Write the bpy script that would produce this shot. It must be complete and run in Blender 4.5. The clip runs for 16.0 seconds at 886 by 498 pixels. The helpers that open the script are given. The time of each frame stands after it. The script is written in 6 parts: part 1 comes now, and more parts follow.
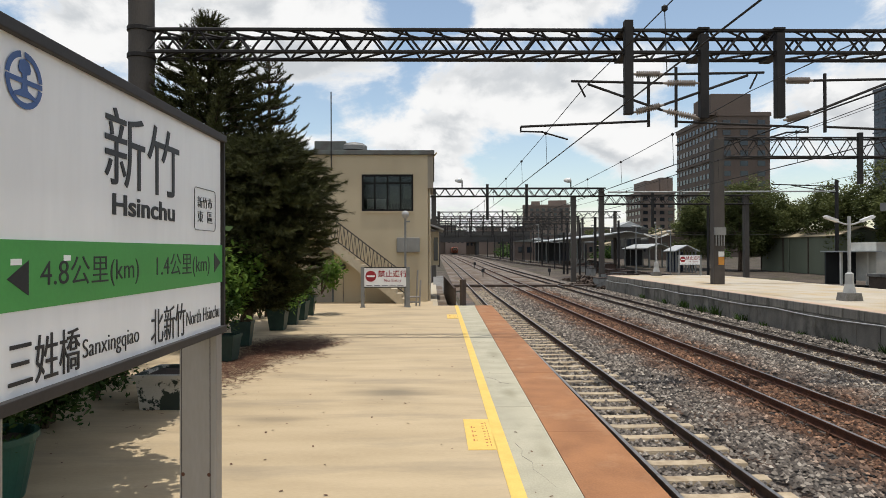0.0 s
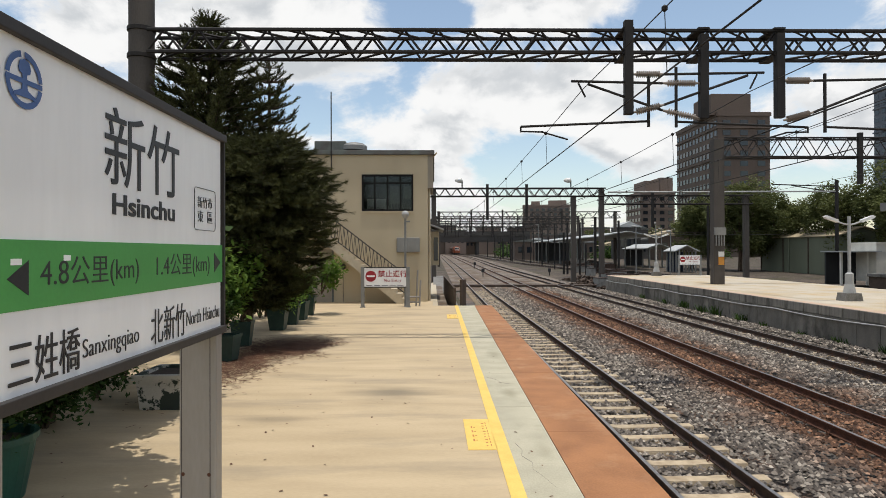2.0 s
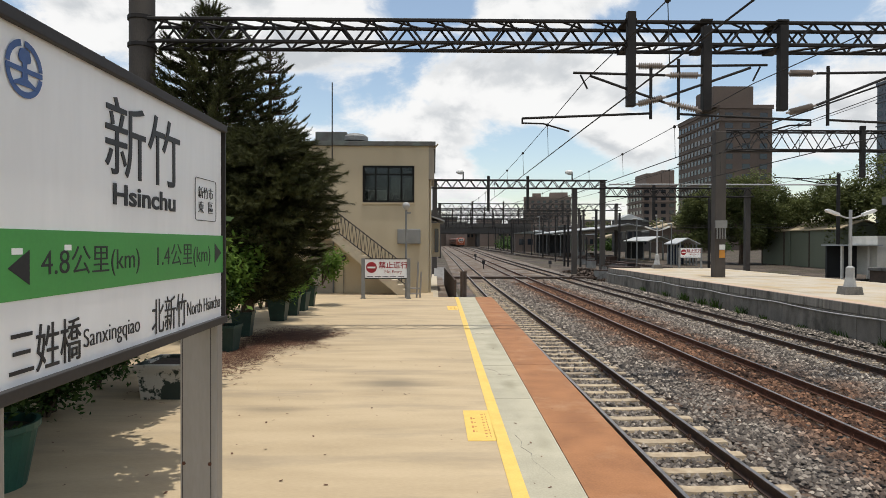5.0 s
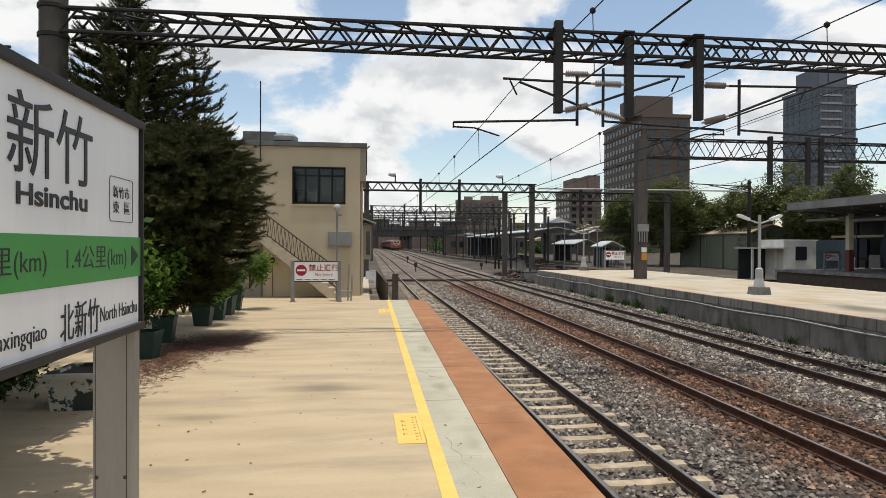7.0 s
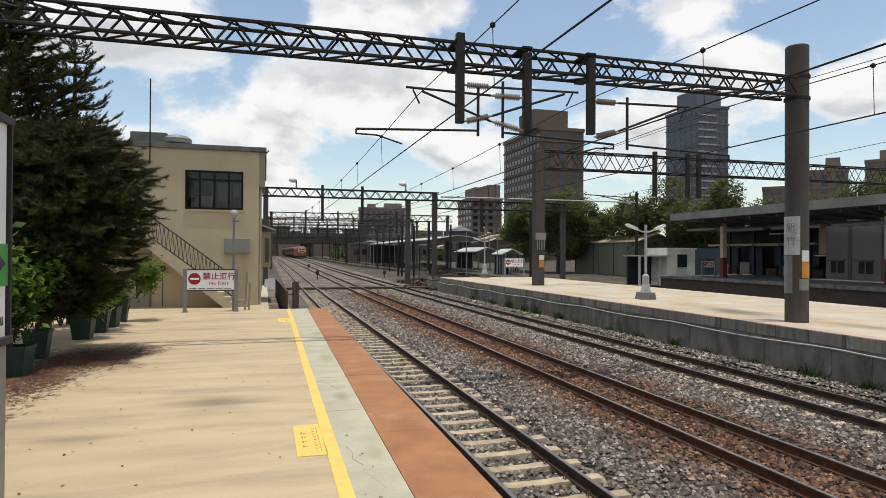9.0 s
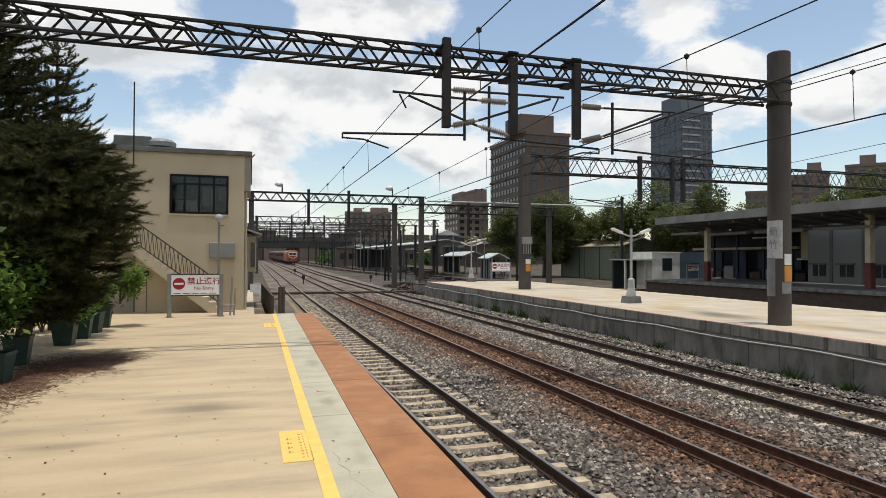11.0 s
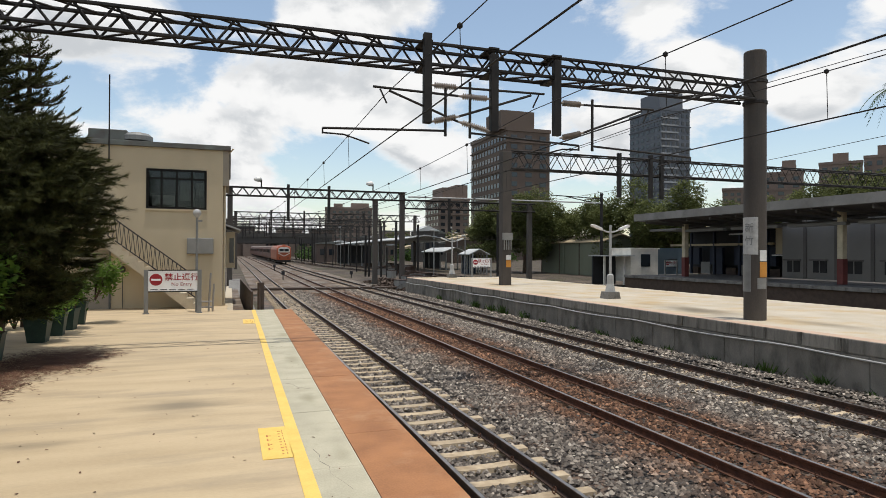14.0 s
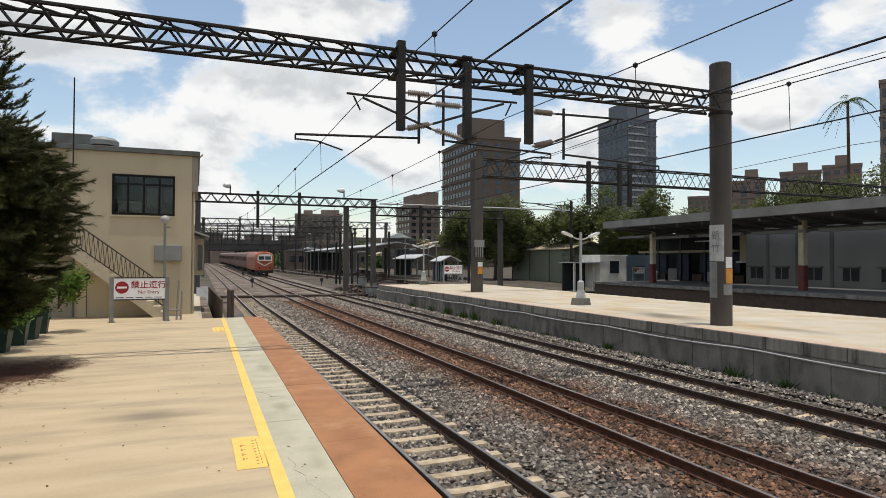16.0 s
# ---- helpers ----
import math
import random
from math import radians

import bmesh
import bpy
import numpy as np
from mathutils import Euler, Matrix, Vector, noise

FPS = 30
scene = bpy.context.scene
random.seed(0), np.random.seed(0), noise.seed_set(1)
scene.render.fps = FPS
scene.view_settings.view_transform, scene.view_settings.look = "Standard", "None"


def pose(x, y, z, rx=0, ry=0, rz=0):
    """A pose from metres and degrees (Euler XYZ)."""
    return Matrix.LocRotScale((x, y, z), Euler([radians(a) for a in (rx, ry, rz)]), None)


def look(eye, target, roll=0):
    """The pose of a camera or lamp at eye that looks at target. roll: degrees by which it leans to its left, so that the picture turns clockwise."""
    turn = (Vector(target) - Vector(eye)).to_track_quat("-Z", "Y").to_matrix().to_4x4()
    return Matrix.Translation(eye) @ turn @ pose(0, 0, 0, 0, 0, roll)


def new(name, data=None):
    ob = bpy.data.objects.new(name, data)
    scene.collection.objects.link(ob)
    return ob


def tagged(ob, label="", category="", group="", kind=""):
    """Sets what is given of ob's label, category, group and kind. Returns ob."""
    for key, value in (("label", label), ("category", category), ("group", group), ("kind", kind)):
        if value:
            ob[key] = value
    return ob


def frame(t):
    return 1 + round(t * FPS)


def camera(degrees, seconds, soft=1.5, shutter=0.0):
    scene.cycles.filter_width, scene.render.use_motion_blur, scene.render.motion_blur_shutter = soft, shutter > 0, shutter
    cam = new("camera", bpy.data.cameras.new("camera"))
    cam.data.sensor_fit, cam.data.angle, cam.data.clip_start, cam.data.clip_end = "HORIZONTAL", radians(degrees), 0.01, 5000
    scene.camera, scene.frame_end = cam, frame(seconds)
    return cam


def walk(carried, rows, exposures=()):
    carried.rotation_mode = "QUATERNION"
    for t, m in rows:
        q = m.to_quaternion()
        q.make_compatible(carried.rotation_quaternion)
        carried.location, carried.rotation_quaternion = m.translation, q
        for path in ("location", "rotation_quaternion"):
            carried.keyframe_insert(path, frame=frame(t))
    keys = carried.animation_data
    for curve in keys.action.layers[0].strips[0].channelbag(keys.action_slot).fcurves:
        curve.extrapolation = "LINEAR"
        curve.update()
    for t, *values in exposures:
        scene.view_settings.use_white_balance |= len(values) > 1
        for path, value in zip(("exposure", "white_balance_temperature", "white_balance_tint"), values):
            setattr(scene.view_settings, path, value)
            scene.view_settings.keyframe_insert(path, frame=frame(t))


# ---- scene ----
cam = camera(70.8, 16.0, soft=0.87)
EYE = (0.0, 0.0, 1.9)
VIEW = [  # seconds, sideways sway, yaw, pitch, roll
    (0.0, 0.000, -0.84, 0.21, 0.15),
    (0.5, 0.000, -0.91, 0.21, 0.16),
    (1.0, 0.000, -0.83, 0.29, 0.10),
    (1.5, 0.000, -0.74, 0.22, 0.11),
    (2.0, 0.000, -0.84, 0.21, 0.14),
    (2.5, 0.000, -0.85, 0.19, 0.12),
    (3.0, 0.000, -0.82, 0.11, 0.08),
    (3.5, 0.000, -0.66, -0.17, -0.17),
    (6.0, 0.004, -1.07, -0.59, 0.04),
    (6.5, 0.012, -2.97, -0.51, 0.06),
    (7.0, 0.018, -6.99, -0.31, -0.24),
    (7.5, 0.020, -9.76, -0.04, -0.67),
    (8.0, 0.022, -11.92, 0.17, -0.63),
    (8.5, 0.028, -14.54, 0.37, -0.49),
    (9.0, 0.028, -15.87, 0.43, -0.31),
    (11.5, 0.028, -17.20, 0.87, -0.30),
    (12.0, 0.028, -17.37, 0.84, -0.39),
    (12.5, 0.028, -17.60, 0.87, -0.28),
    (13.0, 0.028, -17.89, 0.85, -0.34),
    (13.5, 0.028, -18.24, 0.72, -0.21),
    (14.0, 0.028, -18.86, 0.45, -0.25),
    (14.5, 0.028, -19.39, 0.37, -0.26),
    (15.0, 0.028, -19.51, 0.44, -0.23),
    (15.5, 0.005, -19.77, 0.75, -0.28),
    (16.0, -0.035, -21.54, 1.10, -0.21),
]
walk(cam, [(t, pose(EYE[0] + sway, EYE[1], EYE[2], 90 + p, r, y)) for t, sway, y, p, r in VIEW])

# ---- world, sun ----
SUN_EL, SUN_AZ = 84.6, 146.0  # degrees; azimuth from +y towards +x
scene.view_settings.exposure = -0.12
world = bpy.data.worlds.new("sky")
scene.world = world
world.use_nodes = True
wn, wl = world.node_tree.nodes, world.node_tree.links
wn.clear()


def wnode(kind, **kw):
    n = wn.new(kind)
    for k, v in kw.items():
        n.inputs[k].default_value = v
    return n


sky = wn.new("ShaderNodeTexSky")
sky.sky_type = "NISHITA"
sky.sun_disc = False
sky.sun_elevation, sky.sun_rotation = radians(SUN_EL), radians(SUN_AZ)
sky.air_density, sky.dust_density, sky.ozone_density = 1.0, 1.1, 1.2
tc = wn.new("ShaderNodeTexCoord")
sep = wn.new("ShaderNodeSeparateXYZ")
wl.new(tc.outputs["Generated"], sep.inputs[0])
CLOUDS = [  # bearing, height, half width, half height in degrees, how much thicker or thinner the cloud is there
    (10.9, 21.2, 7.2, 2.4, 0.22),
    (8.0, 14.2, 10.1, 3.1, 0.28),
    (-0.5, 10.1, 4.1, 2.1, 0.22),
    (16.6, 9.6, 4.2, 1.8, 0.20),
    (36.3, 20.9, 6.0, 2.2, 0.18),
    (41.3, 15.5, 3.2, 2.1, 0.24),
    (49.4, 12.5, 2.9, 1.9, 0.26),
    (55.0, 18.7, 3.2, 1.6, 0.20),
    (-9.7, 16.5, 6.9, 2.4, 0.22),
    (0.9, 7.1, 2.8, 1.2, 0.18),
    (-0.2, 20.7, 3.3, 1.5, -0.2),
    (24.1, 20.1, 5.5, 3.2, -0.22),
    (47.5, 18.3, 4.5, 2.1, -0.18),
    (-11.5, 11.8, 2.6, 1.5, -0.16),
    (30.6, 15.7, 6.0, 2.9, -0.16),
    (54.6, 9.7, 4.2, 2.6, -0.12),
    (-20.6, 18.1, 12.5, 3.0, 0.30),
    (-29.4, 13.1, 4.8, 2.5, -0.05),
    (-10.0, 20.5, 5.5, 3.0, 0.20),
]


def wmath(op, a=None, b=None, c=None):
    n = wn.new("ShaderNodeMath"); n.operation = op
    for k, v in enumerate((a, b, c)):
        if v is None:
            continue
        if isinstance(v, (int, float)):
            n.inputs[k].default_value = v
        else:
            wl.new(v, n.inputs[k])
    return n.outputs[0]


def ramp01(src, lo, hi):
    n = wn.new("ShaderNodeMapRange"); n.interpolation_type = "SMOOTHSTEP"
    n.inputs["From Min"].default_value, n.inputs["From Max"].default_value = lo, hi
    wl.new(src, n.inputs["Value"])
    return n.outputs[0]


# cumulus on bearing and height; flatter and finer towards the horizon
azim = wmath("ARCTAN2", sep.outputs["X"], sep.outputs["Y"])
elev = wmath("ARCSINE", sep.outputs["Z"])
squeeze = wmath("POWER", wmath("MAXIMUM", elev, 0.0), 0.72)


def cloud_noise(lift, scale, detail, rough, seed):
    c = wn.new("ShaderNodeCombineXYZ")
    wl.new(azim, c.inputs[0])
    wl.new(wmath("MULTIPLY", wmath("ADD", squeeze, lift), 1.5), c.inputs[1])
    c.inputs[2].default_value = seed
    n = wnode("ShaderNodeTexNoise", Scale=scale, Detail=detail, Roughness=rough, Distortion=0.25)
    wl.new(c.outputs[0], n.inputs["Vector"])
    return n.outputs["Fac"]


low = cloud_noise(0.0, 5.5, 10.0, 0.6, 3.7)
lifted = cloud_noise(0.045, 5.5, 4.0, 0.5, 3.7)
thick = wmath("ADD", low, -0.02)
place_in = wn.new("ShaderNodeCombineXYZ")
wl.new(azim, place_in.inputs[0]); wl.new(elev, place_in.inputs[1])
for az, el, ra, re_, k in CLOUDS:
    mp = wn.new("ShaderNodeMapping")
    sx_, sy_ = 57.2958 / ra, 57.2958 / re_
    mp.inputs["Location"].default_value = (-az / ra, -el / re_, 0)
    mp.inputs["Scale"].default_value = (sx_, sy_, 0)
    wl.new(place_in.outputs[0], mp.inputs[0])
    ln = wn.new("ShaderNodeVectorMath"); ln.operation = "LENGTH"
    wl.new(mp.outputs[0], ln.inputs[0])
    thick = wmath("MULTIPLY_ADD", ramp01(ln.outputs["Value"], 1.45, 0.35), k, thick)
cover = ramp01(thick, 0.43, 0.60)
shade = wmath("MULTIPLY", ramp01(wmath("SUBTRACT", lifted, low), -0.10, 0.12), ramp01(thick, 0.48, 0.66))
body = wn.new("ShaderNodeMixRGB")
body.inputs["Color1"].default_value, body.inputs["Color2"].default_value = (10.3, 10.3, 10.25, 1), (6.5, 6.8, 7.1, 1)
wl.new(shade, body.inputs["Fac"])
skm = wn.new("ShaderNodeVectorMath"); skm.operation = "MULTIPLY"; skm.inputs[1].default_value = (2.1, 1.95, 1.72)
wl.new(sky.outputs[0], skm.inputs[0])
mx = wn.new("ShaderNodeMixRGB")
wl.new(cover, mx.inputs["Fac"]); wl.new(skm.outputs[0], mx.inputs["Color1"]); wl.new(body.outputs[0], mx.inputs["Color2"])
bg = wnode("ShaderNodeBackground", Strength=0.10)
wo = wn.new("ShaderNodeOutputWorld")
wl.new(mx.outputs[0], bg.inputs[0]); wl.new(bg.outputs[0], wo.inputs[0])

sun = new("sun", bpy.data.lights.new("sun", "SUN"))
sun.data.energy, sun.data.angle, sun.data.color = 3.4, radians(0.55), (1.0, 0.965, 0.90)
a, e = radians(SUN_AZ), radians(SUN_EL)
SUN_TO = Vector((math.sin(a) * math.cos(e), math.cos(a) * math.cos(e), math.sin(e)))
sun.matrix_world = look((0, 0, 60), Vector((0, 0, 60)) - SUN_TO)


# ---- materials ----
def mat(name, col, col2=None, rough=0.8, scale=4.0, bump=0.15, metal=0.0, fine=60.0, spread=0.5, stretch=(1, 1, 1),
        stain=None, stain_scale=0.7, stain_at=(0.52, 0.72), rand=0.0, spec=0.4, bump_scale=None, patches=(), patch_col=(0.25, 0.2, 0.14), world_space=False):
    """Two-scale noise colour between col and col2, optional stains of a third colour, and bump."""
    m = bpy.data.materials.new(name)
    m.use_nodes = True
    n, l = m.node_tree.nodes, m.node_tree.links
    b = n["Principled BSDF"]
    b.inputs["Roughness"].default_value, b.inputs["Metallic"].default_value = rough, metal
    b.inputs["Specular IOR Level"].default_value = spec
    col2 = col2 or tuple(c * 0.72 for c in col)
    tcn = n.new("ShaderNodeTexCoord")
    mp = n.new("ShaderNodeMapping"); mp.inputs["Scale"].default_value = stretch
    l.new(n.new("ShaderNodeNewGeometry").outputs["Position"] if world_space else tcn.outputs["Object"], mp.inputs[0])
    n1 = n.new("ShaderNodeTexNoise"); n1.inputs["Scale"].default_value = scale; n1.inputs["Detail"].default_value = 6
    n2 = n.new("ShaderNodeTexNoise"); n2.inputs["Scale"].default_value = fine; n2.inputs["Detail"].default_value = 3
    l.new(mp.outputs[0], n1.inputs["Vector"]); l.new(mp.outputs[0], n2.inputs["Vector"])
    av = n.new("ShaderNodeMix"); av.data_type = "FLOAT"; av.inputs[0].default_value = 0.35
    l.new(n1.outputs["Fac"], av.inputs[2]); l.new(n2.outputs["Fac"], av.inputs[3])
    rp = n.new("ShaderNodeValToRGB")
    rp.color_ramp.elements[0].position, rp.color_ramp.elements[0].color = 0.5 - spread / 4, (*col2, 1)
    rp.color_ramp.elements[1].position, rp.color_ramp.elements[1].color = 0.5 + spread / 4, (*col, 1)
    l.new(av.outputs[0], rp.inputs[0])
    out = rp.outputs[0]
    if stain:
        n3 = n.new("ShaderNodeTexNoise"); n3.inputs["Scale"].default_value = stain_scale; n3.inputs["Detail"].default_value = 8
        n3.inputs["Roughness"].default_value = 0.65
        l.new(mp.outputs[0], n3.inputs["Vector"])
        r3 = n.new("ShaderNodeValToRGB")
        r3.color_ramp.elements[0].position, r3.color_ramp.elements[1].position = stain_at
        l.new(n3.outputs["Fac"], r3.inputs[0])
        mm = n.new("ShaderNodeMixRGB"); mm.inputs["Color2"].default_value = (*stain, 1)
        l.new(r3.outputs[0], mm.inputs["Fac"]); l.new(out, mm.inputs["Color1"])
        out = mm.outputs[0]
    for cx, cy, rx, ry, k in patches:  # soft patches of patch_col: centre, half widths, strength
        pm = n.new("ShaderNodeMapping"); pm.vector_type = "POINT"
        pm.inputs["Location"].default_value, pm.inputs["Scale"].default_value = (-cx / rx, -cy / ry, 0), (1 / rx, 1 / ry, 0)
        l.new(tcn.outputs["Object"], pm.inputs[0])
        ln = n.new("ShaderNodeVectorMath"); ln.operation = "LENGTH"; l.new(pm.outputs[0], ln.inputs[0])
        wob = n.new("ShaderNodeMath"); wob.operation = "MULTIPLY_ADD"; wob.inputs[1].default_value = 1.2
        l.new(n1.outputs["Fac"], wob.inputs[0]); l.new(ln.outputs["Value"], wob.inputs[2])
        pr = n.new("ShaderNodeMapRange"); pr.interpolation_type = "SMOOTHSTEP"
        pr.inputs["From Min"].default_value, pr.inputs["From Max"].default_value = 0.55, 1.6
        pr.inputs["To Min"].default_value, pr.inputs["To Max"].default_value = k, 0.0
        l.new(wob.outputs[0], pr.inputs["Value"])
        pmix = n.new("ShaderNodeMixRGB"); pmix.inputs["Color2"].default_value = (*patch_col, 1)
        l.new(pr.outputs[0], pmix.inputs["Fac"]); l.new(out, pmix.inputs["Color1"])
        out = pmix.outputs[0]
    if rand:
        oi = n.new("ShaderNodeObjectInfo")
        mr = n.new("ShaderNodeMapRange"); mr.inputs["To Min"].default_value, mr.inputs["To Max"].default_value = 1 - rand, 1 + rand
        l.new(oi.outputs["Random"], mr.inputs["Value"])
        sc = n.new("ShaderNodeVectorMath"); sc.operation = "SCALE"
        l.new(out, sc.inputs[0]); l.new(mr.outputs[0], sc.inputs["Scale"])
        out = sc.outputs[0]
    l.new(out, b.inputs["Base Color"])
    if bump:
        bp = n.new("ShaderNodeBump"); bp.inputs["Strength"].default_value = bump; bp.inputs["Distance"].default_value = 0.02
        src = av.outputs[0]
        if bump_scale:
            n4 = n.new("ShaderNodeTexVoronoi"); n4.inputs["Scale"].default_value = bump_scale
            l.new(mp.outputs[0], n4.inputs["Vector"]); src = n4.outputs["Distance"]
        l.new(src, bp.inputs["Height"]); l.new(bp.outputs[0], b.inputs["Normal"])
    return m


def leaf_mat(name, col, col2, trans=0.35, clump=2.5):
    m = bpy.data.materials.new(name)
    m.use_nodes = True
    n, l = m.node_tree.nodes, m.node_tree.links
    b = n["Principled BSDF"]
    b.inputs["Roughness"].default_value, b.inputs["Specular IOR Level"].default_value = 0.7, 0.12
    g = n.new("ShaderNodeNewGeometry")
    r = n.new("ShaderNodeValToRGB")
    r.color_ramp.elements[0].color, r.color_ramp.elements[1].color = (*col2, 1), (*col, 1)
    # whole boughs differ more than single leaves
    tcn = n.new("ShaderNodeTexCoord")
    nz = n.new("ShaderNodeTexNoise"); nz.inputs["Scale"].default_value = clump; nz.inputs["Detail"].default_value = 2
    l.new(tcn.outputs["Object"], nz.inputs["Vector"])
    cm = n.new("ShaderNodeMapRange"); cm.inputs["From Min"].default_value, cm.inputs["From Max"].default_value = 0.36, 0.66
    l.new(nz.outputs["Fac"], cm.inputs["Value"])
    av = n.new("ShaderNodeMix"); av.data_type = "FLOAT"; av.inputs[0].default_value = 0.55
    l.new(g.outputs["Random Per Island"], av.inputs[2]); l.new(cm.outputs[0], av.inputs[3])
    l.new(av.outputs[0], r.inputs[0]); l.new(r.outputs[0], b.inputs["Base Color"])
    t = n.new("ShaderNodeBsdfTranslucent"); l.new(r.outputs[0], t.inputs[0])
    ms = n.new("ShaderNodeMixShader"); ms.inputs[0].default_value = trans
    l.new(b.outputs[0], ms.inputs[1]); l.new(t.outputs[0], ms.inputs[2])
    l.new(ms.outputs[0], n["Material Output"].inputs[0])
    return m


def glass_mat(name, tint=(0.02, 0.025, 0.03)):
    m = bpy.data.materials.new(name)
    m.use_nodes = True
    b = m.node_tree.nodes["Principled BSDF"]
    b.inputs["Base Color"].default_value = (*tint, 1)
    b.inputs["Roughness"].default_value = 0.06
    b.inputs["Specular IOR Level"].default_value = 0.6
    return m


def clear_glass(name):
    m = bpy.data.materials.new(name)
    m.use_nodes = True
    n, l = m.node_tree.nodes, m.node_tree.links
    t = n.new("ShaderNodeBsdfTransparent"); t.inputs[0].default_value = (0.55, 0.58, 0.58, 1)
    g = n.new("ShaderNodeBsdfGlossy"); g.inputs["Roughness"].default_value = 0.03
    f = n.new("ShaderNodeFresnel"); f.inputs["IOR"].default_value = 1.5
    ms = n.new("ShaderNodeMixShader")
    l.new(f.outputs[0], ms.inputs[0]); l.new(t.outputs[0], ms.inputs[1]); l.new(g.outputs[0], ms.inputs[2])
    l.new(ms.outputs[0], n["Material Output"].inputs[0])
    return m


M_PLAT = mat("platform_concrete", (0.52, 0.405, 0.255), (0.40, 0.305, 0.185), 0.85, 1.6, 0.14, fine=45, spread=0.8, stretch=(0.45, 1.9, 1),
             stain=(0.27, 0.22, 0.155), stain_scale=0.9, stain_at=(0.50, 0.80),
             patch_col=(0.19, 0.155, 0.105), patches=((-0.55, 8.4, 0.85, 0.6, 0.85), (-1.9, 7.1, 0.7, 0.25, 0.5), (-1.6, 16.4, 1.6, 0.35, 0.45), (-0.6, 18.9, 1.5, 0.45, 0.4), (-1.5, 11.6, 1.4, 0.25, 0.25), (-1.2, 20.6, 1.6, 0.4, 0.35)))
M_GREYSTRIP = mat("grey_edge_concrete", (0.47, 0.43, 0.315), (0.36, 0.33, 0.24), 0.85, 2.0, 0.12, stain=(0.27, 0.25, 0.17), stain_scale=1.3, stain_at=(0.54, 0.8),
                  patches=((1.02, 8.3, 0.16, 0.5, 0.6), (1.05, 5.9, 0.12, 0.5, 0.35), (1.1, 11.5, 0.2, 0.7, 0.5), (1.2, 15, 0.2, 0.9, 0.5)), patch_col=(0.24, 0.22, 0.14))
M_ORANGE = mat("terracotta_edge_paint", (0.37, 0.165, 0.066), (0.255, 0.11, 0.044), 0.75, 2.2, 0.08, stain=(0.42, 0.235, 0.12), stain_scale=1.2, stain_at=(0.52, 0.72))
M_YELLOW = mat("yellow_line_paint", (0.78, 0.53, 0.13), (0.68, 0.45, 0.10), 0.6, 5, 0.05, stain=(0.62, 0.46, 0.2), stain_scale=3, stain_at=(0.6, 0.8))
M_CONC = mat("old_concrete", (0.22, 0.208, 0.188), (0.135, 0.128, 0.115), 0.9, 2.5, 0.25, stain=(0.055, 0.052, 0.045), stain_scale=1.4, stain_at=(0.5, 0.72), rand=0.16)
M_BLOCK = mat("stained_wall_blocks", (0.245, 0.222, 0.188), (0.15, 0.138, 0.118), 0.92, 3.0, 0.35, stain=(0.055, 0.05, 0.04), stain_scale=1.0, stain_at=(0.50, 0.70), rand=0.10, stretch=(1, 1.0, 0.55), world_space=True)
M_COPING = mat("weathered_coping_blocks", (0.285, 0.26, 0.22), (0.19, 0.172, 0.145), 0.92, 4.0, 0.3, stain=(0.055, 0.05, 0.04), stain_scale=1.6, stain_at=(0.52, 0.66), rand=0.14, stretch=(1, 1.6, 0.25), world_space=True)
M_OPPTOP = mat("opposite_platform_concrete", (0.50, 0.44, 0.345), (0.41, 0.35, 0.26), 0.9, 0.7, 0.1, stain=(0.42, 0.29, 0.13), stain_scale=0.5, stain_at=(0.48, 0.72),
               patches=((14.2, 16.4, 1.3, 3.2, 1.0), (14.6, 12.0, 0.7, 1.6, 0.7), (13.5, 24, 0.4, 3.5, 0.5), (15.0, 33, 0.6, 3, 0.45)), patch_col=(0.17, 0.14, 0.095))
M_GROUND = mat("track_bed_gravel", (0.12, 0.092, 0.068), (0.028, 0.022, 0.017), 0.95, 0.6, 0.8, fine=7, spread=0.6, bump_scale=16, stain=(0.05, 0.045, 0.02), stain_scale=0.2, stain_at=(0.5, 0.62))
M_STONE = None
M_RUST = mat("rusty_rail_steel", (0.072, 0.041, 0.028), (0.036, 0.023, 0.017), 0.7, 8, 0.1, metal=0.2)
M_RUST2 = mat("brown_rust_rail_steel", (0.13, 0.055, 0.030), (0.07, 0.03, 0.018), 0.75, 8, 0.1, metal=0.2)
M_RAILTOP = mat("worn_rail_head", (0.30, 0.28, 0.26), (0.2, 0.18, 0.16), 0.35, 8, 0.0, metal=0.7)
M_SLEEPER = mat("concrete_sleeper", (0.48, 0.385, 0.26), (0.34, 0.265, 0.175), 0.9, 6, 0.15, rand=0.15, world_space=True, stain=(0.24, 0.17, 0.10), stain_scale=2.0, stain_at=(0.5, 0.75))
M_SLEEPER2 = mat("rust_stained_sleeper", (0.30, 0.19, 0.12), (0.2, 0.12, 0.075), 0.9, 6, 0.15, rand=0.2)
M_STEEL = mat("dark_weathered_steel", (0.036, 0.032, 0.029), (0.021, 0.019, 0.018), 0.7, 3, 0.05, metal=0.2, spec=0.25)
M_POLE = mat("brown_concrete_pole", (0.085, 0.072, 0.060), (0.055, 0.046, 0.039), 0.8, 2, 0.06, stain=(0.05, 0.045, 0.04), stretch=(1, 1, 0.3))
M_GREYSTEEL = mat("grey_painted_steel", (0.24, 0.24, 0.23), (0.18, 0.18, 0.17), 0.55, 4, 0.03, metal=0.2)
M_LAMPPAINT = mat("pale_grey_paint", (0.40, 0.40, 0.38), (0.32, 0.32, 0.31), 0.5, 4, 0.03)
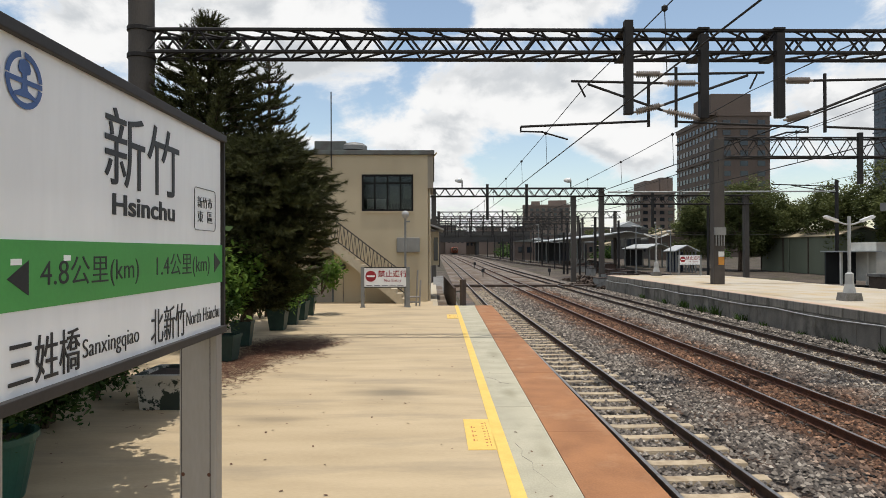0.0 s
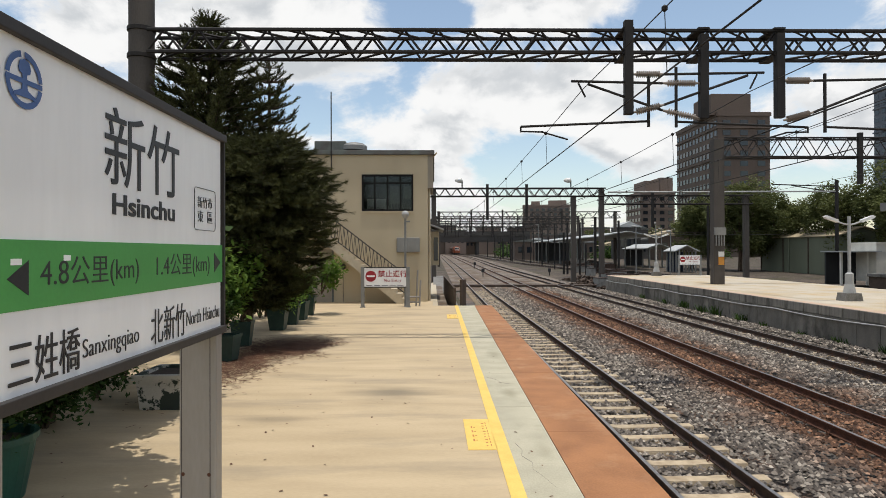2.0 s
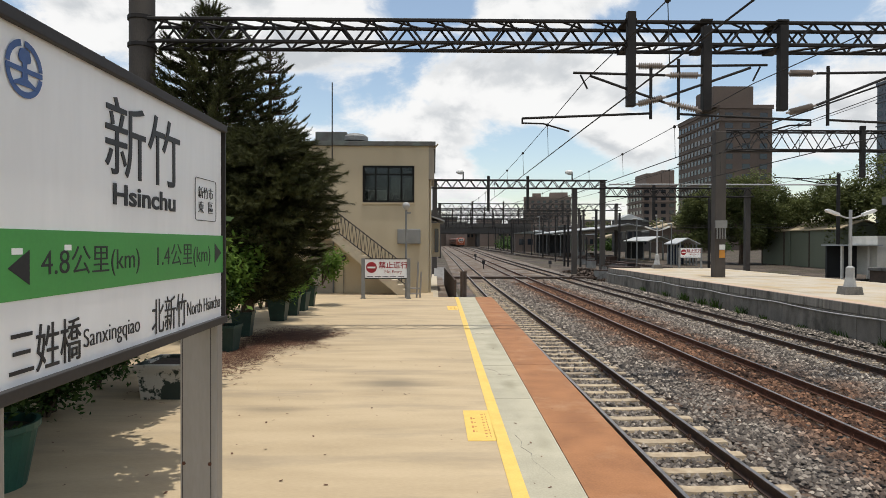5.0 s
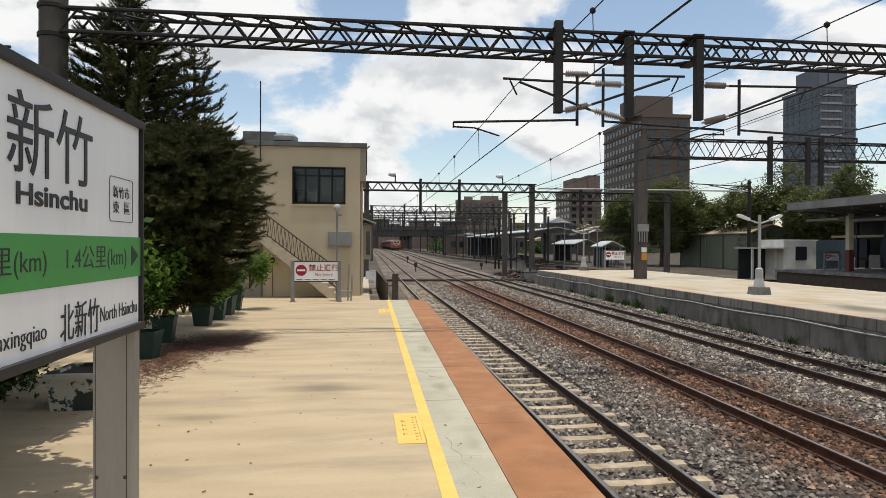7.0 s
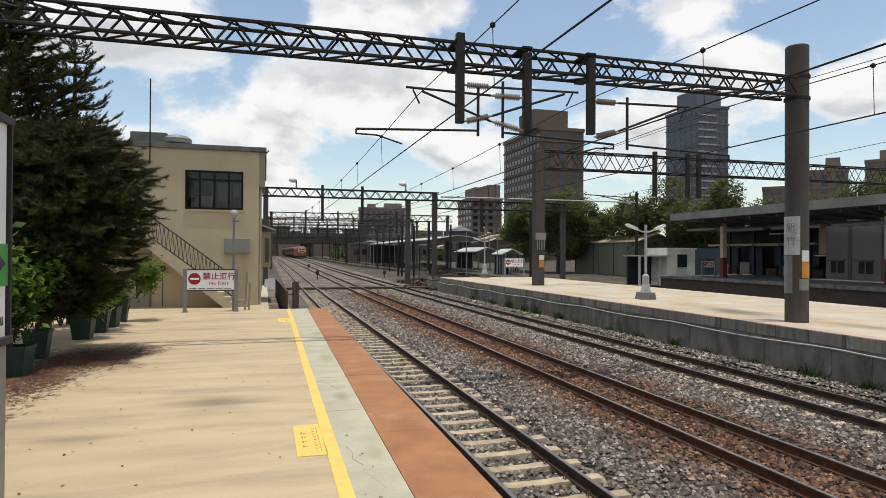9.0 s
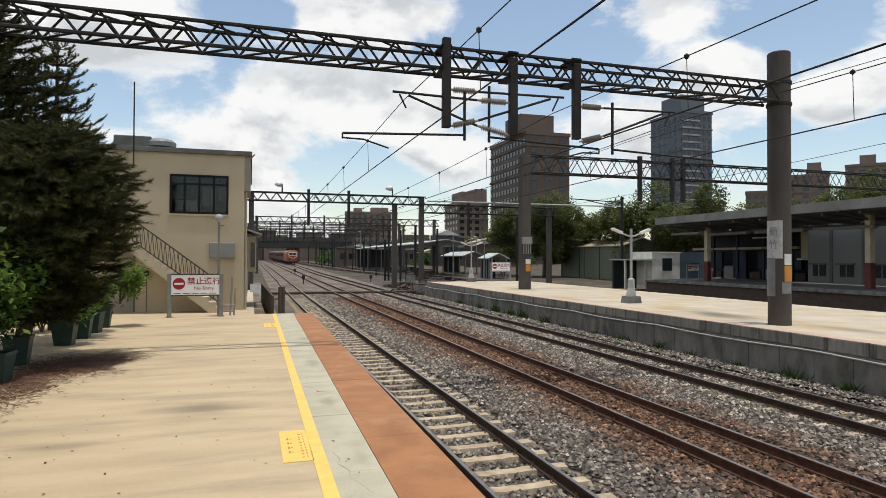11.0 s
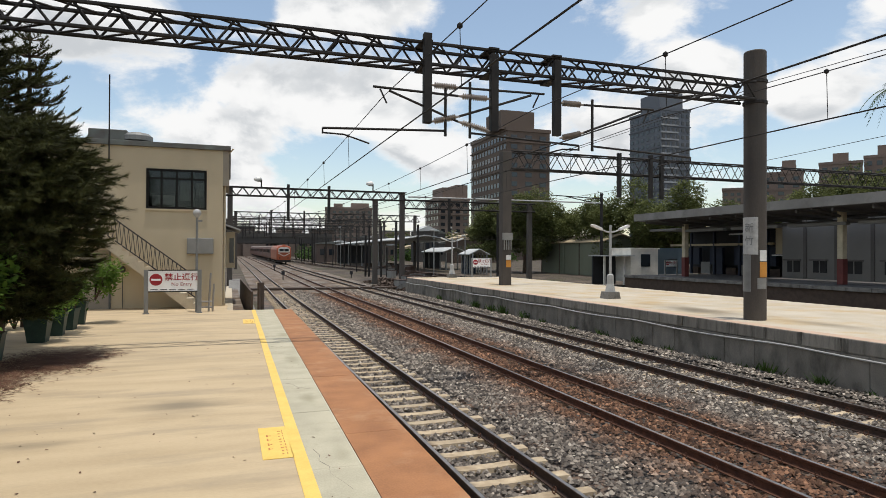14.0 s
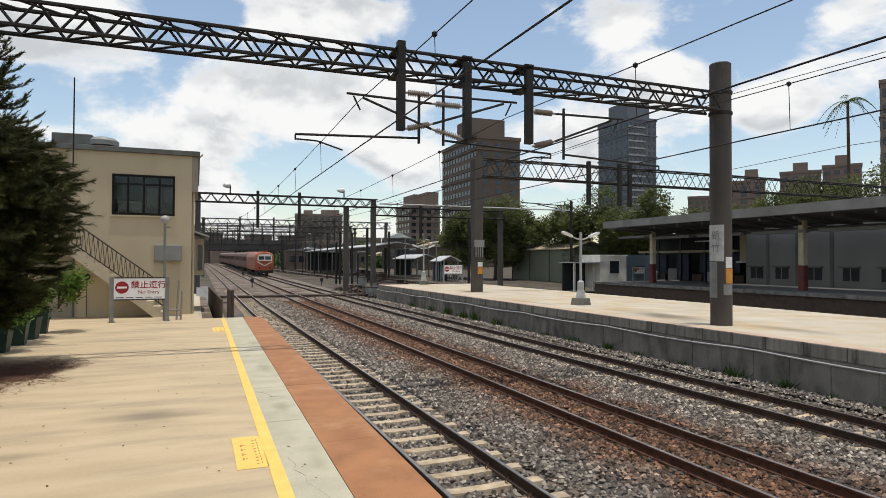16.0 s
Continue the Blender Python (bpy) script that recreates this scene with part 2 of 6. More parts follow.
M_ALU = mat("brown_grey_aluminium_post", (0.30, 0.285, 0.265), (0.26, 0.245, 0.225), 0.5, 1.5, 0.01, metal=0.25, stretch=(1, 1, 0.2))
M_FRAME = mat("dark_bronze_frame", (0.038, 0.033, 0.030), (0.026, 0.023, 0.022), 0.6, 3, 0.01)
M_SIGNWHITE = mat("white_sign_face", (0.86, 0.86, 0.85), (0.81, 0.81, 0.80), 0.35, 1.5, 0.0, fine=8, stretch=(1, 3, 0.5))
M_FADEDRED = mat("faded_red_lettering", (0.55, 0.20, 0.06), None, 0.6, 3, 0.0)
M_SIGNGREEN = mat("green_sign_band", (0.085, 0.33, 0.085), (0.075, 0.29, 0.075), 0.35, 2, 0.0)
M_INK = mat("black_lettering", (0.03, 0.03, 0.032), None, 0.45, 3, 0.0)
M_BLUE = mat("blue_emblem", (0.06, 0.12, 0.30), None, 0.4, 3, 0.0)
M_WALL = mat("cream_painted_render", (0.50, 0.42, 0.285), (0.44, 0.365, 0.248), 0.9, 1.1, 0.06, stain=(0.38, 0.325, 0.24), stain_scale=0.6, stain_at=(0.58, 0.85), stretch=(1, 1, 0.5))
M_ROOFEDGE = mat("weathered_roof_edge", (0.14, 0.155, 0.14), (0.10, 0.09, 0.082), 0.85, 3, 0.1)
M_STAIR = mat("stair_concrete", (0.50, 0.43, 0.31), (0.40, 0.34, 0.25), 0.9, 3, 0.1)
M_DOOR = mat("grey_brown_door", (0.30, 0.26, 0.20), (0.26, 0.22, 0.17), 0.7, 2, 0.02)
M_GLASS = glass_mat("dark_window_glass")
M_CLEAR = clear_glass("window_pane_glass")
M_WINFRAME = mat("black_window_frame", (0.014, 0.013, 0.012), (0.010, 0.009, 0.009), 0.7, 3, 0.0, spec=0.15)
M_DARKROOM = mat("dim_room_paint", (0.13, 0.13, 0.125), (0.1, 0.1, 0.095), 0.9, 2, 0.0)
M_RED = mat("red_sign_paint", (0.34, 0.02, 0.03), None, 0.45, 3, 0.0)
M_BOXGREY = mat("grey_cabinet_paint", (0.25, 0.245, 0.225), (0.2, 0.195, 0.18), 0.6, 2, 0.02)
M_POT = mat("dark_green_plastic", (0.02, 0.05, 0.04), (0.014, 0.034, 0.028), 0.5, 5, 0.03, stain=(0.10, 0.10, 0.085), stain_scale=5, stain_at=(0.58, 0.8))
M_POT2 = mat("sea_green_plastic", (0.02, 0.085, 0.06), (0.015, 0.06, 0.045), 0.45, 3, 0.02)
M_SOIL = mat("potting_soil", (0.07, 0.05, 0.035), None, 0.95, 12, 0.4)
M_TROUGH = mat("peeling_white_trough", (0.52, 0.49, 0.42), (0.44, 0.41, 0.35), 0.8, 3, 0.05, stain=(0.035, 0.045, 0.035), stain_scale=3.2, stain_at=(0.49, 0.52))
M_BARK = mat("brown_bark", (0.11, 0.075, 0.05), (0.05, 0.035, 0.025), 0.95, 6, 0.5, stretch=(1, 1, 0.3))
M_NEEDLE = leaf_mat("dark_conifer_needles", (0.082, 0.086, 0.027), (0.007, 0.009, 0.0035), 0.12)
M_LEAF = leaf_mat("fresh_green_leaves", (0.17, 0.27, 0.05), (0.07, 0.13, 0.025), 0.4)
M_LEAF2 = leaf_mat("mid_green_leaves", (0.075, 0.125, 0.03), (0.02, 0.042, 0.011), 0.25)
M_LEAF3 = leaf_mat("tree_crown_leaves", (0.175, 0.192, 0.068), (0.055, 0.068, 0.026), 0.35, clump=0.5)
# dark, nearly opaque leaves that block light in the unseen shade trees
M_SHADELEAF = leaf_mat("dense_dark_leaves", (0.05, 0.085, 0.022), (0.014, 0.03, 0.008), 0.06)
M_LITTER = leaf_mat("dry_needle_litter", (0.20, 0.11, 0.07), (0.07, 0.032, 0.022), 0.0)
M_TOWER = mat("brown_tower_tiles", (0.135, 0.100, 0.079), (0.108, 0.080, 0.063), 0.8, 0.12, 0.0, fine=2)
M_TOWER2 = mat("blue_grey_tower_tiles", (0.13, 0.145, 0.165), (0.11, 0.12, 0.14), 0.7, 0.1, 0.0, fine=2)
M_TOWER3 = mat("pale_brown_block", (0.225, 0.170, 0.137), (0.165, 0.124, 0.10), 0.8, 0.15, 0.0, fine=2)
M_BAND = mat("pale_floor_band", (0.36, 0.37, 0.38), None, 0.8, 0.5, 0.0)
M_GREENSHED = mat("grey_green_sheet_metal", (0.15, 0.165, 0.115), (0.125, 0.138, 0.095), 0.6, 0.6, 0.0, stretch=(1, 1, 0.3))
M_TANROOF = mat("tan_sheet_roof", (0.42, 0.34, 0.22), (0.34, 0.27, 0.17), 0.7, 0.8, 0.0)
M_SLATE = mat("pale_corrugated_roof", (0.46, 0.47, 0.46), (0.36, 0.37, 0.36), 0.6, 0.4, 0.0)
M_CANOPY = mat("grey_canopy_steel", (0.12, 0.113, 0.105), (0.085, 0.08, 0.076), 0.7, 0.5, 0.0)
M_CREAM = mat("cream_column_paint", (0.55, 0.48, 0.34), None, 0.7, 2, 0.0)
M_FASCIA = mat("weathered_grey_fascia", (0.27, 0.26, 0.24), (0.19, 0.18, 0.165), 0.8, 0.8, 0.0, stain=(0.12, 0.11, 0.1), stain_scale=0.5)
M_MAROON = mat("maroon_column_base", (0.14, 0.03, 0.025), None, 0.6, 2, 0.0)
M_GREYWALL = mat("grey_station_wall", (0.20, 0.195, 0.185), (0.165, 0.16, 0.153), 0.8, 0.4, 0.0)
M_WHITEWALL = mat("off_white_wall", (0.80, 0.76, 0.68), None, 0.8, 1, 0.0)
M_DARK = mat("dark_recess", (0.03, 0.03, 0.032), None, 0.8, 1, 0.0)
M_BLUEBOARD = mat("dull_blue_board", (0.018, 0.026, 0.048), None, 0.6, 1, 0.0)
M_BRIDGE = mat("dark_bridge_concrete", (0.075, 0.07, 0.064), (0.05, 0.046, 0.042), 0.9, 0.2, 0.0)
M_PORC = mat("brown_porcelain", (0.34, 0.29, 0.245), (0.26, 0.22, 0.185), 0.35, 6, 0.0)
M_TRAIN = mat("orange_train_paint", (0.33, 0.075, 0.024), (0.26, 0.058, 0.02), 0.4, 0.7, 0.0)
M_TRAINW = mat("cream_train_paint", (0.75, 0.72, 0.66), None, 0.4, 1, 0.0)
M_CARRIAGE = mat("dusty_brown_orange_paint", (0.13, 0.048, 0.028), (0.085, 0.036, 0.024), 0.6, 0.5, 0.0)
M_TRAINROOF = mat("dusty_train_roof", (0.22, 0.17, 0.15), None, 0.7, 1, 0.0)
M_BOARD = mat("brown_weathered_board", (0.085, 0.058, 0.042), (0.055, 0.038, 0.028), 0.85, 4, 0.1)
M_WHITE = mat("white_plastic", (0.75, 0.74, 0.70), None, 0.4, 2, 0.0)
M_AMBER = mat("amber_marker", (0.60, 0.26, 0.04), None, 0.6, 2, 0.0)
M_FADEDWHITE = mat("faded_white_plate", (0.50, 0.49, 0.46), (0.40, 0.39, 0.37), 0.6, 4, 0.0, stain=(0.28, 0.27, 0.25), stain_scale=3.0)


# ---- building helpers ----
def part(name, bm, material, parent=None, label="", smooth=False):
    me = bpy.data.meshes.new(name)
    bm.normal_update()
    bm.to_mesh(me)
    bm.free()
    for mm in material if isinstance(material, (list, tuple)) else [material]:
        me.materials.append(mm)
    if smooth:
        me.polygons.foreach_set("use_smooth", [True] * len(me.polygons))
    ob = new(name, me)
    ob.parent = parent
    if label:
        ob["label"] = label
    return ob


def raw(name, verts, faces, material, parent=None, label=""):
    me = bpy.data.meshes.new(name)
    me.from_pydata([tuple(v) for v in verts], [], [tuple(f) for f in faces])
    me.materials.append(material)
    me.update()
    ob = new(name, me)
    ob.parent = parent
    if label:
        ob["label"] = label
    return ob


def thing(name, label, category, at=(0, 0, 0), group="", kind=""):
    ob = new(name)
    ob.empty_display_size = 0.2
    ob.location = at
    return tagged(ob, label, category, group, kind)


def box(bm, x0, x1, y0, y1, z0, z1, bevel=0.0):
    r = bmesh.ops.create_cube(bm, size=1)
    for v in r["verts"]:
        v.co = ((x0 + x1) / 2 + v.co.x * (x1 - x0), (y0 + y1) / 2 + v.co.y * (y1 - y0), (z0 + z1) / 2 + v.co.z * (z1 - z0))
    if bevel:
        es = list({e for v in r["verts"] for e in v.link_edges})
        bmesh.ops.bevel(bm, geom=es, offset=bevel, segments=2, affect="EDGES", profile=0.6)


def one_box(name, dims, material, parent=None, label="", bevel=0.0):
    bm = bmesh.new()
    box(bm, *dims, bevel=bevel)
    return part(name, bm, material, parent, label)


def tube(bm, p, q, r, n=8, r2=None):
    p, q = Vector(p), Vector(q)
    d = q - p
    m = Matrix.Translation((p + q) / 2) @ d.to_track_quat("Z", "Y").to_matrix().to_4x4()
    bmesh.ops.create_cone(bm, cap_ends=True, segments=n, radius1=r, radius2=r if r2 is None else r2, depth=d.length, matrix=m)


def tubes(name, pairs, r, material, parent=None, label="", n=8):
    bm = bmesh.new()
    for p, q in pairs:
        tube(bm, p, q, r, n)
    return part(name, bm, material, parent, label)


def prism(bm, pts, axis, a, b):
    """Extrudes a closed outline of 2D points along an axis from a to b."""
    def co(u, v, w):
        return {"x": (w, u, v), "y": (u, w, v), "z": (u, v, w)}[axis]
    lo = [bm.verts.new(co(u, v, a)) for u, v in pts]
    hi = [bm.verts.new(co(u, v, b)) for u, v in pts]
    bm.faces.new(lo)
    bm.faces.new(hi[::-1])
    for i in range(len(pts)):
        j = (i + 1) % len(pts)
        bm.faces.new((lo[j], lo[i], hi[i], hi[j]))
    bmesh.ops.recalc_face_normals(bm, faces=bm.faces)


def lathe(bm, profile, at=(0, 0, 0), n=14, axis="z"):
    rings = []
    for r, z in profile:
        ring = []
        for i in range(n):
            t = 2 * math.pi * i / n
            c = (r * math.cos(t), r * math.sin(t), z)
            if axis == "x":
                c = (z, c[0], c[1])
            ring.append(bm.verts.new(Vector(c) + Vector(at)))
        rings.append(ring)
    for a0, b0 in zip(rings, rings[1:]):
        for i in range(n):
            bm.faces.new((a0[i], a0[(i + 1) % n], b0[(i + 1) % n], b0[i]))
    bm.faces.new(rings[0][::-1])
    bm.faces.new(rings[-1])


def sweep(name, pts, r, material, parent=None, label="", n=6):
    """One unbroken tube along a line of points."""
    vs, fs = [], []
    for i, p in enumerate(pts):
        d = (Vector(pts[min(i + 1, len(pts) - 1)]) - Vector(pts[max(i - 1, 0)])).normalized()
        u = d.cross(Vector((0.3, 0.1, 1.0))).normalized()
        w = d.cross(u)
        vs += [tuple(Vector(p) + r * (math.cos(6.2832 * k / n) * u + math.sin(6.2832 * k / n) * w)) for k in range(n)]
    for i in range(len(pts) - 1):
        for k in range(n):
            j = (k + 1) % n
            fs.append((i * n + k, i * n + j, (i + 1) * n + j, (i + 1) * n + k))
    return raw(name, vs, fs, material, parent, label)


def interp(y, table):
    return float(np.interp(y, [p[0] for p in table], [p[1] for p in table]))


# ---- ground and tracks ----
RAIL_Z = [(-60, -0.9), (42, -0.9), (70, -0.66), (96, -0.38), (141, 0.02), (185, 0.3), (260, 0.45), (320, 0.5), (4000, 0.5)]
T1_X = [(-60, 3.38), (40, 3.36), (80, 3.3), (150, 2.9), (320, 2.4)]
T2_X = [(-60, 6.95), (40, 6.98), (80, 6.7), (150, 6.2), (320, 6.0)]
T3_X = [(-60, 10.45), (12, 10.62), (40, 10.62), (70, 10.1), (96, 9.5), (115, 9.65), (141, 9.8), (185, 10.0), (320, 10.2)]
GAUGE = 1.132


def rail_z(y):
    return interp(y, RAIL_Z)


def build_ground():
    ys = [-60, -20, 0, 20, 42, 56, 70, 83, 96, 118, 141, 163, 185, 220, 260, 320, 500, 1000, 2500]
    xs = [-1500, -300, -60, -9, 0, 2, 6, 10, 12.4, 20.8, 36, 60, 100, 300, 1500]
    vs = [(x, y, rail_z(y) - (0.26 if y < 50 else 0.22)) for y in ys for x in xs]
    n = len(xs)
    fs = [(j * n + i, j * n + i + 1, (j + 1) * n + i + 1, (j + 1) * n + i) for j in range(len(ys) - 1) for i in range(n - 1)]
    g = raw("ground", vs, fs, M_GROUND)
    tagged(g, "grey-brown gravel ground of the rail yard", "ground", kind="structure")


build_ground()
RAIL_PROFILE = [(-0.062, 0), (0.062, 0), (0.062, 0.012), (0.010, 0.03), (0.010, 0.10), (0.033, 0.115), (0.033, 0.145), (0.026, 0.15),
                (-0.026, 0.15), (-0.033, 0.145), (-0.033, 0.115), (-0.010, 0.10), (-0.010, 0.03), (-0.062, 0.012)]


def build_rail(name, xs, off, y0, y1, material, parent):
    ys = sorted({y0, y1, *[y for y, _ in RAIL_Z if y0 < y < y1], *[y for y, _ in xs if y0 < y < y1]})
    vs, fs, n = [], [], len(RAIL_PROFILE)
    for y in ys:
        vs += [(interp(y, xs) + off + u, y, rail_z(y) - 0.15 + v) for u, v in RAIL_PROFILE]
    for k in range(len(ys) - 1):
        for i in range(n):
            j = (i + 1) % n
            fs.append((k * n + i, k * n + j, (k + 1) * n + j, (k + 1) * n + i))
    ob = raw(name, vs, fs, material, parent)
    ob.data.materials.append(M_RAILTOP)
    for k in range(len(ys) - 1):
        ob.data.polygons[k * n + 7].material_index = 1
    return ob


def sleeper_mesh(material):
    bm = bmesh.new()
    w = 0.13
    prism(bm, [(-1.0, -0.2), (1.0, -0.2), (1.0, 0.0), (0.35, -0.003), (0.25, -0.012), (-0.25, -0.012), (-0.35, -0.003), (-1.0, 0.0)], "y", -w, w)
    for v in bm.verts:
        if v.co.z > -0.1:
            v.co.y *= 0.72
    me = bpy.data.meshes.new("sleeper")
    bm.to_mesh(me); bm.free()
    me.materials.append(material)
    return me


def clip_ring(bm, x, y, z, r=0.04):
    """A coiled spring clip that holds the rail's foot."""
    n, prev = 8, None
    for i in range(n + 1):
        t = 2 * math.pi * i / n
        c = Vector((x + 0.012 * math.sin(t), y + r * math.cos(t), z + r + r * math.sin(t)))
        ring = [bm.verts.new(c + Vector((0.009 * math.cos(s), 0.009 * math.sin(s) * math.cos(t), 0.009 * math.sin(s) * math.sin(t)))) for s in (0, 2.1, 4.2)]
        if prev:
            for k in range(3):
                bm.faces.new((prev[k], prev[(k + 1) % 3], ring[(k + 1) % 3], ring[k]))
        prev = ring


def build_track(label, xs, y1, rail_mat, sleeper_mat, near, y0=-20, sink=0.155):
    t = thing("track", label, "railway track", group="tracks of the yard", kind="structure")
    for off in (-GAUGE / 2, GAUGE / 2):
        build_rail("rail", xs, off, y0, y1, rail_mat, t)
    me = sleeper_mesh(sleeper_mat)
    y = 3.2 - 0.61 * 15
    clips = bmesh.new()
    while y < near:
        s = new("sleeper", me)
        s.parent = t
        s.matrix_basis = pose(interp(y, xs) + random.uniform(-0.02, 0.02), y, rail_z(y) - sink, 0, 0, random.uniform(-0.6, 0.6))
        if y < 26:
            for off in (-GAUGE / 2, GAUGE / 2):
                for dxx in (-0.095, 0.095):
                    clip_ring(clips, interp(y, xs) + off + dxx, y, rail_z(y) - 0.150)
        y += 0.61
    part("rail_clip", clips, M_RUST2, t)["kind"] = "stuff"
    return t


build_track("railway track with dark steel rails on pale concrete sleepers", T1_X, 320, M_RUST, M_SLEEPER, 62)
build_track("railway track with brown rusty rails in stained ballast", T2_X, 320, M_RUST2, M_SLEEPER2, 62, sink=0.19)
build_track("railway track with dark rails beside the opposite platform", T3_X, 320, M_RUST, M_SLEEPER, 62)
for label, xs, y0 in (("siding track running behind the opposite platform", [(-60, 23.0), (40, 23.0), (70, 20.5), (110, 15.5), (160, 13.6), (320, 13.2)], 4),
                      ("second siding track between the platforms", [(-60, 27.2), (45, 27.0), (75, 24.5), (120, 19.0), (180, 16.8), (320, 16.5)], 4)):
    t = thing("track", label, "railway track", group="tracks of the yard", kind="structure")
    for off in (-GAUGE / 2, GAUGE / 2):
        build_rail("rail", xs, off, y0, 320, M_RUST, t)


def stone_mat():
    m = mat("ballast_stone", (0.42, 0.38, 0.34), (0.3, 0.27, 0.24), 0.95, 10, 0.1)
    n, l = m.node_tree.nodes, m.node_tree.links
    g = n.new("ShaderNodeNewGeometry")
    r = n.new("ShaderNodeValToRGB")
    r.color_ramp.elements[0].color, r.color_ramp.elements[1].color = (0.048, 0.041, 0.035, 1), (0.56, 0.485, 0.395, 1)
    for p, c in ((0.35, (0.115, 0.097, 0.081, 1)), (0.7, (0.212, 0.181, 0.149, 1)), (0.93, (0.335, 0.29, 0.237, 1))):
        el = r.color_ramp.elements.new(p); el.color = c
    l.new(g.outputs["Random Per Island"], r.inputs[0])
    # rust bleeds over the stones along the middle track and here and there
    tcn = n.new("ShaderNodeTexCoord")
    sp = n.new("ShaderNodeSeparateXYZ"); l.new(tcn.outputs["Object"], sp.inputs[0])
    d = n.new("ShaderNodeMath"); d.operation = "SUBTRACT"; d.inputs[1].default_value = 7.0; l.new(sp.outputs["X"], d.inputs[0])
    ab = n.new("ShaderNodeMath"); ab.operation = "ABSOLUTE"; l.new(d.outputs[0], ab.inputs[0])
    nz = n.new("ShaderNodeTexNoise"); nz.inputs["Scale"].default_value = 1.3; nz.inputs["Detail"].default_value = 5
    l.new(tcn.outputs["Object"], nz.inputs["Vector"])
    nn = n.new("ShaderNodeMath"); nn.operation = "MULTIPLY_ADD"; nn.inputs[1].default_value = 2.6; l.new(nz.outputs["Fac"], nn.inputs[0]); l.new(ab.outputs[0], nn.inputs[2])
    mr = n.new("ShaderNodeMapRange"); mr.inputs["From Min"].default_value, mr.inputs["From Max"].default_value = 2.1, 3.2
    mr.inputs["To Min"].default_value, mr.inputs["To Max"].default_value = 0.95, 0.0
    l.new(nn.outputs[0], mr.inputs["Value"])
    tint = n.new("ShaderNodeMixRGB"); tint.blend_type = "MULTIPLY"; tint.inputs["Fac"].default_value = 1; tint.inputs["Color2"].default_value = (0.74, 0.43, 0.29, 1)
    l.new(r.outputs[0], tint.inputs["Color1"])
    mm = n.new("ShaderNodeMixRGB"); l.new(mr.outputs[0], mm.inputs["Fac"]); l.new(r.outputs[0], mm.inputs["Color1"]); l.new(tint.outputs[0], mm.inputs["Color2"])
    l.new(mm.outputs[0], n["Principled BSDF"].inputs["Base Color"])
    return m


def build_ballast():
    """Loose stones, thick near the platform's edge and thinner with the distance, and a flat bed under them."""
    rng = np.random.default_rng(5)
    base = np.array([(1, 0, -0.1), (0.3, 0.9, 0), (-0.8, 0.55, -0.1), (-0.8, -0.6, 0), (0.35, -0.95, -0.1), (0.1, 0.05, 0.75), (-0.3, -0.2, 0.6)])
    tri = [(0, 1, 5), (1, 2, 6), (1, 6, 5), (2, 3, 6), (3, 4, 6), (4, 5, 6), (4, 0, 5)]
    zones = [(1.75, 12.6, -5.0, 5.2, 9000, 0.055), (2.2, 12.6, 5.2, 14.0, 30000, 0.034), (2.6, 12.6, 14.0, 26.0, 26000, 0.042), (2.6, 12.6, 26, 46, 16000, 0.06), (2.0, 12.2, 46, 80, 11000, 0.085)]
    vs, fs = [], []
    c = 0
    for x0, x1, y0, y1, cnt, size in zones:
        p = np.stack([rng.uniform(x0, x1, cnt), rng.uniform(y0, y1, cnt)], 1)
        s = size * rng.uniform(0.55, 1.45, cnt)
        ang = rng.uniform(0, 6.28, cnt)
        for k in range(cnt):
            x, y = p[k]
            rz = -0.9
            rel = min(abs(x - interp(y, q)) for q in (T1_X, T2_X, T3_X))
            if abs(rel - GAUGE / 2) < 0.075 + s[k] * 0.5:
                continue
            slot = ((y - 3.2 + 0.305) % 0.61) - 0.305
            near1 = abs(x - interp(y, T1_X)) < 1.08
            if rel < 1.02 and not 5.8 < x < 8.2 and abs(slot) < (0.10 if near1 else 0.05):
                continue
            z = rz - 0.18 + (0.05 if rel > 1.1 else 0.0) - (0.012 if near1 else 0) + (0.02 if x > 9.3 else 0) + rng.uniform(-0.02, 0.02) + (0.05 if x > 11.9 else 0)
            ca, sa = math.cos(ang[k]), math.sin(ang[k])
            b = base * s[k] * rng.uniform(0.75, 1.25, (7, 3))
            b = np.stack([b[:, 0] * ca - b[:, 1] * sa + x, b[:, 0] * sa + b[:, 1] * ca + y, b[:, 2] * rng.uniform(0.7, 1.2) + z], 1)
            vs.append(b)
            fs += [(a0 + c, b0 + c, c0 + c) for a0, b0, c0 in tri]
            c += 7
    ob = raw("ballast", np.concatenate(vs).tolist(), fs, M_STONE)
    tagged(ob, "loose grey and rust-brown crushed stone ballast between the rails", "ballast", kind="stuff")


M_STONE = stone_mat()
build_ballast()


def bed(name, ys, material, label, drop):
    vs, fs = [], []
    for y in ys:
        vs += [(1.6, y, rail_z(y) - drop), (12.7 if y < 50 else 12.2, y, rail_z(y) - drop)]
    for i in range(len(ys) - 1):
        fs.append((2 * i, 2 * i + 1, 2 * i + 3, 2 * i + 2))
    tagged(raw(name, vs, fs, material), label, "ballast", kind="structure")


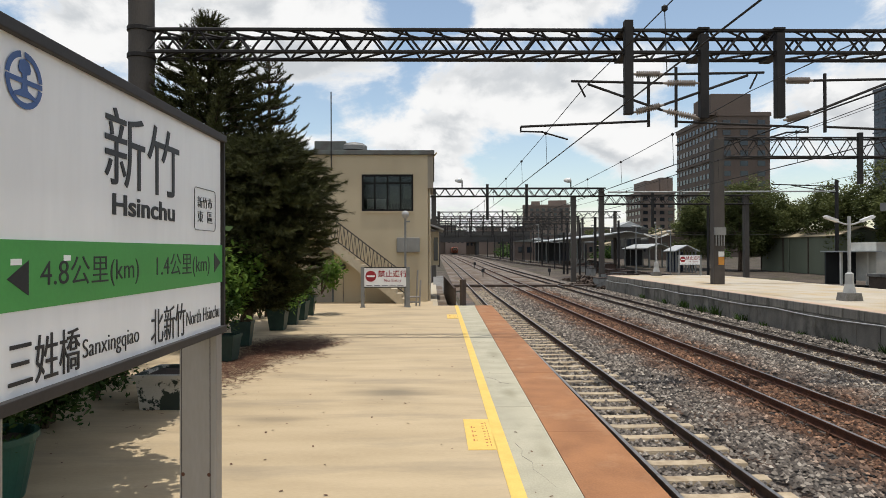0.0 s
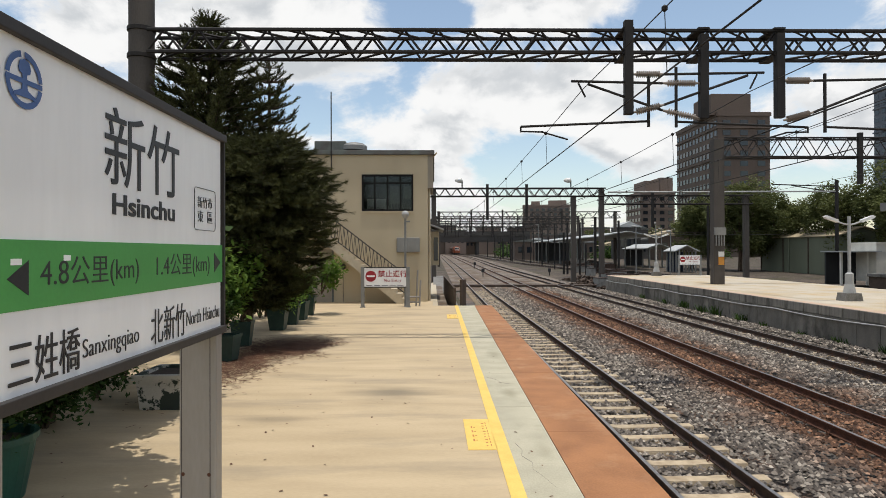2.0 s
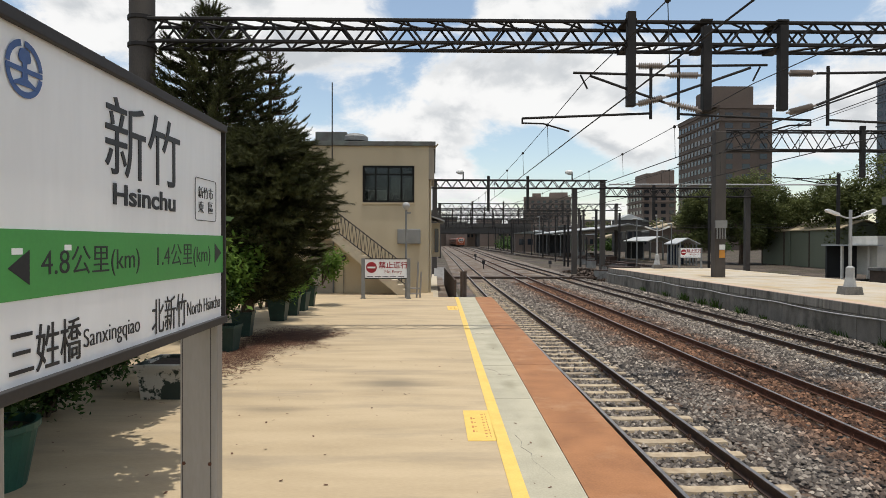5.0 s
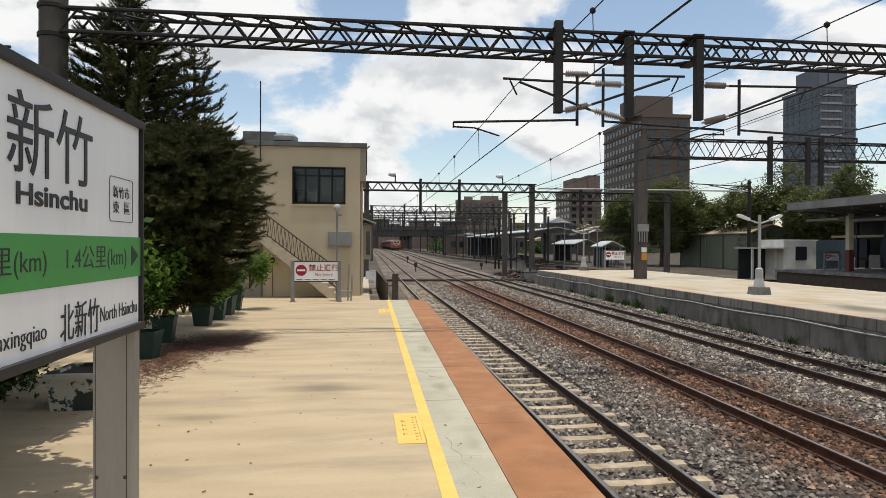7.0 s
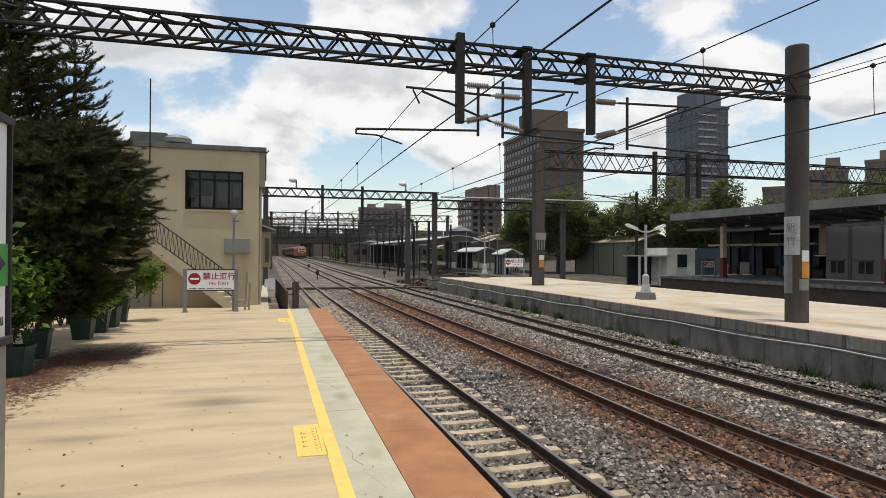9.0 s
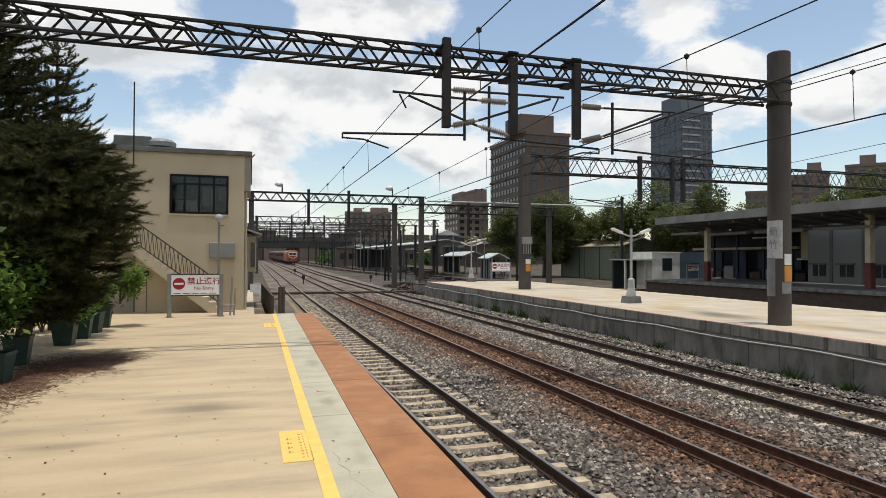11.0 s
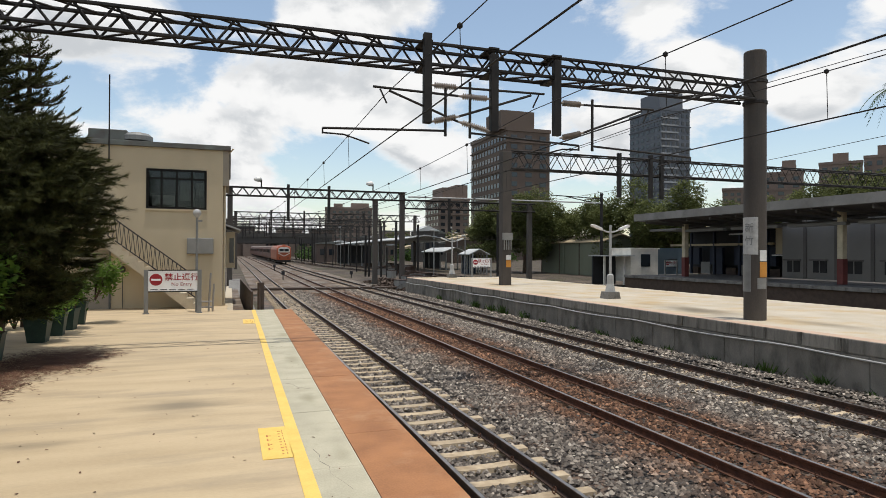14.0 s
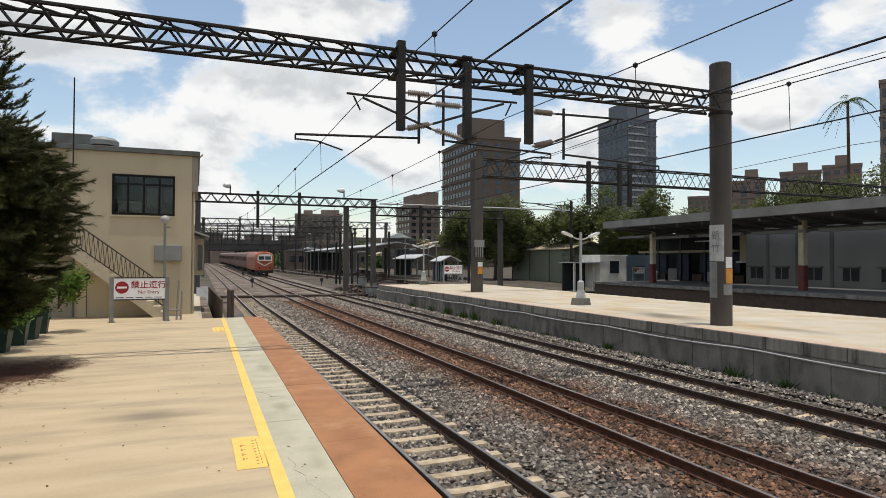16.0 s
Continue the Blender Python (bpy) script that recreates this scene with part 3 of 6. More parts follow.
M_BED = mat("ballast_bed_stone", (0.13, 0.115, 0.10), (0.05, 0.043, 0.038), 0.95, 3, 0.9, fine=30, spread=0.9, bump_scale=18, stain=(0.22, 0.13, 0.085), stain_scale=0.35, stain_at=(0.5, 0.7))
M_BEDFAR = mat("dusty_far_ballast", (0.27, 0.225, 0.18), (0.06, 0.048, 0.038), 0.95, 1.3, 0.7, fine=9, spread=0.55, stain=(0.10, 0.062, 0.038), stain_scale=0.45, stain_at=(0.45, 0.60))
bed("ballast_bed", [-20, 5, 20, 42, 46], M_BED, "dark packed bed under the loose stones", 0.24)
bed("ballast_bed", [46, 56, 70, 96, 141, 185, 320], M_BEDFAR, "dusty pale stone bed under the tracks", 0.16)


# ---- near platform ----
def edge_x(x_at_5, x_at_22, y):
    return x_at_5 + (x_at_22 - x_at_5) * (y - 4.8) / 17.0


def slab(name, la, lb, y0, y1, z0, z1, material, parent, label=""):
    """A strip of floor between two slanting lines, each given at 4.8 m and 21.8 m."""
    bm = bmesh.new()
    vs = []
    for z in (z0, z1):
        for y in (y0, y1):
            vs += [bm.verts.new((edge_x(*la, y), y, z)), bm.verts.new((edge_x(*lb, y), y, z))]
    a0, b0, c0, d0, e0, f0, g0, h0 = vs
    for f in ((a0, c0, d0, b0), (e0, f0, h0, g0), (a0, b0, f0, e0), (c0, g0, h0, d0), (a0, e0, g0, c0), (b0, d0, h0, f0)):
        bm.faces.new(f)
    bmesh.ops.recalc_face_normals(bm, faces=bm.faces)
    return part(name, bm, material, parent, label)


EDGE, GREY, YEL_R, YEL_L = (1.82, 2.01), (1.16, 1.42), (0.715, 0.84), (0.59, 0.72)
P_END = 21.8
platform = thing("platform", "sunlit tan concrete station platform with a painted edge", "platform", kind="structure")
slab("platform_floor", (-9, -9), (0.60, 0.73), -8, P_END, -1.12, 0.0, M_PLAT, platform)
slab("edge_core", (0.60, 0.73), (GREY[0] + 0.3, GREY[1] + 0.3), -8, P_END - 0.01, -1.12, -0.03, M_CONC, platform)
for i in range(14):  # edge slabs with open joints
    ya, yb = -6.68 + 2.04 * i, min(-6.68 + 2.04 * (i + 1) - 0.008, P_END)
    slab("grey_slab", (0.60, 0.73), (GREY[0] - 0.006, GREY[1] - 0.006), ya, yb, -0.03, 0.0 + 0.001 * (i % 3), M_GREYSTRIP, platform, "pale grey concrete edge slab")
for i in range(9):
    ya, yb = -6.05 + 3.15 * i, min(-6.05 + 3.15 * (i + 1) - 0.008, P_END)
    slab("orange_slab", GREY, EDGE, ya, yb, -0.16, 0.002 + 0.001 * (i % 2), M_ORANGE, platform, "faded terracotta painted edge slab")
slab("edge_wall", GREY, (EDGE[0] - 0.12, EDGE[1] - 0.12), -8, P_END - 0.01, -1.12, -0.16, M_CONC, platform)
slab("yellow_line", YEL_L, YEL_R, -8, P_END - 0.02, 0.001, 0.006, M_YELLOW, platform, "yellow safety line")
for pts in ([(0.80, 6.15), (0.84, 5.95), (0.81, 5.78), (0.88, 5.60), (0.86, 5.42), (0.93, 5.2), (0.98, 5.0)],
            [(0.78, 9.4), (0.90, 9.25), (0.96, 9.0), (1.1, 8.9)], [(0.80, 13.2), (0.95, 13.0), (1.05, 13.1)]):
    sweep("crack", [(x, y, 0.001) for x, y in pts], 0.0018, M_CONC, platform, "thin dark crack in the edge slab", n=4)
one_box("forecourt", (-9, -0.05, P_END, 24.0, -1.12, 0.0), M_PLAT, platform)


def text_mesh(name, s, size, material, parent, m, label="", bold=0.0, sx=1.0, depth=0.002):
    cu = bpy.data.curves.new(name, "FONT")
    cu.body, cu.size, cu.align_x, cu.align_y = s, size, "CENTER", "CENTER"
    cu.offset, cu.extrude = bold, depth
    tmp = new("tmp_text", cu)
    bpy.context.view_layer.update()
    me = bpy.data.meshes.new_from_object(tmp.evaluated_get(bpy.context.evaluated_depsgraph_get()))
    bpy.data.objects.remove(tmp)
    me.materials.clear()
    me.materials.append(material)
    me.transform(Matrix.Diagonal((sx, 1, 1, 1)))
    ob = new(name, me)
    ob.parent = parent
    ob.matrix_basis = m
    if label:
        ob["label"] = label
    return ob


def warning_plate(y0, y1, x0, x1, group):
    t = thing("warning_plate", "yellow painted warning panel with red lettering on the platform floor", "floor marking", (x0, y0, 0), group)
    one_box("plate", (0, x1 - x0, 0, y1 - y0, 0.001, 0.006), M_YELLOW, t)
    w, h = x1 - x0, y1 - y0
    bm = bmesh.new()
    for i in range(9):
        yy = h * (0.1 + 0.09 * i)
        box(bm, w * 0.66, w * 0.72 + w * 0.02 * (i % 3), yy, yy + h * 0.02, 0.006, 0.008)
        box(bm, w * 0.82, w * 0.85, yy, yy + h * 0.05, 0.006, 0.008)
    for i in range(4):
        box(bm, w * 0.24, w * 0.30, h * (0.25 + 0.14 * i), h * (0.31 + 0.14 * i), 0.006, 0.008)
        box(bm, w * 0.33, w * 0.40, h * (0.27 + 0.14 * i), h * (0.285 + 0.14 * i), 0.006, 0.008)
    part("lettering", bm, M_FADEDRED, t, "small faded red lettering")["kind"] = "stuff"


warning_plate(5.95, 7.03, 0.325, 0.605, "warning panels on the floor")
warning_plate(17.6, 18.7, 0.38, 0.68, "warning panels on the floor")


# ---- opposite platform ----
OPP_Z, OPP_X, OPP_X2, OPP_END = 0.12, 12.55, 20.5, 45.0
opp = thing("platform", "opposite pale concrete island platform with a block edge wall", "platform", kind="structure")
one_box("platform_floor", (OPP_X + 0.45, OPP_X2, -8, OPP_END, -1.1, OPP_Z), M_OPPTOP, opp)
one_box("wall_core", (OPP_X + 0.04, OPP_X + 0.45, -8, OPP_END, -1.1, OPP_Z - 0.03), M_CONC, opp)


def opp_blocks():
    bm = bmesh.new(); box(bm, 0, 0.44, 0.012, 0.988, -0.3, 0.0, bevel=0.02); cope = part("coping_block", bm, M_COPING, opp)
    bm = bmesh.new(); box(bm, 0, 0.30, 0.008, 0.992, -0.86, 0.0, bevel=0.015); low = part("wall_block", bm, M_BLOCK, opp)
    y = 4.0
    first = True
    while y < OPP_END - 0.5:
        for ob, z, dxx in ((cope, OPP_Z + 0.001, 0.0), (low, OPP_Z - 0.32, 0.026)):
            o = ob if first else ob.copy()
            if not first:
                scene.collection.objects.link(o)
            o.matrix_basis = pose(OPP_X + dxx + random.uniform(-0.012, 0.012), y + (0.37 if ob is low else 0), z)
        first = False
        y += 1.0


opp_blocks()
bm = bmesh.new()
box(bm, OPP_X + 0.02, OPP_X + 0.42, -8, OPP_END, OPP_Z + 0.002, OPP_Z + 0.006)
part("edge_line", bm, mat("pinkish_edge_band", (0.50, 0.36, 0.27), (0.44, 0.31, 0.22), 0.9, 2, 0.05), opp, "worn pinkish edge band")


def wall_cable():
    pts = []
    for i in range(60):
        y = 5 + i * 0.68
        pts.append(Vector((OPP_X - 0.03, y, -0.22 - 0.06 * abs(math.sin(y * 0.55)))))
    o = sweep("cable", pts, 0.024, M_LAMPPAINT)
    tagged(o, "grey cable sagging along the opposite platform's wall", "cable")


wall_cable()


def wall_tufts():
    rng = np.random.default_rng(31)
    for y, h, n in ((11.9, 0.36, 46), (12.6, 0.2, 26), (9.2, 0.22, 24), (15.5, 0.25, 26), (19.0, 0.3, 30), (27.5, 0.5, 60), (29.0, 0.45, 50), (31.0, 0.5, 60), (33.5, 0.4, 50), (8.0, 0.2, 22), (23.4, 0.25, 26), (10.4, 0.32, 40), (13.6, 0.22, 26), (17.0, 0.34, 44), (21.0, 0.24, 26), (25.2, 0.4, 46), (37.0, 0.4, 46)):
        vs, fs = [], []
        for _ in range(n):
            a = rng.uniform(0, 6.28)
            d = np.array([math.cos(a) * 0.4 - 0.15, math.sin(a) * 0.9, 1.0]) * h * rng.uniform(0.5, 1.2)
            c = np.array([OPP_X - 0.06 + rng.normal() * 0.03, y + rng.normal() * h * 0.5, -1.06])
            s = np.array([-math.sin(a), math.cos(a), 0]) * 0.012
            k = len(vs)
            vs += [tuple(c - s), tuple(c + s), tuple(c + d * 0.6 + s * 1.4), tuple(c + d), tuple(c + d * 0.6 - s * 1.4)]
            fs.append((k, k + 1, k + 2, k + 3, k + 4))
        tagged(raw("weed", vs, fs, M_LEAF2), "green weeds growing at the foot of the platform wall", "weed", group="weeds along the wall")


wall_tufts()
bm = bmesh.new()
prism(bm, [(OPP_END, -1.1), (OPP_END + 6.5, -1.1), (OPP_END, OPP_Z - 0.05)], "x", OPP_X + 0.5, OPP_X2 - 3)
part("ramp", bm, M_CONC, opp, "sloping concrete ramp end")


# ---- lattice portals ----
def lattice(name, x0, x1, y, z0, z1, depth, step, parent, r=0.043, rd=0.026):
    """A box truss: four chords and zigzag bracing."""
    pairs = [((x0, y + d, z), (x1, y + d, z)) for d in (-depth / 2, depth / 2) for z in (z0, z1)]
    bm = bmesh.new()
    for p, q in pairs:
        tube(bm, p, q, r, 6)
    n = int(round((x1 - x0) / step))
    s = (x1 - x0) / n
    for i in range(n):
        xa, xb, xm = x0 + i * s, x0 + (i + 1) * s, x0 + (i + 0.5) * s
        for d in (-depth / 2, depth / 2):
            tube(bm, (xa, y + d, z0), (xm, y + d, z1), rd, 4)
            tube(bm, (xm, y + d, z1), (xb, y + d, z0), rd, 4)
        tube(bm, (xa, y - depth / 2, z1), (xb, y + depth / 2, z1), rd, 4)
        tube(bm, (xa, y + depth / 2, z0), (xb, y - depth / 2, z0), rd, 4)
    return part(name, bm, M_STEEL, parent)


def insulator(name, p, q, parent, r=0.075):
    p, q = Vector(p), Vector(q)
    bm = bmesh.new()
    L = (q - p).length
    prof = [(0.02, 0)]
    n = 12
    for i in range(n):
        z = L * (0.12 + 0.76 * i / n)
        prof += [(0.03, z), (r, z + L * 0.02), (0.035, z + L * 0.045)]
    prof.append((0.02, L))
    lathe(bm, prof, n=10)
    bm.transform(Matrix.Translation(p) @ (q - p).to_track_quat("Z", "Y").to_matrix().to_4x4())
    return part(name, bm, M_PORC, parent, "ribbed brown insulator")


def column(name, x, y, z0, z1, r, parent, n=36):
    bm = bmesh.new()
    lathe(bm, [(r, z0), (r, z1 - 0.03), (r * 0.93, z1)], (x, y, 0), n)
    return part(name, bm, M_POLE, parent, smooth=False)


PY = 13.52
portal = thing("catenary_portal", "dark steel lattice gantry spanning the tracks between two round columns", "gantry")
column("column", -6.29, PY, 0, 7.6, 0.26, portal)
column("column", 13.76, PY, OPP_Z, 7.53, 0.29, portal)
lattice("beam", -6.05, 13.5, PY, 6.14, 6.61, 0.55, 0.72, portal)
for x, za, zb in ((4.15, 6.80, 4.80), (5.76, 6.51, 4.71), (7.39, 6.53, 4.73)):
    bm = bmesh.new()
    box(bm, x - 0.09, x + 0.09, PY - 0.40, PY - 0.24, zb, za, bevel=0.012)
    box(bm, x - 0.12, x + 0.12, PY - 0.36, PY + 0.30, 6.07, 6.12)
    box(bm, x - 0.12, x + 0.12, PY - 0.36, PY + 0.30, 6.62, 6.66)
    part("drop_post", bm, M_STEEL, portal)
for z in (6.1, 6.68):
    for x, r in ((-6.29, 0.27), (13.76, 0.30)):
        bm = bmesh.new()
        lathe(bm, [(r, z - 0.05), (r + 0.02, z - 0.04), (r + 0.02, z + 0.04), (r, z + 0.05)], (x, PY, 0), 16)
        part("clamp_band", bm, M_STEEL, portal)
bm = bmesh.new()
lathe(bm, [(0.035, 0), (0.075, 0.05), (0.075, 0.5), (0.035, 0.55), (0.03, 0.9)], (-8.0, PY, 5.86), 12, "x")
part("insulator", bm, M_STEEL, portal)


def cantilever(label, s, x_post, ins, zt, zl, x_tube, x_top, zb, x_reg, steady):
    """A swivelling bracket arm: two insulators, an upright tube, a top tube, a raking strut and a registration arm."""
    y = PY - 0.32
    t = thing("cantilever_arm", label, "bracket arm", group="bracket arms under the gantry")
    insulator("insulator", (x_post + s * 0.09, y, zt), (x_post + s * ins, y, zt), t)
    insulator("insulator", (x_post + s * 0.09, y, zl), (x_post + s * ins, y, zl + 0.17), t)
    tubes("top_tube", [((x_post + s * ins, y, zt), (x_top, y, zt + 0.04))], 0.028, M_STEEL, t)
    tubes("upright_tube", [((x_tube, y, zb), (x_tube, y, zt + 0.15))], 0.034, M_STEEL, t)
    tubes("strut", [((x_post + s * ins, y, zl + 0.17), (x_top - s * 0.35, y, zt - 0.02))], 0.028, M_STEEL, t)
    tubes("registration_arm", [((x_tube, y, zb + 0.12), (x_reg, y, zb))], 0.026, M_STEEL, t)
    tubes("steady_arm", [((x_reg, y, zb), (x_reg, y, zb - 0.12)), ((x_reg, y, zb - 0.1), (x_reg - s * 0.45, y, zb - 0.11)), ((x_reg - s * 0.45, y, zb - 0.11), (x_reg - s * 1.0, y, zb - 0.27))], 0.018, M_STEEL, t)
    tubes("clamp", [((x_top - s * 0.15, y, zt), (x_top - s * 0.3, y, zt - 0.3))], 0.02, M_STEEL, t)


cantilever("dark steel bracket arm carrying the contact wire on ribbed insulators", -1, 5.76, 0.88, 5.47, 4.72, 4.58, 2.93, 4.54, 1.85, 1)
cantilever("dark steel bracket arm with two ribbed insulators under the gantry", 1, 4.15, 0.76, 5.66, 4.84, 5.17, 7.06, 4.53, 8.0, 1)
cantilever("dark steel bracket arm clamped to a drop post of the gantry", 1, 7.39, 0.73, 5.53, 4.68, 8.37, 10.15, 4.42, 11.3, 1)


def wire(name, pts, r, label):
    return tagged(sweep(name, pts, r, M_STEEL), label, "wire", group="overhead wires")


def span(x, z_mid, z_end, y0=-32, n=12, r=0.013, zig=0.0, label="thin dark overhead wire", name="overhead_wire"):
    """A wire hung at the gantries, sagging between them."""
    knots = [y0, PY, 58, 100, 145]
    pts = []
    for a0, b0 in zip(knots, knots[1:]):
        for i in range(n):
            f = i / n
            y = a0 + (b0 - a0) * f
            pts.append(Vector((x + zig * math.sin(y * 0.07), y, z_end + (rail_z(y) + 0.9) - (z_end - z_mid) * 4 * f * (1 - f))))
    return wire(name, pts, r, label)


WIRES = ((3.28, 4.42), (6.97, 4.39), (10.6, 4.46))
for x, zc_ in WIRES:
    span(x, zc_ - 0.02, zc_, r=0.014, label="dark contact wire over a railway track", name="contact_wire")
    span(x - 0.03, zc_ + 0.70, zc_ + 1.0, r=0.010, label="dark sagging messenger wire over a railway track", name="messenger_wire")
for x, z in ((19.0, 5.58), (14.3, 6.75)):
    span(x, z - 0.35, z, r=0.009, label="thin dark feeder wire hung between gantries", name="feeder_wire")


def droppers():
    for x, zc_ in WIRES:
        for y in (-1.0, 4.0, 8.7, 18, 23, 28, 34, 40, 46, 52):
            f = (y + 32) / (PY + 32) if y < PY else (y - PY) / (58 - PY)
            zm = zc_ + 1.0 + rail_z(y) + 0.9 - 0.30 * 4 * f * (1 - f)
            o = tubes("dropper_wire", [((x, y, zc_ + rail_z(y) + 0.9), (x - 0.03, y, zm))], 0.007, M_STEEL, None, n=5)
            bm = bmesh.new()
            lathe(bm, [(0.01, -0.05), (0.045, -0.02), (0.045, 0.02), (0.01, 0.05)], (x - 0.03, y, zm), 8)
            part("clamp", bm, M_STEEL, o)
            tagged(o, "thin vertical dropper wire of the overhead line", "wire", group="overhead wires")


droppers()


# ---- station name board ----
def name_board():
    SX, Y0, Y1, Z0, Z1 = -1.3, 1.66, 3.87, 1.407, 2.615
    t = thing("station_sign", "white station name board with a green band and dark bronze frame", "sign", (SX, Y1, 0))
    L, fr = Y1 - Y0, 0.042
    one_box("board", (-0.13, -0.004, -L + fr, -fr, Z0 + fr, Z1 - fr), M_SIGNWHITE, t)
    bm = bmesh.new()
    box(bm, -0.15, 0.022, -L, 0, Z1 - fr, Z1, bevel=0.004)
    box(bm, -0.15, 0.022, -L, 0, Z0, Z0 + fr, bevel=0.004)
    box(bm, -0.15, 0.012, -L, -L + fr, Z0 + fr, Z1 - fr)
    box(bm, -0.15, 0.012, -0.018, 0, Z0 + fr, Z1 - fr)
    part("frame", bm, M_FRAME, t)
    zb0, zb1 = 1.716, 1.940
    one_box("green_band", (-0.004, -0.001, -L + fr, -0.018, zb0, zb1), M_SIGNGREEN, t, "green band")
    for y in (-0.012, -L + 0.25):
        bm = bmesh.new()
        box(bm, -0.228, -0.004, y - 0.10, y, -0.01, Z0, bevel=0.012)
        p = part("post", bm, M_ALU, t)
        bm = bmesh.new()
        box(bm, -0.214, -0.210, y - 0.1012, y - 0.099, 0, Z0 - 0.002)
        box(bm, -0.045, -0.041, y - 0.1012, y - 0.099, 0, Z0 - 0.002)
        part("groove", bm, M_FRAME, p)

    def put(name, s, ya, yb, za, zb, bold):
        """Lettering fitted between two ends along the board and a top and bottom height."""
        o = text_mesh(name, s, 0.2, M_INK, t, Matrix(), bold=bold, depth=0.0015)
        co = np.array([v.co for v in o.data.vertices]).reshape(-1, 3)
        lo, hi = co.min(0), co.max(0)
        o.data.transform(Matrix.Diagonal(((yb - ya) / (hi[0] - lo[0]), (za - zb) / (hi[1] - lo[1]), 1, 1)) @ Matrix.Translation((-(lo[0] + hi[0]) / 2, -(lo[1] + hi[1]) / 2, 0)))
        o.matrix_basis = Matrix.Translation((-0.001, (ya + yb) / 2 - Y1, (za + zb) / 2)) @ Euler((radians(90), 0, radians(90))).to_matrix().to_4x4()

    LETTERS = [  # words, nearer and farther end, top, bottom, weight
        ('新竹', 2.485, 3.205, 2.493, 2.168, 0.0),
        ('Hsinchu', 2.545, 3.150, 2.140, 2.052, 0.004),
        ('4.8公里(km)', 2.080, 2.768, 1.886, 1.763, -0.001),
        ('1.4公里(km)', 2.945, 3.634, 1.892, 1.764, -0.001),
        ('三姓橋', 1.925, 2.312, 1.628, 1.472, 0.0),
        ('Sanxingqiao', 2.330, 2.770, 1.575, 1.484, -0.0025),
        ('北新竹', 2.890, 3.285, 1.636, 1.468, -0.001),
        ('North Hsinchu', 3.300, 3.795, 1.583, 1.510, -0.0025),
        ('新竹市', 3.455, 3.680, 2.210, 2.146, -0.003),
        ('東', 3.455, 3.535, 2.130, 2.066, -0.003),
        ('區', 3.605, 3.680, 2.130, 2.066, -0.003),
    ]
    for s, ya, yb, za, zb, bold in LETTERS:
        put("lettering", s, ya, yb, za, zb, bold)


    # emblem: a ring cut by two white slits, round a rail's cross-section with a bar to either side
    ec = Vector((0, 2.000 - Y1, 2.447))
    bm = bmesh.new()
    R0, R1, n = 0.071, 0.091, 60
    for i in range(n):
        a0, a1 = 2 * math.pi * i / n, 2 * math.pi * (i + 1) / n
        mid = math.degrees((a0 + a1) / 2)
        if any(lo < mid < hi for lo, hi in ((-1, 9), (171, 181), (351, 361), (88, 100))):
            continue
        q = [bm.verts.new((0, ec.y + r * math.cos(a), ec.z + r * math.sin(a))) for r, a in ((R0, a0), (R1, a0), (R1, a1), (R0, a1))]
        bm.faces.new(q)
    rail_mark = [(0.0, 0.068), (0.022, 0.060), (0.030, 0.038), (0.026, 0.024), (0.010, 0.018), (0.010, 0.004), (0.088, 0.004), (0.088, -0.012), (0.012, -0.012),
                 (0.014, -0.030), (0.052, -0.046), (0.056, -0.058), (0.030, -0.054)]
    outline = rail_mark + [(-u, v) for u, v in rail_mark[::-1] if u > 0]
    prism(bm, [(ec.y + u, ec.z + v) for u, v in outline], "x", -0.001, 0.0012)
    part("emblem", bm, M_BLUE, t, "round blue emblem")
    # district plate with a thin rounded outline
    yc, zc2, hw, hh = 3.567, 2.139, 0.160, 0.117
    yc -= Y1
    bm = bmesh.new()
    ring = []
    for cx, cz, a0 in ((1, 1, 0), (-1, 1, 90), (-1, -1, 180), (1, -1, 270)):
        for k in range(5):
            a = radians(a0 + 22.5 * k)
            ring.append((yc + cx * (hw - 0.02) + 0.02 * math.cos(a), zc2 + cz * (hh - 0.02) + 0.02 * math.sin(a)))
    for i in range(len(ring)):
        tube(bm, (0, *ring[i]), (0, *ring[(i + 1) % len(ring)]), 0.002, 4)
    part("outline", bm, M_INK, t)
    for y, z, w, h in ((1.960, 1.870, 0.050, 0.020), (2.230, 1.880, 0.040, 0.020), (2.240, 1.430, 0.030, 0.010), (1.960, 1.430, 0.020, 0.010)):
        one_box("sticker", (-0.001, 0.001, y - Y1 - w / 2, y - Y1 + w / 2, z - h / 2, z + h / 2), M_SIGNWHITE, t, "small pale sticker")
    for x, z in ((-0.205, 0.57), (-0.05, 0.565)):
        bm = bmesh.new()
        lathe(bm, [(0.012, 0), (0.010, 0.002)], n=10)
        bm.transform(Matrix.Translation((x, -0.112, z)) @ Euler((radians(90), 0, 0)).to_matrix().to_4x4())
        part("rust_spot", bm, M_RUST2, t, "small rust spot")
    # arrows
    for y, z, w, h, s in ((1.968, 1.818, 0.051, 0.056, -1), (3.762, 1.836, 0.054, 0.057, 1)):
        bm = bmesh.new()
        prism(bm, [(y - Y1 - s * w, z - h), (y - Y1 - s * w, z + h), (y - Y1 + s * w, z)], "x", -0.001, 0.001)
        part("arrow", bm, M_INK, t)


name_board()


# ---- signal building ----
BY, BR, BL, BH, BD = 23.6, -0.23, -9.0, 5.55, 9.0


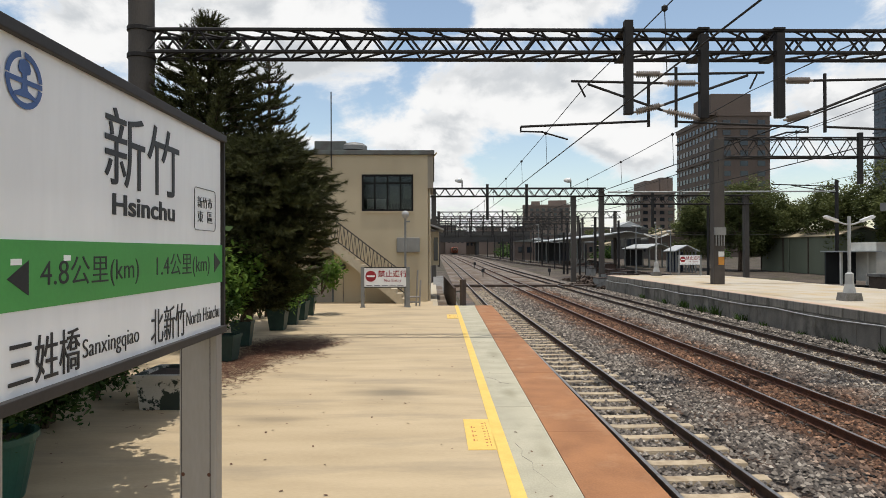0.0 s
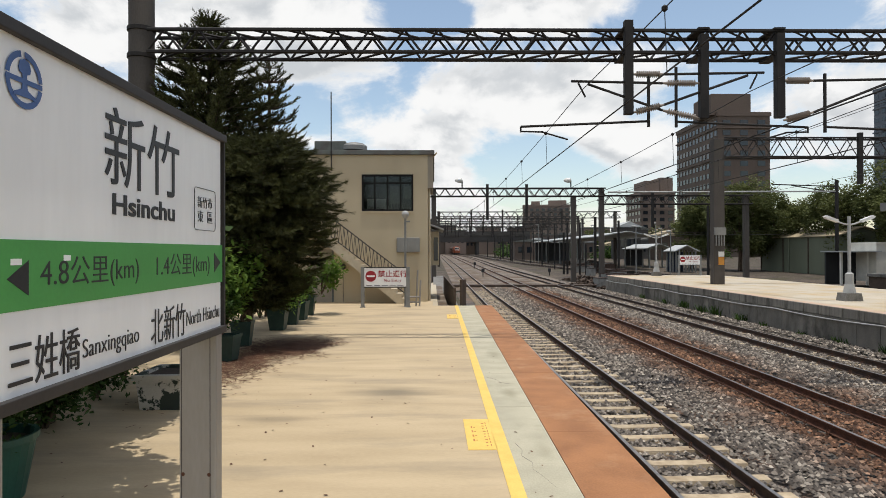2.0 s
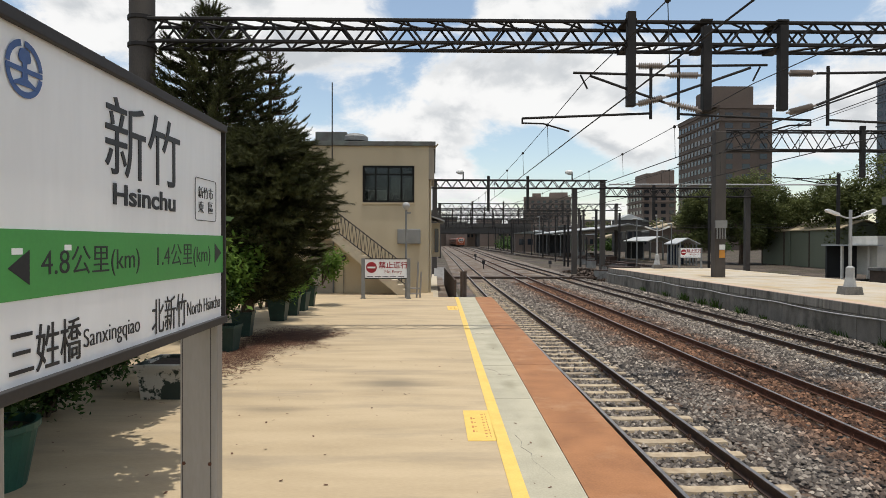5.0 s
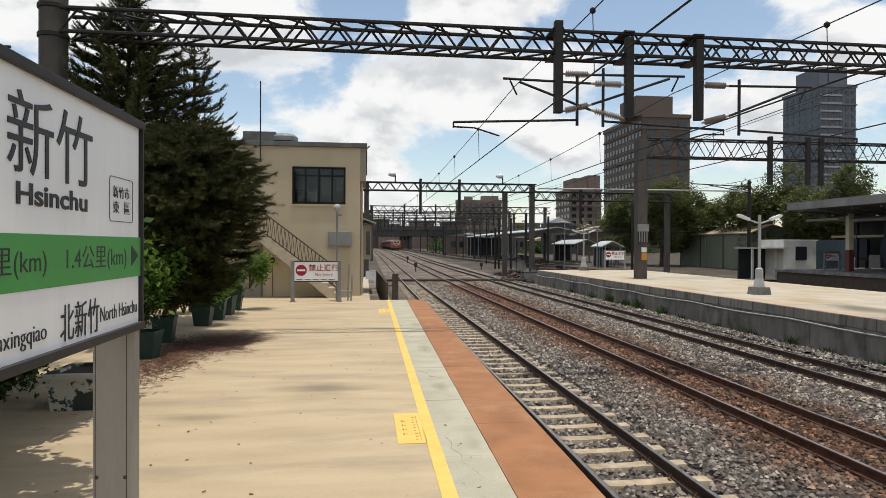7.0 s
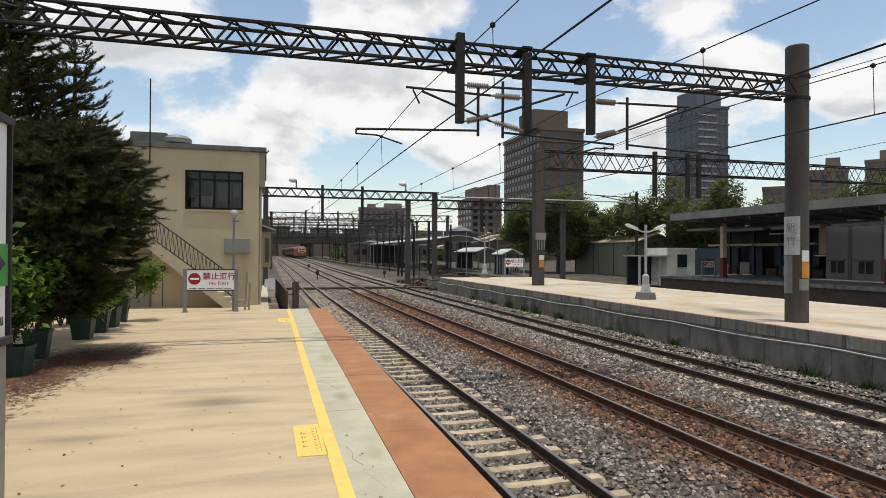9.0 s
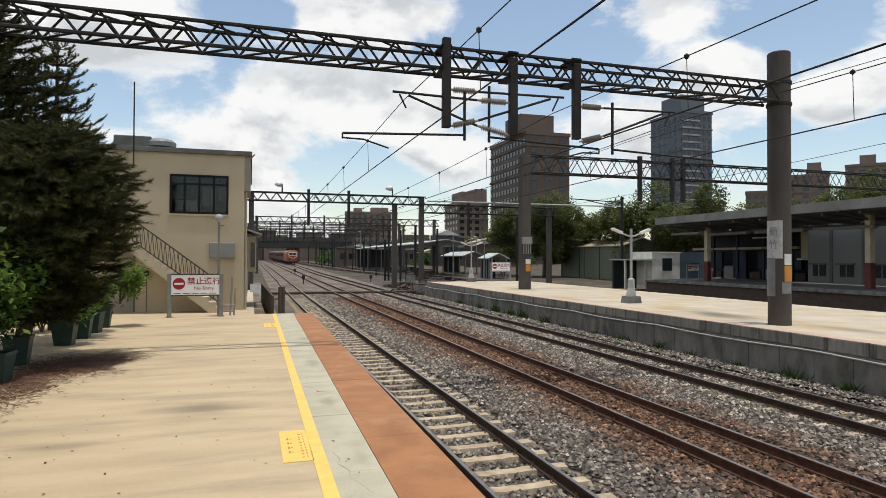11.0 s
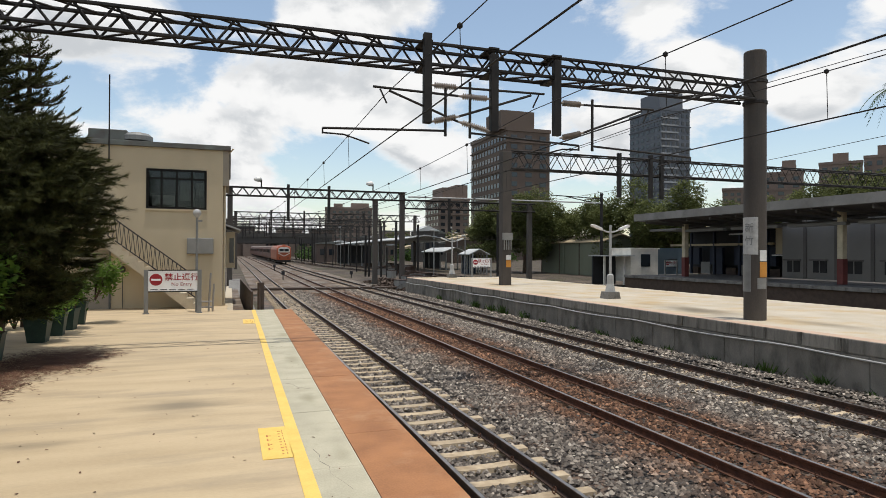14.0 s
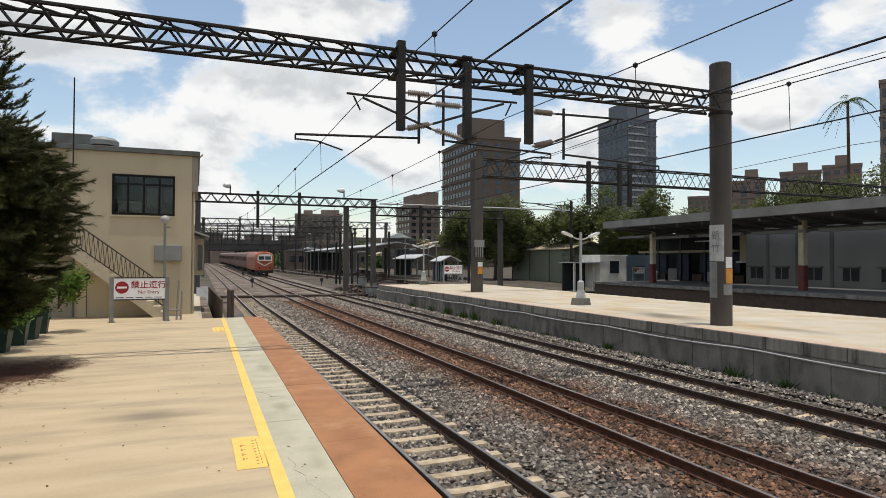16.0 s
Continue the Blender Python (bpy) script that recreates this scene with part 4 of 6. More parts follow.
def signal_building():
    t = thing("signal_building", "two-storey cream rendered railway building with a flat roof and outside stair", "building", (0, 0, 0))
    w0, w1, zl, zh = -2.72, -0.77, 3.42, 4.81
    th = 0.22
    bm = bmesh.new()
    box(bm, BL, w0, BY, BY + th, 0, BH)
    box(bm, w1, BR, BY, BY + th, 0, BH)
    box(bm, w0, w1, BY, BY + th, 0, zl)
    box(bm, w0, w1, BY, BY + th, zh, BH)
    box(bm, BR - th, BR, BY + th, BY + BD, -0.6, BH)
    box(bm, BL, BL + th, BY + th, BY + BD, 0, BH)
    box(bm, BL, BR, BY + BD - th, BY + BD, 0, BH)
    bmesh.ops.remove_doubles(bm, verts=bm.verts, dist=0.0001)
    part("wall", bm, M_WALL, t)
    bm = bmesh.new()
    box(bm, BL - 0.2, 0.03, BY - 0.10, BY + BD + 0.2, BH, BH + 0.17, bevel=0.015)
    part("roof", bm, M_ROOFEDGE, t)
    one_box("roof_fascia", (BR, -0.02, BY + 0.0, BY + 3.0, BH - 1.25, BH), M_DOOR, t)
    one_box("upper_floor", (BL + th, BR - th, BY + th, BY + BD - th, 2.5, 2.65), M_DARKROOM, t)
    one_box("room_partition", (BL + th, BR - th, BY + 5.2, BY + 5.3, 2.65, BH), M_DARKROOM, t)
    win = new("window"); win.parent = t
    bm = bmesh.new()
    f = 0.075
    yf0, yf1 = BY - 0.02, BY + 0.08
    for x0, x1, z0, z1 in ((w0, w1, zl, zl + f), (w0, w1, zh - f, zh), (w0, w0 + f, zl + f, zh - f), (w1 - f, w1, zl + f, zh - f)):
        box(bm, x0, x1, yf0, yf1, z0, z1)
    zt = zh - 0.36
    box(bm, w0 + f, w1 - f, yf0 + 0.01, yf1, zt, zt + 0.06)
    for i in (1, 2, 3):
        x = w0 + (w1 - w0) * i / 4
        box(bm, x - 0.035, x + 0.035, yf0 + 0.01, yf1, zl + f, zt)
        box(bm, x - 0.035, x + 0.035, yf0 + 0.01, yf1, zt + 0.06, zh - f)
    part("window_frame", bm, M_WINFRAME, win)
    for i in range(4):
        x0, x1 = w0 + (w1 - w0) * i / 4, w0 + (w1 - w0) * (i + 1) / 4
        for z0, z1 in ((zl + f, zt), (zt + 0.06, zh - f)):
            o = one_box("pane", (x0 + 0.023, x1 - 0.023, BY + 0.03, BY + 0.036, z0, z1), M_CLEAR, win)
            o.visible_shadow = False
    one_box("window_sill", (w0 - 0.04, w1 + 0.04, BY - 0.05, BY, zl - 0.06, zl), M_WALL, win)
    # pale sheets standing for reflections in the glass, and a desk seen dimly through the panes
    one_box("pale_sheet", (-1.68, -1.22, BY + 0.5, BY + 0.52, 3.75, 4.42), M_BOXGREY, win, "pale grey sheet that stands for reflection in the panes")
    one_box("pale_sheet", (-1.14, -0.86, BY + 0.5, BY + 0.52, 3.95, 4.42), M_BOXGREY, win, "pale grey sheet that stands for reflection in the panes")
    for k in range(4):
        one_box("binder", (-2.5 + k * 0.13, -2.43 + k * 0.13, BY + 0.4, BY + 0.6, 3.5, 3.72 + 0.07 * (k % 3)), M_WHITEWALL, win)
    one_box("desk", (-2.7, -0.9, BY + 0.35, BY + 0.95, 3.42, 3.5), M_BOXGREY, win)
    one_box("cupboard", (-2.6, -1.9, BY + 0.7, BY + 1.1, 2.65, 3.95), M_WHITEWALL, win)
    # stair with stepped treads and stringer
    st = new("stair"); st.parent = t
    xa, za, xb, zb2, n = -0.93, 0.0, -4.40, 2.85, 16
    bm = bmesh.new()
    run, rise = (xb - xa) / n, (zb2 - za) / n
    pts = [(xa, 0.0)]
    for i in range(n):
        pts += [(xa + run * i, za + rise * (i + 1)), (xa + run * (i + 1), za + rise * (i + 1))]
    pts += [(xb, zb2 - 0.30), (xa - 0.42, 0.0)]
    prism(bm, pts, "y", BY - 0.92, BY - 0.003)
    part("steps", bm, M_STAIR, st)
    one_box("landing", (xb - 1.4, xb, BY - 0.92, BY - 0.003, zb2 - 0.16, zb2), M_STAIR, st)
    bm = bmesh.new()
    yr = BY - 0.88
    for dz in (0.1, 0.80):
        tube(bm, (xa, yr, za + rise + dz), (xb, yr, zb2 + dz), 0.02, 6)
    tube(bm, (xb, yr, zb2 + 0.80), (xb - 1.4, yr, zb2 + 0.80), 0.02, 6)
    part("handrail", bm, M_FRAME, st, "thin dark handrail")
    k = 26
    for i in range(k + 1):
        f1 = i / k
        x, z = xa + (xb - xa) * f1, za + rise + (zb2 - za - rise) * f1
        f2 = min(1, (i + 0.55) / k)
        x2, z2 = xa + (xb - xa) * f2, za + rise + (zb2 - za - rise) * f2
        bm = bmesh.new()
        tube(bm, (x, yr, z + 0.1), (x2, yr, z2 + 0.80), 0.011, 5)
        tube(bm, (x2, yr, z2 + 0.80), (x - 0.129, yr, z + 0.1 + 0.105), 0.008, 5)
        part("baluster", bm, M_FRAME, st)
    # door, recess and fittings
    d = one_box("door", (-4.70, -3.84, BY - 0.03, BY - 0.002, 0.0, 1.98), M_DOOR, t, "flat grey-brown door")
    one_box("door_frame", (-3.84, -3.78, BY - 0.05, BY - 0.002, 0.0, 2.04), M_ROOFEDGE, d)
    bm = bmesh.new()
    box(bm, -1.40, -0.53, BY - 0.16, BY - 0.002, 1.86, 2.42, bevel=0.03)
    part("wall_cabinet", bm, M_BOXGREY, t, "grey wall-mounted cabinet")
    bm = bmesh.new()
    tube(bm, (-3.42, BY - 0.05, 0.0), (-3.42, BY - 0.05, 1.3), 0.012, 6)
    lathe(bm, [(0.05, 1.22), (0.10, 1.28), (0.10, 1.38), (0.05, 1.44)], (-3.42, BY - 0.11, 0), 10)
    part("wall_fitting", bm, M_FRAME, t, "small dark wall bell")
    bm = bmesh.new()
    tube(bm, (-0.17, BY + 0.25, -0.3), (-0.17, BY + 0.25, BH - 0.2), 0.045, 8)
    tube(bm, (-0.17, BY + 0.25, BH - 0.2), (0.12, BY + 0.1, BH + 0.1), 0.03, 8)
    part("downpipe", bm, M_WALL, t)
    # side bay with awning
    one_box("side_bay", (BR, 0.22, BY + 3.2, BY + 6.5, 1.3, 2.75), M_WALL, t)
    bm = bmesh.new()
    prism(bm, [(BR, 3.02), (0.42, 2.80), (0.42, 2.86), (BR, 3.09)], "y", BY + 2.8, BY + 7)
    part("awning", bm, M_SLATE, t, "pale sheet awning")
    one_box("side_window", (0.0, 0.17, BY + 3.17, BY + 3.2, 1.5, 2.5), M_GLASS, t)
    # mast and roof tanks
    tubes("mast", [((-3.85, BY - 0.12, 5.0), (-3.85, BY - 0.12, 7.9))], 0.022, M_STEEL, t)
    bm = bmesh.new()
    box(bm, -4.6, -3.4, BY + 0.5, BY + 1.4, BH + 0.17, BH + 0.62, bevel=0.03)
    part("roof_unit", bm, M_ROOFEDGE, t)
    bm = bmesh.new()
    lathe(bm, [(0.5, 0), (0.5, 0.16), (0.38, 0.26), (0.12, 0.32)], (-3.1, BY + 0.8, BH + 0.29), 16)
    part("roof_tank", bm, M_GREYSTEEL, t, "low round metal tank")


signal_building()
low_path = one_box("path", (-0.05, 1.05, P_END, 60, -1.12, -0.45), M_CONC)
tagged(low_path, "narrow concrete path along the track beyond the platform", "path", kind="structure")


# ---- no entry sign, lamps ----
def no_entry(x, y, z, w, h, zb, group, small=False):
    t = thing("no_entry_sign", "white no entry sign with red lettering on two grey posts", "sign", (x, y, z), group)
    for px_ in (-w / 2 - 0.04, w / 2 + 0.04):
        bm = bmesh.new()
        box(bm, px_ - 0.06, px_ + 0.06, -0.05, 0.05, 0.02, zb + h + 0.02)
        box(bm, px_ - 0.09, px_ + 0.09, -0.07, 0.07, 0, 0.03)
        part("post", bm, M_GREYSTEEL, t)
    one_box("panel", (-w / 2, w / 2, -0.03, 0.0, zb, zb + h), M_SIGNWHITE, t)
    bm = bmesh.new()
    for x0, x1, z0, z1 in ((-w / 2, w / 2, zb - 0.02, zb + 0.015), (-w / 2, w / 2, zb + h - 0.015, zb + h + 0.02)):
        box(bm, x0, x1, -0.038, 0.004, z0, z1)
    for s in (-1, 1):
        box(bm, s * w / 2 - 0.012, s * w / 2 + 0.012, -0.036, 0.003, zb + 0.015, zb + h - 0.015)
    part("frame", bm, M_FRAME, t)
    r = h * 0.28
    cx, cz = -w / 2 + w * 0.165, zb + h * 0.56
    bm = bmesh.new()
    lathe(bm, [(r, 0), (r, 0.004)], n=28)
    bm.transform(Matrix.Translation((cx, -0.031, cz)) @ Euler((radians(90), 0, 0)).to_matrix().to_4x4())
    d = part("red_disc", bm, M_RED, t, "red disc with a white bar")
    one_box("bar", (cx - r * 0.72, cx + r * 0.72, -0.040, -0.036, cz - r * 0.16, cz + r * 0.16), M_SIGNWHITE, d)
    face = Euler((radians(90), 0, 0)).to_matrix().to_4x4()
    text_mesh("lettering", "禁止通行", h * 0.36, M_RED, t, Matrix.Translation((w * 0.17, -0.033, zb + h * 0.66)) @ face, bold=0.004, sx=1.05)
    text_mesh("lettering", "No Entry", h * 0.22, M_RED, t, Matrix.Translation((w * 0.17, -0.033, zb + h * 0.34)) @ face, sx=1.1)
    bm = bmesh.new()
    for i in range(5):
        box(bm, -w * 0.44 + w * 0.18 * i, -w * 0.44 + w * (0.18 * i + 0.14), -0.033, -0.031, zb + h * 0.08, zb + h * 0.11)
    part("small_print", bm, M_INK, t)


no_entry(-1.65, 21.2, 0.0, 1.46, 0.66, 0.69, "no entry signs")
no_entry(18.4, 44.6, OPP_Z, 1.5, 0.72, 0.75, "no entry signs")
no_entry(36.9, 45.6, OPP_Z, 1.2, 0.6, 0.7, "no entry signs")


def globe_lamp(x, y):
    t = thing("lamp_post", "slim grey platform lamp post with a round white globe", "lamp", (x, y, 0))
    tubes("pole", [((0, 0, 0), (0, 0, 3.05))], 0.04, M_GREYSTEEL, t, n=10)
    bm = bmesh.new()
    lathe(bm, [(0.06, 0), (0.08, 0.05), (0.12, 0.09), (0.13, 0.16), (0.10, 0.23), (0.03, 0.27)], (0, 0, 3.03), 14)
    part("globe", bm, M_LAMPPAINT, t, "white round lamp globe", smooth=True)
    bm = bmesh.new()
    box(bm, 0.02, 0.16, -0.03, 0.03, 2.9, 2.95)
    part("bracket", bm, M_GREYSTEEL, t)


globe_lamp(-0.98, 21.45)


def twin_lamp(x, y, s=1.0):
    t = thing("platform_lamp", "pale grey twin-arm platform lamp on a flared concrete foot", "lamp", (x, y, OPP_Z), "twin-arm platform lamps")
    bm = bmesh.new()
    prism(bm, [(-0.32, 0), (0.32, 0), (0.26, 0.28), (-0.26, 0.28)], "y", -0.26, 0.26)
    part("foot", bm, M_CONC, t)
    bm = bmesh.new()
    lathe(bm, [(0.25, 0.28), (0.17, 0.6), (0.16, 0.95), (0.08, 1.0)], n=4)
    part("base", bm, M_LAMPPAINT, t)
    tubes("pole", [((0, 0, 0.95), (0, 0, 2.98))], 0.055, M_LAMPPAINT, t, n=10)
    for sgn in (-1, 1):
        tubes("arm", [((0, 0, 2.68), (sgn * 0.16, 0, 2.70)), ((sgn * 0.16, 0, 2.70), (sgn * 0.5, 0, 2.82))], 0.03, M_LAMPPAINT, t)
        bm = bmesh.new()
        prism(bm, [(0.42, 2.76), (0.84, 2.90), (0.90, 2.97), (0.82, 3.01), (0.42, 2.86)], "y", -0.08, 0.08)
        bm.transform(Matrix.Diagonal((sgn, 1, 1, 1)))
        bmesh.ops.recalc_face_normals(bm, faces=bm.faces)
        part("lamp_head", bm, M_WHITE, t, "white lamp head")


twin_lamp(14.64, 21.76)
twin_lamp(15.85, 44.2)


# ---- steel post and gantry over the far platforms ----
GY = 32.9
gantry = thing("catenary_portal", "lattice gantry on a square post standing on the opposite platform", "gantry")
bm = bmesh.new()
box(bm, 14.78, 15.34, GY - 0.25, GY + 0.25, OPP_Z, 7.8, bevel=0.02)
part("column", bm, M_POLE, gantry)
lattice("beam", 15.3, 62, GY, 6.85, 7.85, 0.6, 1.25, gantry, r=0.05, rd=0.028)
for x in (22.5, 24.8, 25.6):
    one_box("drop_post", (x - 0.11, x + 0.11, GY - 0.45, GY - 0.25, 5.4, 8.1), M_STEEL, gantry)
bm = bmesh.new()
for i in range(4):
    tube(bm, (14.85 + i * 0.14, GY - 0.34, 2.15), (14.85 + i * 0.14, GY - 0.34, 2.75), 0.035, 8)
box(bm, 14.76, 15.36, GY - 0.38, GY - 0.25, 2.72, 3.12)
part("cable_box", bm, M_BOXGREY, gantry, "grey cable box with conduits")
one_box("amber_plate", (15.0, 15.3, GY - 0.27, GY - 0.255, 1.15, 1.55), M_AMBER, gantry, "faded amber plate")
one_box("white_plate", (15.0, 15.3, GY - 0.27, GY - 0.255, 1.58, 1.85), M_WHITE, gantry)


def pole_plates():
    x, y, r = 13.76, PY, 0.295
    t = new("name_strip"); t.parent = portal
    for name, a0, a1, z0, z1, m in (("white_strip", 140, 240, 1.92, 2.94, M_FADEDWHITE), ("blue_strip", 140, 205, 0.9, 1.90, M_GREYSTEEL), ("amber_strip", 248, 300, 1.3, 1.72, M_AMBER), ("pale_strip", 248, 296, 1.74, 2.04, M_WHITE), ("lower_strip", 236, 292, 0.98, 1.28, M_GREYSTEEL)):
        bm = bmesh.new()
        n = 8
        for i in range(n):
            p, q = radians(a0 + (a1 - a0) * i / n), radians(a0 + (a1 - a0) * (i + 1) / n)
            bm.faces.new([bm.verts.new((x + r * math.cos(a), y + r * math.sin(a), z)) for a, z in ((p, z0), (q, z0), (q, z1), (p, z1))])
        bmesh.ops.remove_doubles(bm, verts=bm.verts, dist=0.0005)
        bmesh.ops.solidify(bm, geom=bm.faces[:], thickness=-0.006)
        part(name, bm, m, t)
    a = radians(196)
    for i, ch in enumerate("新竹"):
        text_mesh("lettering", ch, 0.26, M_GREYSTEEL, t, Matrix.Translation((x + (r + 0.008) * math.cos(a), y + (r + 0.008) * math.sin(a), 2.64 - 0.36 * i)) @ Euler((radians(90), 0, a + radians(90))).to_matrix().to_4x4())


pole_plates()


# ---- gantries further up the line ----
def far_portal(y, xl, xr, cols, zt, zb, drops):
    t = thing("catenary_portal", "distant dark lattice gantry across the tracks", "gantry", group="distant gantries")
    g = rail_z(y) - 0.2
    for x, top in cols:
        one_box("column", (x - 0.22, x + 0.22, y - 0.22, y + 0.22, g - 0.1, top), M_POLE, t)
    lattice("beam", xl, xr, y, zb, zt, 0.6, (zt - zb) * 1.5, t, r=0.06, rd=0.035)
    for x in drops:
        one_box("drop_post", (x - 0.12, x + 0.12, y - 0.5, y - 0.3, zb - 2.2, zt + 0.35), M_STEEL, t)


far_portal(58, -0.6, 16.0, [(0.0, 7.8), (13.02, 7.0), (15.66, 7.8)], 7.74, 7.0, [4.96, 8.6])
for x in (2.64, 12.78):
    t = thing("floodlight", "small white floodlight on a bracket over the gantry beam", "floodlight", (x, 57.9, 7.74), "floodlights on the gantry")
    tubes("bracket", [((0, 0, 0), (0, 0, 0.75))], 0.06, M_STEEL, t)
    bm = bmesh.new()
    lathe(bm, [(0.10, -0.55), (0.22, -0.30), (0.24, 0.0), (0.10, 0.12)], (-0.1, 0, 0.75), 12, "x")
    part("lamp_head", bm, M_WHITE, t, "white bell-shaped lamp head")
far_portal(58.5, 16.0, 30.0, [(29.5, 7.2)], 7.1, 6.3, [20.5])
far_portal(100, 0.5, 30.0, [(0.8, 8.3), (29.2, 8.3)], 8.2, 7.2, [6.0, 11.0, 20.5])
far_portal(119, 0, 28, [(0.4, 8.6), (27.6, 8.6)], 8.5, 7.6, [5, 9.5, 16])
far_portal(160, -1.5, 30, [(-1.2, 9.3), (29.5, 9.3)], 9.2, 8.3, [3, 8.5, 15])
far_portal(205, -2, 38, [(-1.8, 10.0), (37.5, 10.0)], 9.9, 8.9, [2, 7, 12, 19])
far_portal(140, -1, 34, [(-0.6, 9.2), (33.5, 9.2)], 9.1, 8.1, [4, 8, 13, 20])
far_portal(180, -2, 36, [(-1.6, 9.8), (35.5, 9.8)], 9.7, 8.7, [4, 9, 14, 22])
far_portal(230, -3, 40, [(-2.6, 10.5), (39.5, 10.5)], 10.4, 9.2, [4, 9, 14, 22, 30])


def mast_pole(x, y, z0, z1, arm=None, r=0.16):
    t = thing("catenary_mast", "slim dark steel mast beside the tracks", "mast", (x, y, z0), "masts of the yard")
    tubes("pole", [((0, 0, 0), (0, 0, z1 - z0))], r, M_STEEL, t, n=8)
    if arm:
        tubes("arm", [((0, 0, z1 - z0 - 0.6), (arm, 0, z1 - z0 - 0.4)), ((0, 0, z1 - z0 - 1.2), (arm * 0.7, 0, z1 - z0 - 0.5))], 0.05, M_STEEL, t)


mast_pole(37.2, 57, -1.0, 8.4, -6.0)
mast_pole(19.5, 75, -0.9, 6.0)
mast_pole(25.0, 84, -0.8, 6.0)
mast_pole(31.0, 70, -0.9, 7.0)
signal_beam = tubes("signal_beam", [((16.0, 57, 7.3), (37.2, 57, 7.35))], 0.07, M_LAMPPAINT)
tagged(signal_beam, "long pale tubular beam carried between masts", "beam")


# ---- plants ----
def leaf_shape(rng, c, d, up, L, W):
    """A folded leaf of two triangles pairs from its base c along d."""
    side = np.cross(d, up)
    side /= np.linalg.norm(side) + 1e-6
    return [c, c + d * L * 0.5 + side * W * 0.5, c + d * L, c + d * L * 0.5 - side * W * 0.5]


def leaves(name, points, size, material, parent, seed, droop=0.2, per=6, spread=0.1, narrow=0.45, label=""):
    rng = np.random.default_rng(seed)
    vs, fs = [], []
    for p in points:
        for _ in range(per):
            d = rng.normal(size=3)
            d[2] = d[2] * 0.6 + 0.15 - droop
            d /= np.linalg.norm(d)
            c = np.array(p) + rng.normal(size=3) * spread
            L = size * rng.uniform(0.6, 1.3)
            q = leaf_shape(rng, c, d, np.array([rng.normal() * 0.5, rng.normal() * 0.5, 1.0]), L, L * narrow)
            k = len(vs)
            vs += [tuple(v) for v in q]
            fs.append((k, k + 1, k + 2, k + 3))
    return raw(name, vs, fs, material, parent, label)


def limb(bm, pts, r0, r1, n=7):
    for i in range(len(pts) - 1):
        a0, b0 = r0 + (r1 - r0) * i / (len(pts) - 1), r0 + (r1 - r0) * (i + 1) / (len(pts) - 1)
        tube(bm, pts[i], pts[i + 1], a0, n, b0)


